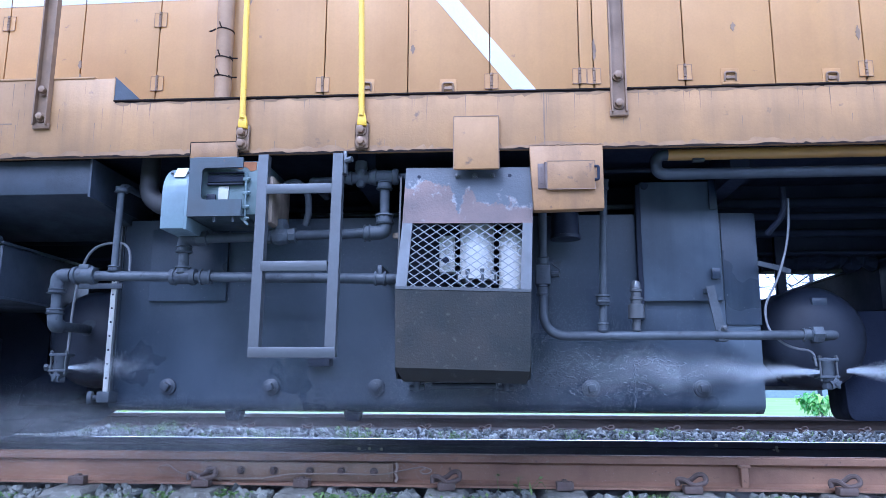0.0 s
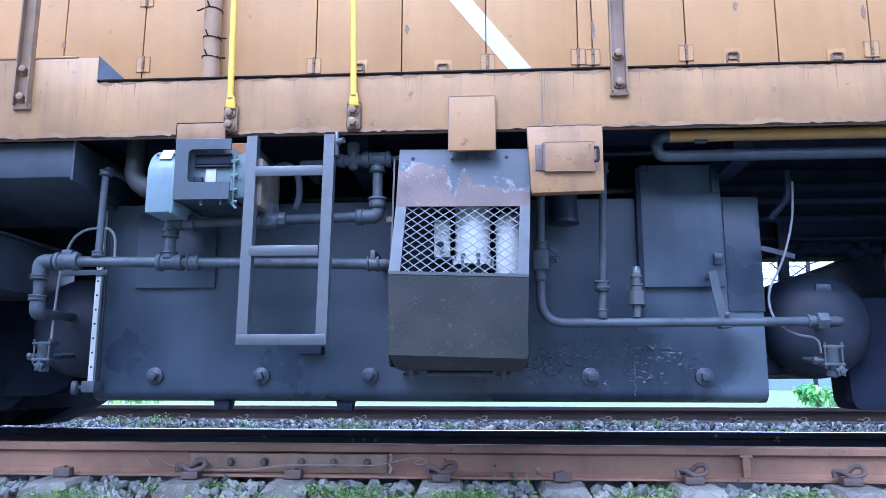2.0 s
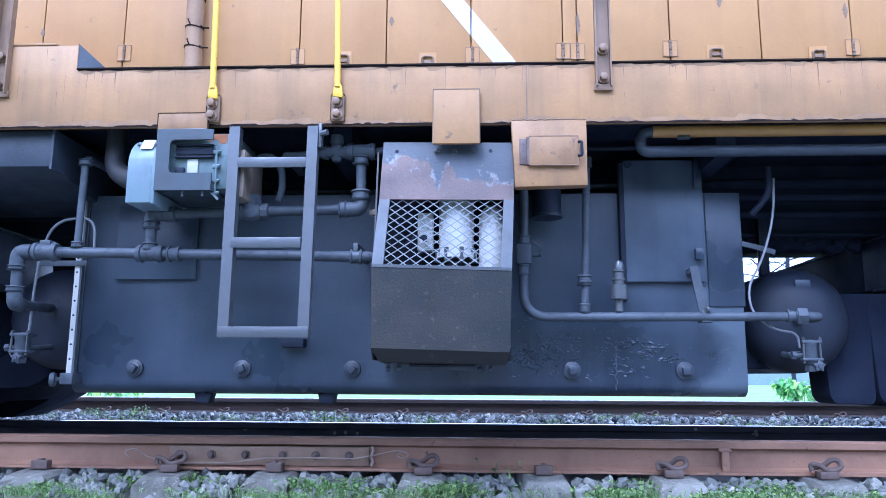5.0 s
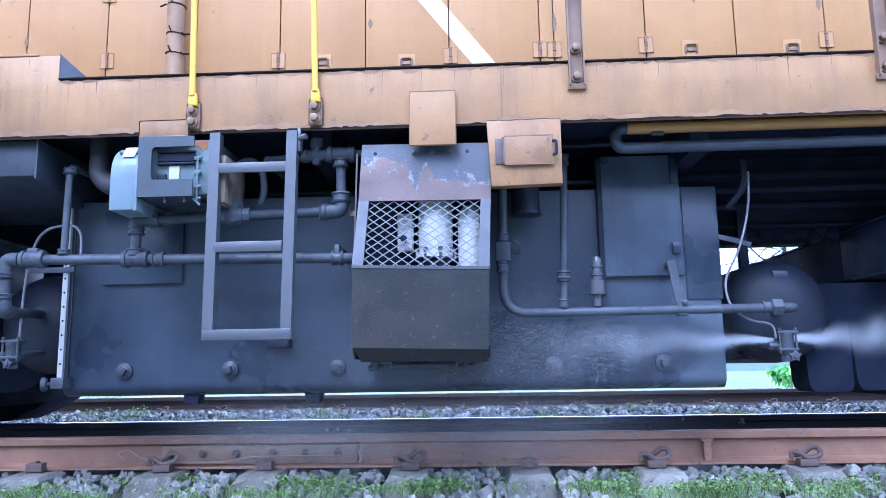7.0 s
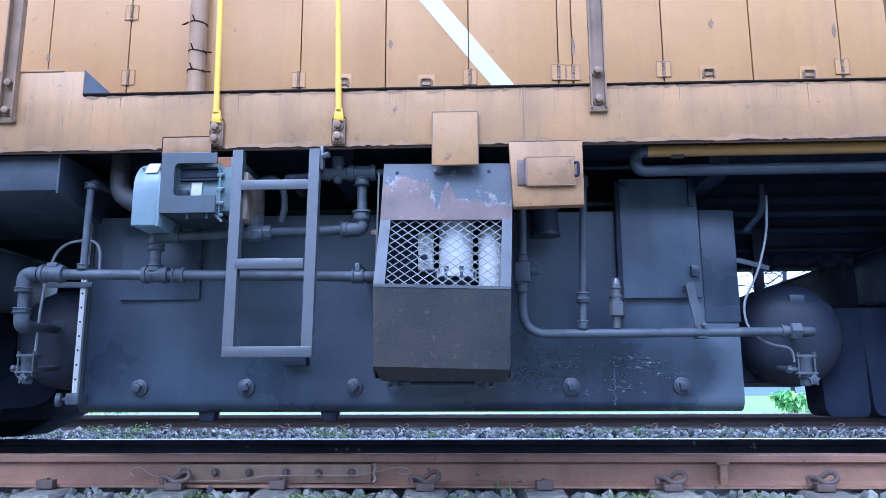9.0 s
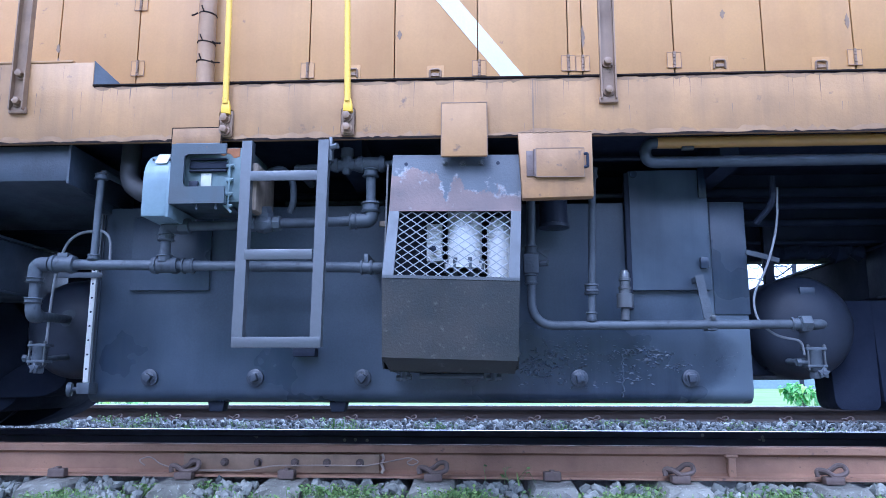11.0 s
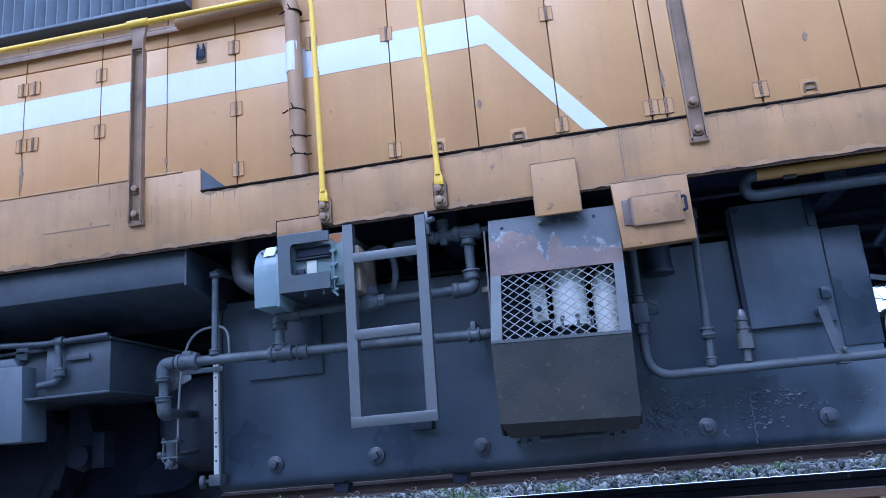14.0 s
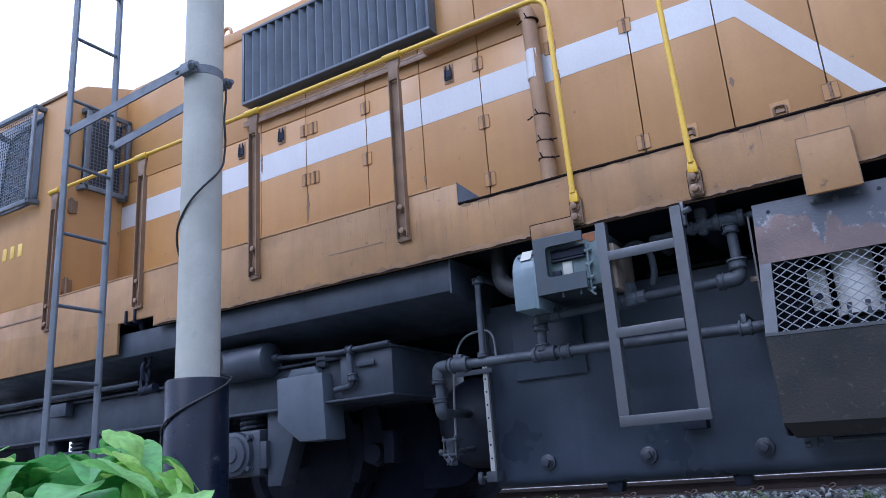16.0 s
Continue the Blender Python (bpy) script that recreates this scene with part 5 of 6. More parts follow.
    fitting(bm, (0.0, y, 0.974), (0.03, y, 0.974), 0.034)
    part("elbow", bm, PIPE, u)
    bm = B()
    fitting(bm, (0.088, y, 1.01), (0.087, y, 1.055), 0.038)
    part("union", bm, PIPE, u)
    bm = B()
    fitting(bm, (0.085, y, 1.165), (0.085, y, 1.2), 0.033)
    fitting(bm, (0.03, y, 1.222), (0.145, y, 1.222), 0.034)
    part("tee", bm, PIPE, u)
    bm = B()
    rod(bm, (-0.24, y + 0.04, 1.218), (0.2, y, 1.224), 0.017, 12)
    rod(bm, (-0.24, y + 0.04, 1.218), (-0.24, y + 0.3, 1.218), 0.02, 12)
    part("cross_pipe", bm, PIPE, u)
    bm = B()
    lathe(bm, [(-0.052, 0.013), (-0.045, 0.02), (-0.022, 0.023), (0.0, 0.03), (0.022, 0.024), (0.03, 0.029), (0.062, 0.026), (0.064, 0.0)], (-0.02, y + 0.005, 1.232), (0, 0, 1), 14)
    fitting(bm, (-0.08, y + 0.005, 1.22), (0.04, y + 0.005, 1.223), 0.028)
    part("relief_valve", bm, PIPE, u, "grey-green bell shaped relief valve")
    bm = B()
    bx(bm, 0.12, 0.19, 2.72, 2.74, 0.955, 0.98, 0.006)
    part("tag_bar", bm, WOOD, u, "bare brown tag bar")
    bm = B()
    rod(bm, (-0.4, 3.15, 1.16), (0.2, 3.15, 1.16), 0.012, 8)
    part("conduit", bm, PIPE, loco)
    bm = B()
    rod(bm, (0.9, 3.1, 1.17), (1.3, 3.1, 1.17), 0.012, 8)
    part("conduit", bm, PIPE, loco)
    bm = B()
    rod(bm, (0.98, 3.0, 1.32), (1.3, 3.0, 1.32), 0.012, 8)
    part("conduit", bm, FRAME, loco)
    bm = B()
    tube(bm, rounded([(-1.09, 2.82, 0.8), (-1.1, 2.83, 0.98), (-1.3, 2.85, 0.96), (-1.36, 2.87, 0.8), (-1.39, 2.9, 0.65), (-1.4, 2.91, 0.47)], 0.1, 8), 0.006, 8)
    part("small_tube", bm, WIRE, loco, "thin grey air tube looping to the drain valve")


left_pipes()


PZ0, PZ1 = 1.219, 1.304


def right_pipes():
    y = 2.85
    bm = B()
    tube(bm, rounded([(0.775, y, 1.3), (0.765, y, 0.542), (1.9, y, 0.546), (2.0, y + 0.02, 0.548), (2.01, 3.2, 0.55)], 0.11, 10), 0.0195, 14)
    p = part("air_pipe", bm, PIPE, loco, "grey air pipe bent along the tank to the reservoir")
    bm = B()
    rod(bm, (1.02, y, 0.55), (1.045, y, 1.23), 0.0165, 12)
    fitting(bm, (1.02, y, 0.56), (1.021, y, 0.6), 0.023)
    fitting(bm, (1.023, y, 0.675), (1.024, y, 0.72), 0.029)
    bx(bm, 0.998, 1.05, y - 0.03, y + 0.03, 0.685, 0.695, 0.002)
    fitting(bm, (1.042, y, 1.19), (1.043, y, 1.235), 0.025)
    part("riser_pipe", bm, PIPE, p)
    bm = B()
    lathe(bm, [(0, 0.018), (0.05, 0.018), (0.052, 0.036), (0.11, 0.036), (0.115, 0.024), (0.13, 0.024), (0.132, 0.028), (0.142, 0.028), (0.144, 0.021), (0.165, 0.021), (0.168, 0.026), (0.178, 0.026), (0.18, 0.021), (0.2, 0.021), (0.215, 0.012), (0.216, 0)], (1.163, y, 0.565), (0.02, 0, 1), 16)
    part("safety_valve", bm, STEEL, p, "pale grey safety valve standing on the pipe")
    bm = B()
    lathe(bm, [(0, 0.033), (0.003, 0.037), (0.042, 0.037), (0.045, 0.033)], (1.885, y, 0.5475), (1, 0.03, 0), 6)
    fitting(bm, (1.85, y, 0.547), (1.888, y, 0.5475), 0.026)
    part("union_nut", bm, PIPE, p, "hexagon union nut")
    bm = B()
    bx(bm, 0.735, 0.8, y - 0.03, y + 0.03, 0.765, 0.85, 0.006)
    fitting(bm, (0.767, y, 0.85), (0.768, y, 0.89), 0.028)
    fitting(bm, (0.766, y, 0.72), (0.766, y, 0.765), 0.026)
    rod(bm, (0.79, y, 0.81), (0.84, y - 0.02, 0.81), 0.014, 8)
    prism(bm, [(0.8, 0.86), (0.85, 0.87), (0.84, 0.83)], "y", y - 0.02, y - 0.01)
    part("cut_out_cock", bm, PIPE, p, "grey cut-out cock")
    bm = B()
    tube(bm, rounded([(9, 2.72, PZ1 + 0.018), (1.25, 2.72, PZ1), (1.25, 2.72, PZ0), (9, 2.72, PZ0 + 0.018)], 0.045, 10), 0.0245, 16)
    c = part("conduit_pipe", bm, BOGIE, loco, "large dark pipe doubled back under the sill")
    bm = B()
    rod(bm, (1.3, 2.719, PZ1 + 0.0002), (9, 2.719, PZ1 + 0.018), 0.0251, 16)
    part("painted_length", bm, ORANGESTAIN, c, "orange stained upper length of the pipe")
    bm = B()
    bx(bm, 1.4, 1.46, 2.7, 2.72, 1.345, 1.36, 0.002)
    part("pipe_bracket", bm, STEEL, c)
    bm = B()
    bx(bm, 1.4, 1.45, 2.7, 2.72, 1.268, 1.283, 0.002)
    part("pipe_bracket", bm, STEEL, c)
    bm = B()
    tube(bm, rounded([(1.835, 2.9, 1.2), (1.835, 2.9, 1.08), (1.77, 2.95, 1.0)], 0.05), 0.014, 8)
    part("drop_pipe", bm, FRAME, loco)
    bm = B()
    tube(bm, rounded([(1.855, 2.9, 1.15), (1.845, 2.9, 0.98), (1.79, 2.9, 0.8), (1.715, 2.9, 0.67), (1.73, 2.9, 0.56), (1.8, 2.88, 0.495), (1.9, 2.88, 0.48), (1.915, 2.9, 0.42)], 0.09, 8), 0.0052, 8)
    part("small_tube", bm, WIRE, loco, "thin pale air tube down to the drain valve")
    bm = B()
    prism(bm, [(1.715, 0.86), (1.72, 0.88), (1.8, 0.86), (1.86, 0.84), (1.855, 0.82), (1.79, 0.84)], "y", 2.94, 2.95)
    part("tube_bracket", bm, PIPE, loco, "flat bent bracket")


ORANGESTAIN = mat("orange_stained_pipe", (0.5, 0.28, 0.07), 0.38, dark=(0.2, 0.12, 0.06), patch=5, amount=0.4, bump=0.1)
right_pipes()


def air_dryer_box():
    y0, y1, y2 = 2.62, 2.585, 2.54
    x0t, x1t, x0b, x1b = 0.189, 0.723, 0.16, 0.703
    xm0, xm1 = 0.18, 0.715
    bm = B()
    def slab(q, t):
        vs = [bm.verts.new(p) for p in q] + [bm.verts.new((p[0], p[1] + t, p[2])) for p in q]
        for f in ((0, 1, 2, 3), (7, 6, 5, 4), (0, 4, 5, 1), (1, 5, 6, 2), (2, 6, 7, 3), (3, 7, 4, 0)):
            bm.faces.new([vs[i] for i in f])
        bmesh.ops.recalc_face_normals(bm, faces=bm.faces[:])
    slab([(xm0, y1, 0.99), (xm1, y1, 0.985), (x1t, y0, 1.231), (x0t, y0, 1.237)], 0.008)
    c = part("cover_top", bm, RUSTPLATE, loco, "rust and grey scuffed upper cover plate of the dryer box")
    for k, x in enumerate((0.245, 0.405, 0.48, 0.555, 0.625)):
        bm = B()
        if k in (0, 4):
            lathe(bm, [(0, 0.008), (0.001, 0.008)], (x, y0 - 0.006, 1.195), (0, -1, 0), 10)
            part("hole", bm, FRAME, c)
        else:
            hexnut(bm, (x, y0 - 0.004, 1.195), (0, -1, 0), 0.009, 0.016)
            part("bolt", bm, STEEL, c)
    bm = B()
    slab([(x0b, y2, 0.714), (0.205, y2, 0.713), (0.222, y1, 0.989), (xm0, y1, 0.99)], 0.012)
    slab([(0.66, y2, 0.7), (x1b, y2, 0.698), (xm1, y1, 0.985), (0.675, y1, 0.986)], 0.012)
    slab([(x0b, y2 - 0.003, 0.711), (x1b, y2 - 0.003, 0.695), (x1b, y2 - 0.003, 0.707), (x0b, y2 - 0.003, 0.723)], 0.012)
    part("mesh_frame", bm, STEEL, loco, "bare steel frame of the mesh window")
    # lower shroud, open at the back
    bm = B()
    slab([(0.165, y2, 0.4), (0.692, y2, 0.385), (x1b, y2, 0.698), (x0b, y2, 0.714)], 0.006)
    part("shroud", bm, PLATE, loco, "scuffed dark steel shroud front")
    bm = B()
    slab([(0.19, y2 + 0.05, 0.35), (0.68, y2 + 0.05, 0.338), (0.692, y2, 0.385), (0.165, y2, 0.4)], 0.006)
    part("shroud_lip", bm, PLATE, loco)
    bm = B()
    bx(bm, 0.19, 0.68, y2 + 0.058, TY, 0.345, 0.353)
    part("shroud_floor", bm, PLATE, loco)
    for x, x2 in ((0.163, 0.17), (0.69, 0.697)):
        bm = B()
        prism(bm, [(y2 + 0.008, 0.4), (y2 + 0.058, 0.356), (TY, 0.356), (TY, 1.2), (y0 + 0.01, 1.2), (y1 + 0.01, 0.97), (y2 + 0.01, 0.7)], "x", x, x2)
        part("shroud_side", bm, PLATE, loco)
    bm = B()
    for x in (0.24, 0.6):
        rod(bm, (x, 2.66, 0.35), (x, 2.66, 0.31), 0.016, 10)
        rod(bm, (x - 0.03, 2.66, 0.32), (x + 0.03, 2.66, 0.325), 0.011, 8)
    rod(bm, (0.3, 2.7, 0.33), (0.56, 2.7, 0.33), 0.012, 8)
    part("drain_cock", bm, PIPE, loco, "small drain cocks below the shroud")
    # expanded metal
    bm = B()
    nx, nz, w = 9, 8, 0.003
    def pt(u, v):
        xa, xb = 0.205 + 0.017 * v, 0.66 + 0.015 * v
        return Vector((xa + (xb - xa) * u, y2 + 0.012 + (y1 - y2) * v, (0.713 - 0.013 * u) + (0.276 + 0.01 * u) * v))
    for s in (1, -1):
        for k in range(-nz, nx + nz + 1):
            u0, v0, u1, v1 = k / nx, 0.0, (k + s * nz) / nx, 1.0
            ts = [0, 1]
            for e in (0, 1):
                if abs(u1 - u0) > 1e-9:
                    ts.append((e - u0) / (u1 - u0))
            ts = sorted(t for t in ts if -1e-6 <= t <= 1 + 1e-6 and -1e-6 <= u0 + (u1 - u0) * t <= 1 + 1e-6)
            if len(ts) >= 2 and ts[-1] - ts[0] > 0.02:
                a, b = (pt(u0 + (u1 - u0) * t, t) for t in (ts[0], ts[-1]))
                rod(bm, a, b, w * 0.72, 5)
    part("expanded_mesh", bm, MESHSTEEL, loco, "expanded metal mesh screen", smooth=False)
    # added dark sheet standing in for the unlit depth behind the mesh
    bm = B()
    bx(bm, 0.175, 0.685, 2.83, 2.838, 0.36, 1.19)
    part("mounting_plate", bm, FRAME, loco, "added dark backing sheet behind the filters")
    # filters behind the mesh
    for x, r, za, zb, name, lab in ((0.484, 0.071, 0.785, 1.1, "filter_bowl", "dull white filter canister with a flanged base"), (0.632, 0.054, 0.62, 0.975, "filter_bowl", "dull white filter canister with rust marks")):
        bm = B()
        lathe(bm, [(za - 0.02, r * 1.2), (za, r * 1.2), (za + 0.002, r), (zb - 0.04, r), (zb, r * 0.7), (zb + 0.02, 0)], (x, 2.71, 0), (0, 0, 1), 26)
        f = part(name, bm, DULLWHITE, loco, lab)
        if r > 0.06:
            for k in range(8):
                a = k * math.pi / 4 + 0.3
                bm = B()
                rod(bm, (x + r * 1.12 * math.cos(a), 2.71 + r * 1.12 * math.sin(a), za - 0.035), (x + r * 1.12 * math.cos(a), 2.71 + r * 1.12 * math.sin(a), za + 0.02), 0.009, 6)
                part("bolt", bm, PIPE, f)
            bm = B()
            lathe(bm, [(0, 0.02), (0.05, 0.055), (0.08, 0.06)], (x, 2.73, 0.675), (0, 0, 1), 16)
            part("drain_cup", bm, PIPE, f)
    bm = B()
    bx(bm, 0.325, 0.39, 2.7, 2.74, 0.8, 0.96, 0.006)
    v = part("control_block", bm, DULLWHITE, loco, "dull white valve block behind the mesh")
    bm = B()
    rod(bm, (0.355, 2.68, 0.845), (0.355, 2.655, 0.845), 0.014, 12)
    tube(bm, [(0.355, 2.66, 0.845), (0.32, 2.64, 0.85), (0.27, 2.66, 0.81)], 0.006, 6)
    part("plug", bm, FRAME, v)
    bm = B()
    bx(bm, 0.394, 0.581, 2.552, 2.57, 1.208, 1.436, 0.004)
    part("hanger_strap", bm, SILL, loco, "orange flat hanger strap on the sill")
    def outline(x0, x1, z0, z1, y, parent, floor):
        """Dirty weld line round a plate."""
        bm = B()
        w = 0.0018
        for q in ((x0, x1, z0 - w, z0 + w), (x0, x1, z1 - w, z1 + w), (x0 - w, x0 + w, z0, z1), (x1 - w, x1 + w, z0, z1)):
            if floor or q[3] > z0 + 0.01:
                bx(bm, q[0], q[1], y - 0.0008, y + 0.003, q[2], q[3])
        part("weld_line", bm, STANCHION if floor < 2 else GRIME, parent, smooth=False)
    outline(0.394, 0.581, 1.208, 1.436, 2.552, loco, 0)
    outline(0.776, 0.968, 1.114, 1.232, 2.5405, loco, 1)
    outline(-0.73, -0.522, 1.272, 1.348, 2.5562, loco, 2)
    # orange junction box
    bm = B()
    prism(bm, [(0.706, 1.304), (1.004, 1.305), (1.003, 1.036), (0.72, 1.03)], "y", 2.556, 2.61, 0.003)
    j = part("junction_box", bm, BOXPAINT, loco, "orange junction box with welded top edge")
    bm = B()
    bx(bm, 0.776, 0.968, 2.54, 2.556, 1.114, 1.232, 0.004)
    d = part("box_door", bm, BOXPAINT, j, "small orange hinged door")
    bm = B()
    bx(bm, 0.738, 0.776, 2.55, 2.556, 1.12, 1.225, 0.001)
    rod(bm, (0.772, 2.546, 1.118), (0.772, 2.546, 1.228), 0.007, 8)
    for z in (1.145, 1.175, 1.205):
        lathe(bm, [(0, 0.004), (0.002, 0.004)], (0.752, 2.55, z), (0, -1, 0), 6)
    part("hinge", bm, CLIPMAT, d, "dark rusty hinge")
    bm = B()
    tube(bm, rounded([(0.966, 2.535, 1.205), (0.98, 2.53, 1.205), (0.98, 2.53, 1.15), (0.966, 2.535, 1.15)], 0.01), 0.006, 8)
    part("handle", bm, FRAME, d, "dark bent handle")
    bm = B()
    rw = random.Random(50)
    tube(bm, [(0.708 + k * 0.0098, 2.556, 1.305 + rw.uniform(-0.0025, 0.0025)) for k in range(31)], 0.0022, 6)
    part("weld_bead", bm, STANCHION, j, "rough weld bead")


air_dryer_box()


def bogie(mirror):
    """One three-axle bogie; mirror swaps it end for end about the tank's middle."""
    def X(x):
        return 0.76 - x if mirror else x
    def bb(bm, a, b, *r):
        bx(bm, min(X(a), X(b)), max(X(a), X(b)), *r)
    bm = B()
    bb(bm, -6.6, -1.8, 2.82, 2.98, 0.72, 0.94, 0.008)
    bb(bm, -6.6, -1.8, 2.79, 3.0, 0.94, 0.955, 0.003)
    bb(bm, -6.6, -2.0, 2.79, 3.0, 0.705, 0.72, 0.003)
    e, f = (-1.745, 0.2) if mirror else (-1.66, 0.0)       # end and set-back of the end box
    bb(bm, -2.0, e, 2.76 + f, 3.5, 0.72, 0.955, 0.006)
    bb(bm, -2.4, e + 0.01, 2.745 + f, 3.4, 0.708, 0.7195, 0.002)
    bb(bm, -2.06, e + 0.01, 2.745 + f, 3.5, 0.9555, 0.968, 0.002)
    # the mirrored bogie takes the shade-darkened UNDER instead of BOGIE
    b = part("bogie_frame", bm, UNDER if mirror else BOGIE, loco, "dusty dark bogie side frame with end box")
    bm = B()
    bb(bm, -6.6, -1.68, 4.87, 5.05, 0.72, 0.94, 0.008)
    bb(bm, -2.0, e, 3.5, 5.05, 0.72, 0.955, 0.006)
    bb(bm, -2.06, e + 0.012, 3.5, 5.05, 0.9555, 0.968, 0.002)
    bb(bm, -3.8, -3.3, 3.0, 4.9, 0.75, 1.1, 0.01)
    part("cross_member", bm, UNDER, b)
    bm = B()
    y = 2.73
    pr = [(-2.43, 0.875), (-2.105, 0.875), (-2.085, 0.52), (-2.27, 0.52), (-2.43, 0.64)]
    pr = [(X(u), v) for u, v in pr]
    prism(bm, pr, "y", y, y + 0.17, 0.008)
    s = part("sand_box", bm, BLUEGREY, b, "blue-grey tapered sand box")
    bm = B()
    prism(bm, [(X(u), v) for u, v in ((-2.38, 0.875), (-2.15, 0.875), (-2.18, 0.92), (-2.35, 0.92))], "y", y + 0.03, y + 0.15, 0.004)
    bb(bm, -2.2, -2.13, y + 0.06, y + 0.16, 0.91, 0.99, 0.01)
    part("lid", bm, BLUEGREY, s)
    bm = B()
    lathe(bm, [(-0.02, 0.0), (-0.015, 0.07), (0.0, 0.095), (0.02, 0.1), (0.42, 0.1), (0.44, 0.085), (0.445, 0)], (X(-2.5), 2.76, 1.0), (-1 if not mirror else 1, 0, 0), 26)
    c = part("brake_cylinder", bm, BOGIE, b, "dark round brake cylinder")
    bm = B()
    rod(bm, (X(-2.5), 2.76, 1.0), (X(-2.44), 2.76, 1.0), 0.022, 12)
    part("gland", bm, BOGIE, c)
    bm = B()
    tube(bm, rounded([(X(-2.46), 2.76, 1.0), (X(-2.3), 2.74, 0.985), (X(-2.0), 2.73, 0.965), (X(-1.66), 2.74, 0.975)], 0.05), 0.014, 10)
    tube(bm, rounded([(X(-1.92), 2.735, 0.97), (X(-1.9), 2.73, 0.78), (X(-2.02), 2.74, 0.77)], 0.03), 0.017, 10)
    fitting(bm, (X(-1.895), 2.73, 0.8), (X(-1.9), 2.73, 0.84), 0.026)
    fitting(bm, (X(-1.935), 2.735, 0.968), (X(-1.89), 2.735, 0.968), 0.024)
    bb(bm, -1.88, -1.76, 2.74, 2.75, 0.875, 0.9, 0.002)
    part("brake_pipe", bm, BOGIE, b)
    for ax in (-2.8, -4.45, -6.1):
        bm = B()
        for yy, d in ((3.34, 1), (2 * CL - 3.34, -1)):
            lathe(bm, [(0, 0.0), (0.005, 0.1), (0.02, 0.12), (0.03, 0.36), (0.005, 0.39), (0.005, 0.455), (0.1, 0.46), (0.1, 0.485), (0.135, 0.485), (0.14, 0.1), (0.14, 0)], (X(ax), yy, 0.457), (0, d, 0), 48)
        rod(bm, (X(ax), 2.9, 0.457), (X(ax), 5.0, 0.457), 0.07, 16)
        w = part("wheelset", bm, FRAME, loco, "dark steel wheelset on the rails")
        bm = B()
        bb(bm, ax - 0.17, ax + 0.17, 2.8, 3.02, 0.36, 0.62, 0.02)
        lathe(bm, [(0, 0.125), (0.03, 0.12), (0.035, 0.1), (0.05, 0.095), (0.055, 0.05), (0.065, 0.045), (0.066, 0)], (X(ax), 2.8, 0.49), (0, -1, 0), 26)
        a = part("axle_box", bm, BOGIE, w, "dusty axle box with round cover")
        for k in range(4):
            an = k * math.pi / 2 + math.pi / 4
            bm = B()
            hexnut(bm, (X(ax) + 0.14 * math.cos(an), 2.8, 0.49 + 0.12 * math.sin(an)), (0, -1, 0), 0.016, 0.03)
            part("bolt", bm, BOGIE, a)
        for e in (-1, 1):
            bm = B()
            u = [(ax + e * 0.2, 0.72), (ax + e * 0.46, 0.72), (ax + e * 0.3, 0.3), (ax + e * 0.2, 0.3)]
            prism(bm, [(X(p), q) for p, q in u], "y", 2.83, 2.95, 0.006)
            bb(bm, ax + e * 0.17, ax + e * 0.22, 2.8, 2.9, 0.4, 0.55, 0.004)
            part("pedestal", bm, BOGIE, b)
        for yy in (2.84,):
            bm = B()
            tube(bm, [(X(ax) + 0.075 * math.cos(k * 0.7), yy + 0.09 + 0.075 * math.sin(k * 0.7), 0.62 + k * 0.0032) for k in range(40)], 0.014, 6)
            part("coil_spring", bm, BOGIE, b)
    # brake gear between wheel and tank
    bm = B()
    prism(bm, [(X(u), v) for u, v in ((-2.2, 0.7), (-2.1, 0.72), (-2.02, 0.44), (-2.1, 0.36), (-2.2, 0.4))], "y", 3.2, 3.25, 0.006)
    rod(bm, (X(-2.09), 3.14, 0.44), (X(-2.09), 3.3, 0.44), 0.055, 16)
    prism(bm, [(X(u), v) for u, v in ((-2.36, 0.62), (-2.3, 0.64), (-2.25, 0.5), (-2.32, 0.28), (-2.38, 0.3), (-2.32, 0.46))], "y", 3.3, 3.48, 0.006)
    bb(bm, -2.02, -1.95, 3.15, 3.25, 0.38, 0.56, 0.005)
    part("brake_hanger", bm, FRAME, b, "dusty brake hanger and shoe")
    bm = B()
    if mirror:
        for x0, x1, zb in ((2.2, 2.415, 0.175), (2.425, 2.72, 0.18)):
            bm = B()
            low = [(x0 + 0.045 - 0.04 * math.cos(k * math.pi / 8), zb + 0.06 - 0.06 * math.sin(k * math.pi / 8)) for k in range(5)]
            low += [(x1 - 0.03 + 0.03 * math.sin(k * math.pi / 8), zb + 0.04 - 0.04 * math.cos(k * math.pi / 8)) for k in range(5)]
            prism(bm, [(x0 - 0.02, 0.69)] + low + [(x1, 0.69)], "y", 3.3, 3.5, 0.004)
            part("guard", bm, UNDER, b, "dark rounded gear guard")
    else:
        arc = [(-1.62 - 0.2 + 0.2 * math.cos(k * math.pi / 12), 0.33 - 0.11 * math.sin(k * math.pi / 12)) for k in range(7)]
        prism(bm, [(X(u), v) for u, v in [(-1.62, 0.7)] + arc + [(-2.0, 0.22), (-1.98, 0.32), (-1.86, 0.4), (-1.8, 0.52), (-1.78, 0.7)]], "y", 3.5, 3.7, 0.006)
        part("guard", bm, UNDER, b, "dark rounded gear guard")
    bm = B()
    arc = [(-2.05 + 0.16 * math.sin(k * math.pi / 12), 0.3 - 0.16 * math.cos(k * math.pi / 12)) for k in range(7)]
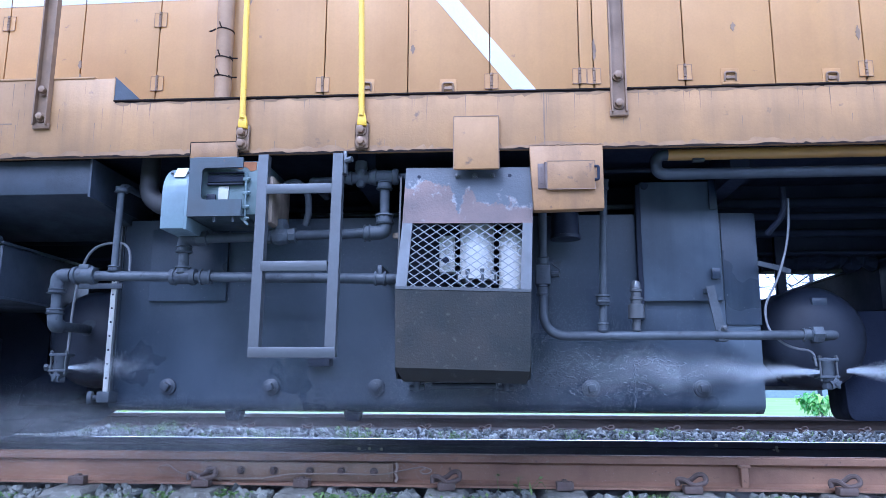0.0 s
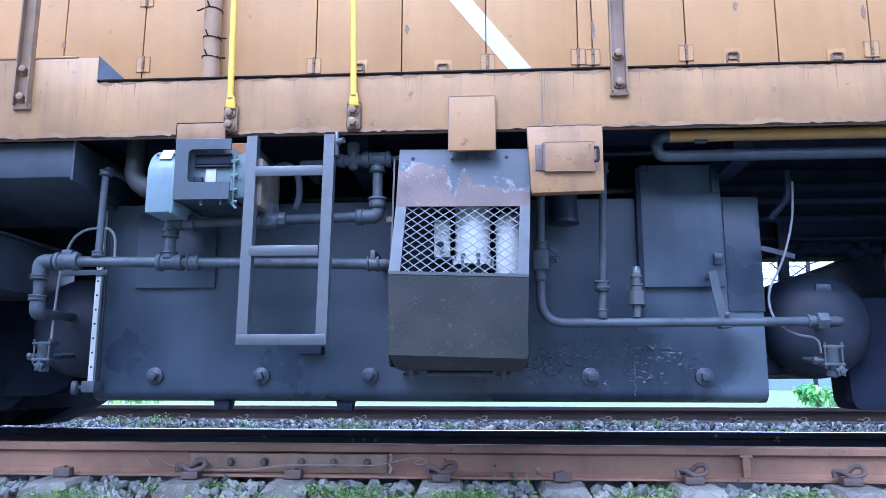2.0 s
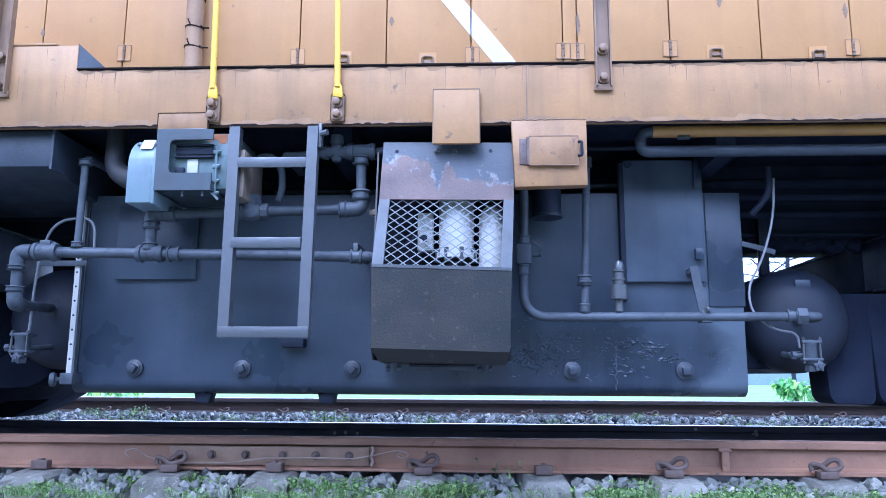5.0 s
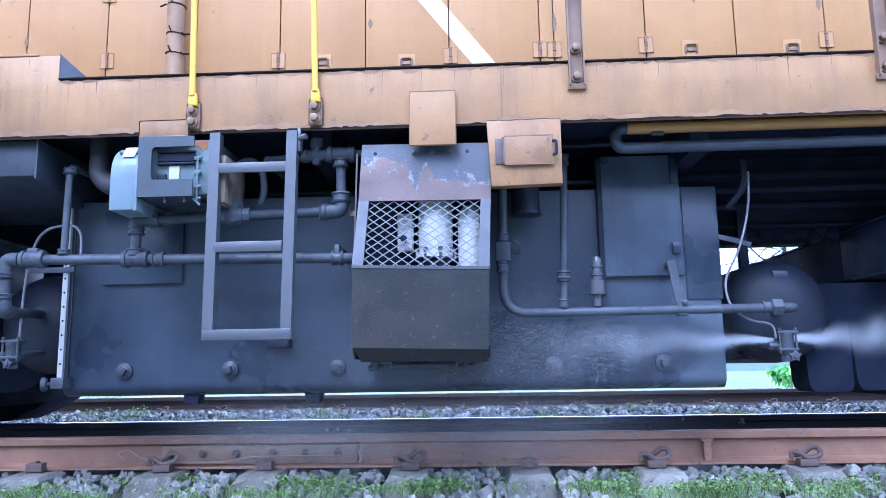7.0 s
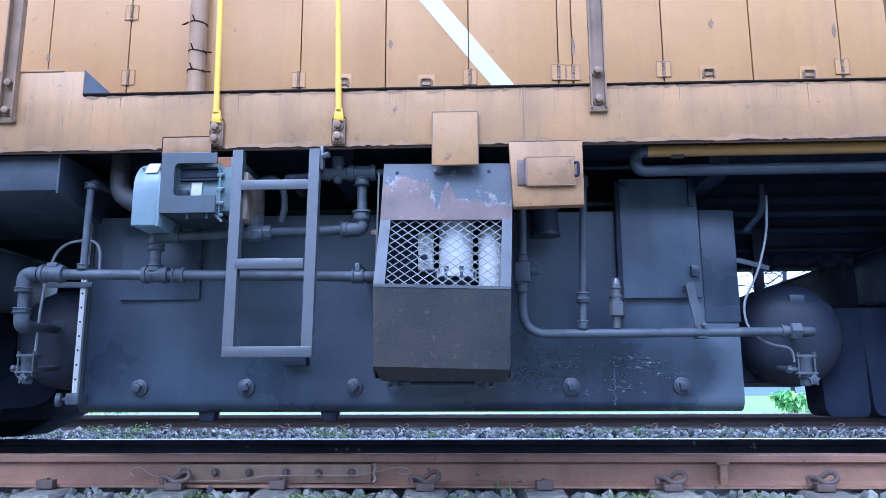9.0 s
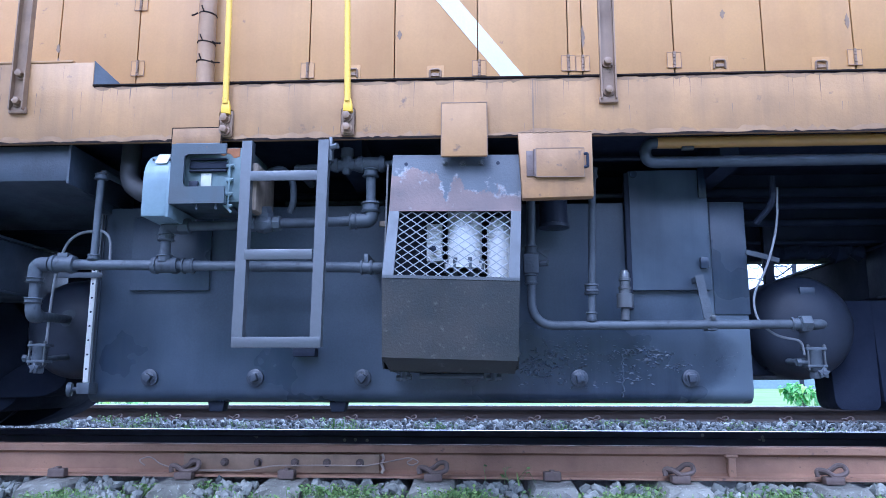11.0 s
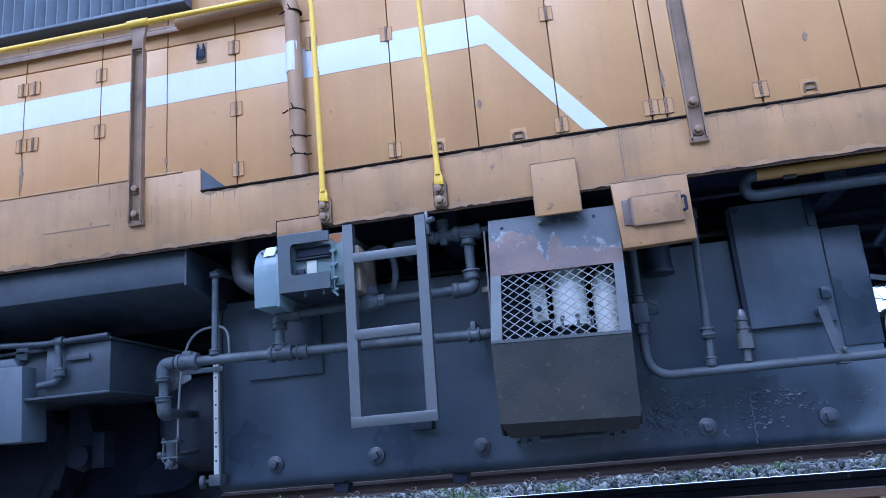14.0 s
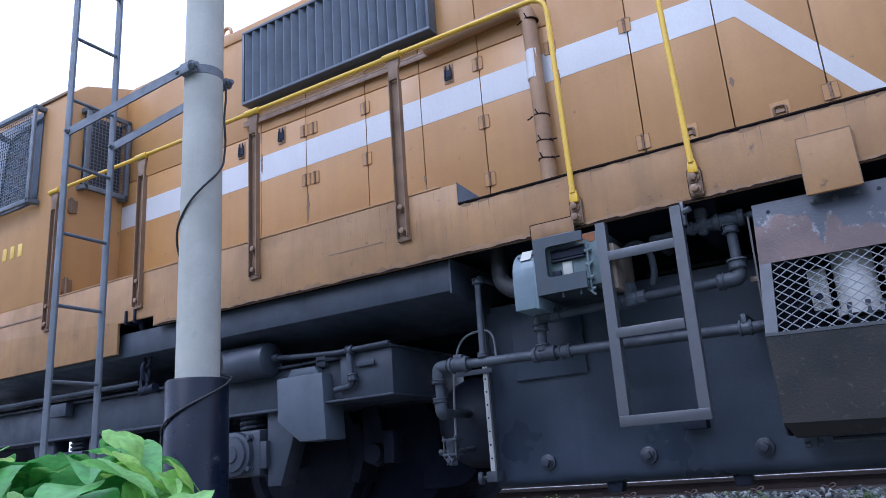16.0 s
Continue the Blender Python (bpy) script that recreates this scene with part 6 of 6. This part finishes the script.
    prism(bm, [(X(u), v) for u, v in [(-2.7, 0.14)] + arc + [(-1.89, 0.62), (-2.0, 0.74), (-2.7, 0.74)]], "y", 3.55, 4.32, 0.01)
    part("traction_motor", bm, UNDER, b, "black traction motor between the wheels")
    # made-up black profile that fills the dark area by the far rail
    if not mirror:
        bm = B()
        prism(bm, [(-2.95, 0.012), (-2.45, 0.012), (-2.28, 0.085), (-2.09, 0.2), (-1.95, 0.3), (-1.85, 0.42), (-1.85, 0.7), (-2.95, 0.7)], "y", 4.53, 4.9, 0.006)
        part("far_guard", bm, UNDER, b, "added black shape by the far rail")
    # safety chain
    if not mirror:
        bm = B()
        tube(bm, rounded([(-3.5, 2.62, 1.42), (-3.5, 2.66, 1.3), (-3.47, 2.66, 1.18)], 0.03), 0.02, 8)
        for k, z in enumerate((1.13, 1.05, 0.98)):
            o = (-3.48 - 0.01 * k, 2.68, z)
            tube(bm, [(o[0] + (0.03 * math.cos(a) if k % 2 == 0 else 0.0), o[1] + (0.0 if k % 2 == 0 else 0.03 * math.cos(a)), o[2] + 0.055 * math.sin(a)) for a in [j * math.pi / 7 for j in range(15)]], 0.012, 8)
        rod(bm, (-3.55, 2.7, 0.93), (-3.42, 2.7, 0.94), 0.03, 10)
        bx(bm, -3.56, -3.545, 2.555, 2.64, 1.34, 1.43, 0.003)
        bx(bm, -3.475, -3.46, 2.555, 2.64, 1.34, 1.43, 0.003)
        part("safety_chain", bm, FRAME, loco, "dark safety chain hanging from the sill")
        bm = B()
        rod(bm, (-6, 2.72, 0.99), (-3.6, 2.72, 0.99), 0.016, 8)
        bx(bm, -4.6, -4.4, 2.74, 2.8, 0.86, 0.95, 0.004)
        part("sand_pipe", bm, BOGIE, b)


BLUEGREY = mat("dusty_blue_grey_paint", (0.1, 0.122, 0.152), 0.5, dark=(0.06, 0.072, 0.09), patch=4, amount=0.5, streak=0.3, bump=0.15)
bogie(False)
bogie(True)

# ---- mast, its ladder and plants ----
MX, MY = -1.795, 1.615


def mast():
    m = thing("signal_mast", (MX, MY, -0.27), "pale grey mast with black sleeve at its foot", "mast")
    bm = B()
    lathe(bm, [(-0.3, 0.086), (0.8, 0.085), (5.5, 0.074), (5.5, 0)], (MX, MY, 0), (0, 0, 1), 32)
    part("pole", bm, MAST, m, "pale round pole with chipped paint")
    bm = B()
    lathe(bm, [(-0.3, 0.121), (0.72, 0.121), (0.728, 0.116), (0.728, 0.087)], (MX, MY, 0), (0, 0, 1), 32)
    part("sleeve", bm, SLEEVE, m, "scuffed black sleeve")
    bm = B()
    lathe(bm, [(2.035, 0.0835), (2.075, 0.0835)], (MX, MY, 0), (0, 0, 1), 32)
    c = part("clamp", bm, LADDERGREY, m, "steel band clamp")
    for dy, e in ((-0.11, -1), (0.11, 1)):
        bm = B()
        bx(bm, MX - 0.03, MX + 0.03, MY + min(dy, dy * 0.7), MY + max(dy, dy * 0.7), 2.03, 2.08, 0.003)
        rod(bm, (MX - 0.06, MY + dy * 0.9, 2.055), (MX + 0.07, MY + dy * 0.9, 2.055), 0.011, 8)
        hexnut(bm, (MX + 0.035, MY + dy * 0.9, 2.055), (1, 0, 0), 0.018, 0.025)
        part("clamp_bolt", bm, LADDERGREY, c)
    bm = B()
    way = []
    for k in range(90):
        z = 2.03 - 1.28 * k / 89
        a = 0.8 if z > 1.66 else 0.8 - (1.66 - z) / 0.33 * 3.1 if z > 1.33 else -2.3 - (1.33 - z) / 0.58 * 3.2
        r = 0.091 + 0.003 * math.sin(k * 0.4)
        way.append((MX + r * math.cos(a), MY + r * math.sin(a), z))
    for k in range(30):
        z = 0.735 - 0.5 * k / 29
        a = -5.5 - min(1, (0.735 - z) / 0.2) * 3.1
        way.append((MX + 0.127 * math.cos(a), MY + 0.127 * math.sin(a), z))
    tube(bm, way, 0.0045, 8)
    part("cable", bm, RUBBER, m, "thin dark cable wound down the mast")


def mast_ladder():
    l = thing("mast_ladder", (LX, (LY0 + LY1) / 2, -0.27), "narrow grey steel ladder braced to the mast", "ladder")
    for y in (LY0, LY1):
        bm = B()
        bx(bm, LX - 0.012, LX + 0.03, y - 0.006, y + 0.006, -0.28, 5.2, 0.002)
        part("stile", bm, LADDERGREY, l)
    z = 0.125
    while z < 5.1:
        bm = B()
        rod(bm, (LX + 0.01, LY0, z), (LX + 0.01, LY1, z), 0.009, 10)
        part("rung", bm, LADDERGREY, l)
        z += 0.352
    for y, my in ((LY0, MY - 0.1), (LY1, MY + 0.1)):
        bm = B()
        d = Vector((MX, my, 0)) - Vector((LX, y, 0))
        pts = [Vector((LX, y, 2.055)), Vector((LX, y, 2.055)) + d * 0.8 + Vector((0, 0.0, 0)), Vector((MX - 0.02, my, 2.055))]
        for a, b in zip(pts, pts[1:]):
            n = Vector((-(b - a).y, (b - a).x, 0)).normalized() * 0.004
            vs = [bm.verts.new(p + s * n + Vector((0, 0, h))) for p in (a, b) for s in (-1, 1) for h in (-0.022, 0.022)]
            for q in ((0, 1, 3, 2), (4, 6, 7, 5), (0, 4, 5, 1), (2, 3, 7, 6), (0, 2, 6, 4), (1, 5, 7, 3)):
                bm.faces.new([vs[i] for i in q])
        bmesh.ops.recalc_face_normals(bm, faces=bm.faces[:])
        part("brace", bm, LADDERGREY, l, "flat bar brace to the mast clamp")
        bm = B()
        hexnut(bm, (LX + 0.02, y - 0.006, 2.055), (0, -1, 0), 0.01, 0.02)
        part("bolt", bm, LADDERGREY, l)


LX, LY0, LY1 = -2.72, 1.57, 1.815
mast()
mast_ladder()


def leaf(bm, base, way, up, length, width, droop, seed):
    """One broad leaf: heart-shaped, folded along its midrib, wavy at the rim and arched to a drooping tip."""
    rnd = random.Random(seed)
    way, up = way.normalized(), up.normalized()
    side = way.cross(up).normalized()
    up = side.cross(way).normalized()
    n = 10
    curl, ph, fold = rnd.uniform(-0.25, 0.4), rnd.uniform(0, 6), rnd.uniform(0.15, 0.4)
    rows = []
    for k in range(n + 1):
        f = k / n
        w = width * 0.5 * (max(0.0, math.sin(math.pi * min(1, 0.1 + 0.9 * f) ** 0.62)) ** 0.75) * (1 - 0.25 * f * f)
        c = base + way * length * (f - 0.12 * droop * f ** 3) - up * droop * length * f ** 2.2
        if k == n:
            w = 0.0
        row = []
        for q in (-1, -0.55, 0, 0.55, 1):
            wave = 0.035 * length * math.sin(ph + 9 * f + q * 2) * abs(q)
            lift = up * (abs(q) * w * fold - q * q * w * curl + wave + 0.006 * length * (abs(q) == 0.55))
            row.append(bm.verts.new(c + side * w * q + lift) if w else None)
        if not w:
            row = [bm.verts.new(c)]
        rows.append(row)
    for a, b in zip(rows, rows[1:]):
        for q in range(4):
            bm.faces.new((a[q], a[q + 1], b[q + 1], b[q]) if len(b) > 1 else (a[q], a[q + 1], b[0]))


def leafy_plant(at, top, spread, n_stems, per, size, seed, label):
    rnd = random.Random(seed)
    p = thing("leafy_plant", at, label, "plant")
    bs = B()
    k = 0
    for s in range(n_stems):
        a = rnd.uniform(0, 6.283)
        r = spread * rnd.uniform(0.1, 1) ** 0.6
        tip = Vector((at[0] + r * math.cos(a), at[1] + r * math.sin(a), top - (r / spread) ** 2 * 0.14 + rnd.uniform(-0.05, 0.02)))
        root = Vector(at) + Vector((0.3 * r * math.cos(a), 0.3 * r * math.sin(a), 0))
        way = rounded([root, root.lerp(tip, 0.5) + Vector((0, 0, 0.06)), tip], 0.15)
        tube(bs, way[:-1], size * 0.03, 6)
        for j in range(per):
            f = 1 - 0.55 * (j / per) * rnd.uniform(0.7, 1)
            c = root.lerp(tip, f)
            b = a + rnd.gauss(0, 0.9)
            d = Vector((math.cos(b), math.sin(b), rnd.uniform(-0.8, 0.2)))
            bl = B()
            ln = size * rnd.uniform(0.6, 1.2)
            leaf(bl, c, d, Vector((0, 0, 1)) + d * 0.1, ln, ln * rnd.uniform(0.58, 0.74), rnd.uniform(0.25, 0.75), seed * 1000 + k)
            part("leaf", bl, LEAF, p)
            k += 1
    part("stem", bs, STEM, p)


leafy_plant((-1.02, 0.47, -0.27), 0.46, 0.5, 50, 11, 0.165, 11, "bushy green plant with broad toothed leaves beside the mast")
leafy_plant((4.78, 9.7, -0.16), 0.3, 0.42, 30, 10, 0.1, 12, "bright green bush beyond the tracks")
leafy_plant((-5.2, 10.5, -0.2), 0.28, 0.9, 20, 8, 0.14, 13, "low green bush beyond the tracks")


def weeds(name, spots, label, seed, broad=1.0):
    """Tufts of short blades and small round leaves, joined."""
    rnd = random.Random(seed)
    bm = B()
    for x, y, z, h, n in spots:
        for _ in range(n):
            a = rnd.uniform(0, 6.283)
            lean = rnd.uniform(0.1, 0.9)
            d = Vector((math.cos(a) * lean, math.sin(a) * lean, 1)).normalized()
            o = Vector((x + rnd.gauss(0, 0.035 + h * 0.4), y + rnd.gauss(0, 0.03), z))
            ln, w = h * rnd.uniform(0.4, 1.1), h * rnd.uniform(0.06, 0.12)
            s = d.cross(Vector((0, 0, 1))).normalized() * w
            if rnd.random() < 0.12:
                vs = [bm.verts.new(o - s * 0.5), bm.verts.new(o + s * 0.5), bm.verts.new(o + d * ln * 0.6 + s * 0.6), bm.verts.new(o + d * ln), bm.verts.new(o + d * ln * 0.6 - s * 0.6)]
                bm.faces.new(vs)
            else:
                c = o + d * ln
                u = Vector((rnd.uniform(-1, 1), rnd.uniform(-1, 1), rnd.uniform(-0.2, 0.6))).normalized() * w * 2.4 * broad
                v = u.cross(Vector((rnd.uniform(-1, 1), rnd.uniform(-1, 1), 1))).normalized() * w * 1.1 * broad
                bm.faces.new([bm.verts.new(c), bm.verts.new(c + u * 0.5 + v), bm.verts.new(c + u * 1.1), bm.verts.new(c + u * 0.5 - v)])
                st = Vector((0.0012, 0, 0))
                bm.faces.new([bm.verts.new(o - st), bm.verts.new(o + st), bm.verts.new(c + st), bm.verts.new(c - st)])
    ob = part(name, bm, WEED, smooth=False)
    tagged(ob, label, "weeds", kind="stuff")


rnd = random.Random(77)
near_spots = [(x + rnd.uniform(-0.12, 0.12), rnd.uniform(2.9, 3.26), -0.228, rnd.uniform(0.035, 0.07), rnd.randint(90, 170))
              for x in (-2.3, -1.75, -1.25, -1.12, -0.62, -0.12, -0.02, 0.05, 0.52, 0.6, 1.15, 1.2, 1.72, 1.82, 1.9, 2.4, 2.5, 3.0) for _ in (0, 1)]
near_spots += [(rnd.uniform(-3.5, 3.5), rnd.uniform(2.85, 3.25), -0.23, rnd.uniform(0.025, 0.055), 48) for _ in range(95)]
near_spots += [(0.72, 3.28, -0.17, 0.1, 9)]
weeds("weeds", near_spots, "small green weeds in the ballast by the near rail", 5, 1.25)
far_spots = [(-3.0, 6.7, -0.12, 0.09, 40), (-2.55, 6.6, -0.12, 0.11, 40), (-0.75, 6.2, -0.13, 0.13, 26), (2.0, 6.5, -0.12, 0.1, 26), (1.7, 6.7, -0.11, 0.05, 80)]
far_spots += [(rnd.uniform(-4.5, 5), rnd.uniform(5.2, 7.05), -0.13, rnd.uniform(0.04, 0.1), 24) for _ in range(60)]
weeds("weeds", far_spots, "small green weeds in the ballast between the tracks", 6, 1.1)


def far_woods():
    rnd = random.Random(9)
    vs, fs = [], []
    for _ in range(5200):
        x = rnd.uniform(-150, 150)
        base = 1.2 + 1.6 * abs(noise.noise(Vector((x * 0.06, 0, 3))))
        o = Vector((x, 95 + rnd.uniform(-4, 6), rnd.uniform(0, 1) ** 0.8 * base - 0.3))
        r = rnd.uniform(0.25, 0.7)
        k = len(vs)
        vs += [o + Vector((rnd.uniform(-1, 1), rnd.uniform(-1, 1), rnd.uniform(-1, 1))) * r for _ in range(4)]
        fs += [(k, k + 1, k + 2), (k, k + 2, k + 3), (k + 1, k + 3, k + 2)]
    me = bpy.data.meshes.new("far_hedge")
    me.from_pydata(vs, [], fs)
    me.materials.append(FARTREE)
    tagged(new("far_hedge", me), "hazy green hedge line far across the meadow", "hedge", kind="stuff")


far_woods()


def far_shed():
    t = thing("far_shed", (21, 57, -0.28), "low pale blue shed far across the meadow", "building")
    bm = B()
    bx(bm, 15, 25, 55, 60, -0.4, 1.7)
    part("wall", bm, BLUE, t)
    bm = B()
    prism(bm, [(54.6, 1.7), (57.5, 2.5), (60.4, 1.7)], "x", 14.6, 25.4)
    part("roof", bm, DULLWHITE, t)


far_shed()


def far_twigs():
    t = thing("bare_tree", (7.7, 17, -0.28), "thin dark sparsely leaved branches beyond the tracks", "tree")
    bm = B()
    tube(bm, rounded([(7.7, 17, -0.28), (7.6, 17, 1.4), (7.8, 17, 4.2)], 0.4), 0.05, 8)
    part("trunk", bm, FRAME, t)
    rnd = random.Random(21)
    bm, bl = B(), B()
    for k in range(46):
        z = rnd.uniform(1.6, 3.6)
        a = rnd.choice((-1, 1)) * rnd.uniform(0.6, 2.0)
        y = 17 + rnd.uniform(-0.5, 0.5)
        way = rounded([(7.7, 17, z), (7.7 + a * 0.5, y, z + rnd.uniform(-0.3, 0.4)), (7.7 + a, y, z + rnd.uniform(-0.5, 0.7))], 0.2)
        tube(bm, way, rnd.uniform(0.006, 0.018), 5)
        for m in range(5):
            c = way[rnd.randrange(2, len(way))] + Vector((rnd.gauss(0, 0.12), rnd.gauss(0, 0.1), rnd.gauss(0, 0.07)))
            leaf(bl, c, Vector((rnd.uniform(-1, 1), rnd.uniform(-1, 1), -0.4)), Vector((0.1, 0, 1)), 0.05, 0.03, 0.3, k * 20 + m)
    part("branches", bm, FRAME, t)
    tagged(part("foliage", bl, FARTREE, t, "pale sparse leaves"), kind="stuff")


far_twigs()

# ---- spray from the drain valves ----
def flakes(name, centres, size, label, seed):
    """A cloud of fine drops: one tiny facet each, turned at random."""
    rng = np.random.default_rng(seed)
    n = len(centres)
    tri = rng.normal(size=(n, 3, 3))
    tri /= np.linalg.norm(tri, axis=2, keepdims=True)
    co = (centres[:, None, :] + tri * (size * rng.uniform(0.7, 1.3, (n, 1, 1)))).reshape(-1, 3)
    me = bpy.data.meshes.new(name)
    me.vertices.add(3 * n)
    me.vertices.foreach_set("co", co.astype(np.float32).ravel())
    me.loops.add(3 * n)
    me.loops.foreach_set("vertex_index", np.arange(3 * n, dtype=np.int32))
    me.polygons.add(n)
    me.polygons.foreach_set("loop_start", np.arange(0, 3 * n, 3, dtype=np.int32))
    me.update(calc_edges=True)
    me.materials.append(DROPLET)
    return tagged(new(name, me), label, "spray", kind="stuff")


def jet(length, spread, n, sign, seed):
    """Drops thrown along x in a widening, softly edged cone from the origin, thinning out at its end."""
    rng = np.random.default_rng(seed)
    f = np.minimum(rng.random(n) ** 1.55, 1 - 0.5 * rng.random(n))
    w = 0.005 + spread * f
    swirl = 0.18 * spread * f * np.sin(f * 23 + seed)
    return np.stack([sign * f * length, rng.normal(size=n) * w * 0.3, rng.normal(size=n) * w * 0.5 + swirl + 0.02 * f * f], axis=1)


def mist(wx, wy, wz, n, seed):
    """Billows: broad soft puffs of drops gathered in one drifting cloud."""
    rng = np.random.default_rng(seed)
    puffs = np.clip(rng.normal(size=(14, 3)), -1.4, 1.4) * (wx, wy, wz)
    pick = rng.integers(0, 14, n)
    return puffs[pick] + rng.normal(size=(n, 3)) * (0.24, 0.02, wz * 0.8 + 0.04)


jet_a = flakes("spray_jet", jet(1.15, 0.15, 680000, -1, 31), 0.00043, "white spray jet blown from the drain valve along the tank", 1)
jet_b = flakes("spray_jet", jet(0.7, 0.13, 420000, 1, 32), 0.00045, "white spray jet blown from the drain valve towards the wheels", 2)
jet_c = flakes("spray_jet", jet(0.42, 0.08, 90000, 1, 33), 0.00045, "short white spray jet from the smaller drain valve", 3)
mist_a = flakes("spray_mist", mist(0.6, 0.015, 0.13, 620000, 34), 0.00058, "thin drifting white mist in front of the tank", 4)
mist_b = flakes("spray_mist", mist(0.5, 0.02, 0.045, 300000, 35), 0.0009, "thin drifting white mist over the rails", 5)


def motions():
    """Spray comes out of the air system in short bursts and drifts off."""
    bursts = ((-0.3, 0.14), (2.94, 3.64), (6.68, 7.06))
    small = ((-0.3, 0.1), (2.86, 3.5), (6.6, 6.86))
    def run(ob, out, rest, on):
        rows = []
        last = -1.0
        for a, b in on:
            if a - 0.08 > 0:
                rows.append((a - 0.12, pose(*rest)))
                t0 = a
            else:
                t0 = 0.0
            t, k = t0, 0
            while t < b + 0.001:
                k += 1
                rows.append((round(t, 2), pose(out[0] + 0.012 * (-1) ** k, out[1], out[2] + 0.003 * (-1) ** k)))
                t += 0.1
            rows.append((round(b + 0.14, 2), pose(*rest)))
            rows.append((round(b + 0.4, 2), pose(*rest)))
        rows.append((16.0, pose(*rest)))
        if rows[0][0] > 0:
            rows.insert(0, (0.0, pose(*rest)))
        walk(ob, rows)
    run(jet_a, (1.925, 2.87, 0.395), (1.5, 3.7, 0.6), bursts)
    run(jet_b, (2.05, 2.9, 0.4), (0.4, 3.7, 0.6), bursts)
    run(jet_c, (-1.37, 2.9, 0.41), (-0.6, 3.7, 0.6), small)
    hid_a, hid_b = pose(0.2, 3.75, 0.65), pose(0.3, 3.75, 0.6)
    walk(mist_a, [(0.0, pose(0.4, 2.9, 0.36)), (0.25, pose(0.3, 2.9, 0.4)), (0.5, hid_a), (3.0, hid_a), (3.2, pose(0.0, 2.86, 0.4)), (3.6, pose(-0.35, 2.86, 0.5)), (4.0, pose(-0.55, 2.85, 0.6)),
                  (4.3, hid_a), (6.7, hid_a), (6.9, pose(0.75, 2.88, 0.36)), (7.15, pose(0.5, 2.88, 0.37)), (7.5, hid_a), (16.0, hid_a)])
    walk(mist_b, [(0.0, pose(-1.0, 3.0, 0.1)), (0.3, pose(-0.9, 3.0, 0.1)), (0.55, hid_b), (2.95, hid_b), (3.15, pose(-0.2, 3.05, 0.1)), (3.6, pose(-0.5, 3.0, 0.1)), (4.0, pose(-0.6, 2.95, 0.12)),
                  (4.3, hid_b), (6.75, hid_b), (6.95, pose(0.35, 3.15, 0.0)), (7.2, pose(0.15, 3.12, 0.03)), (7.6, hid_b), (16.0, hid_b)])


motions()
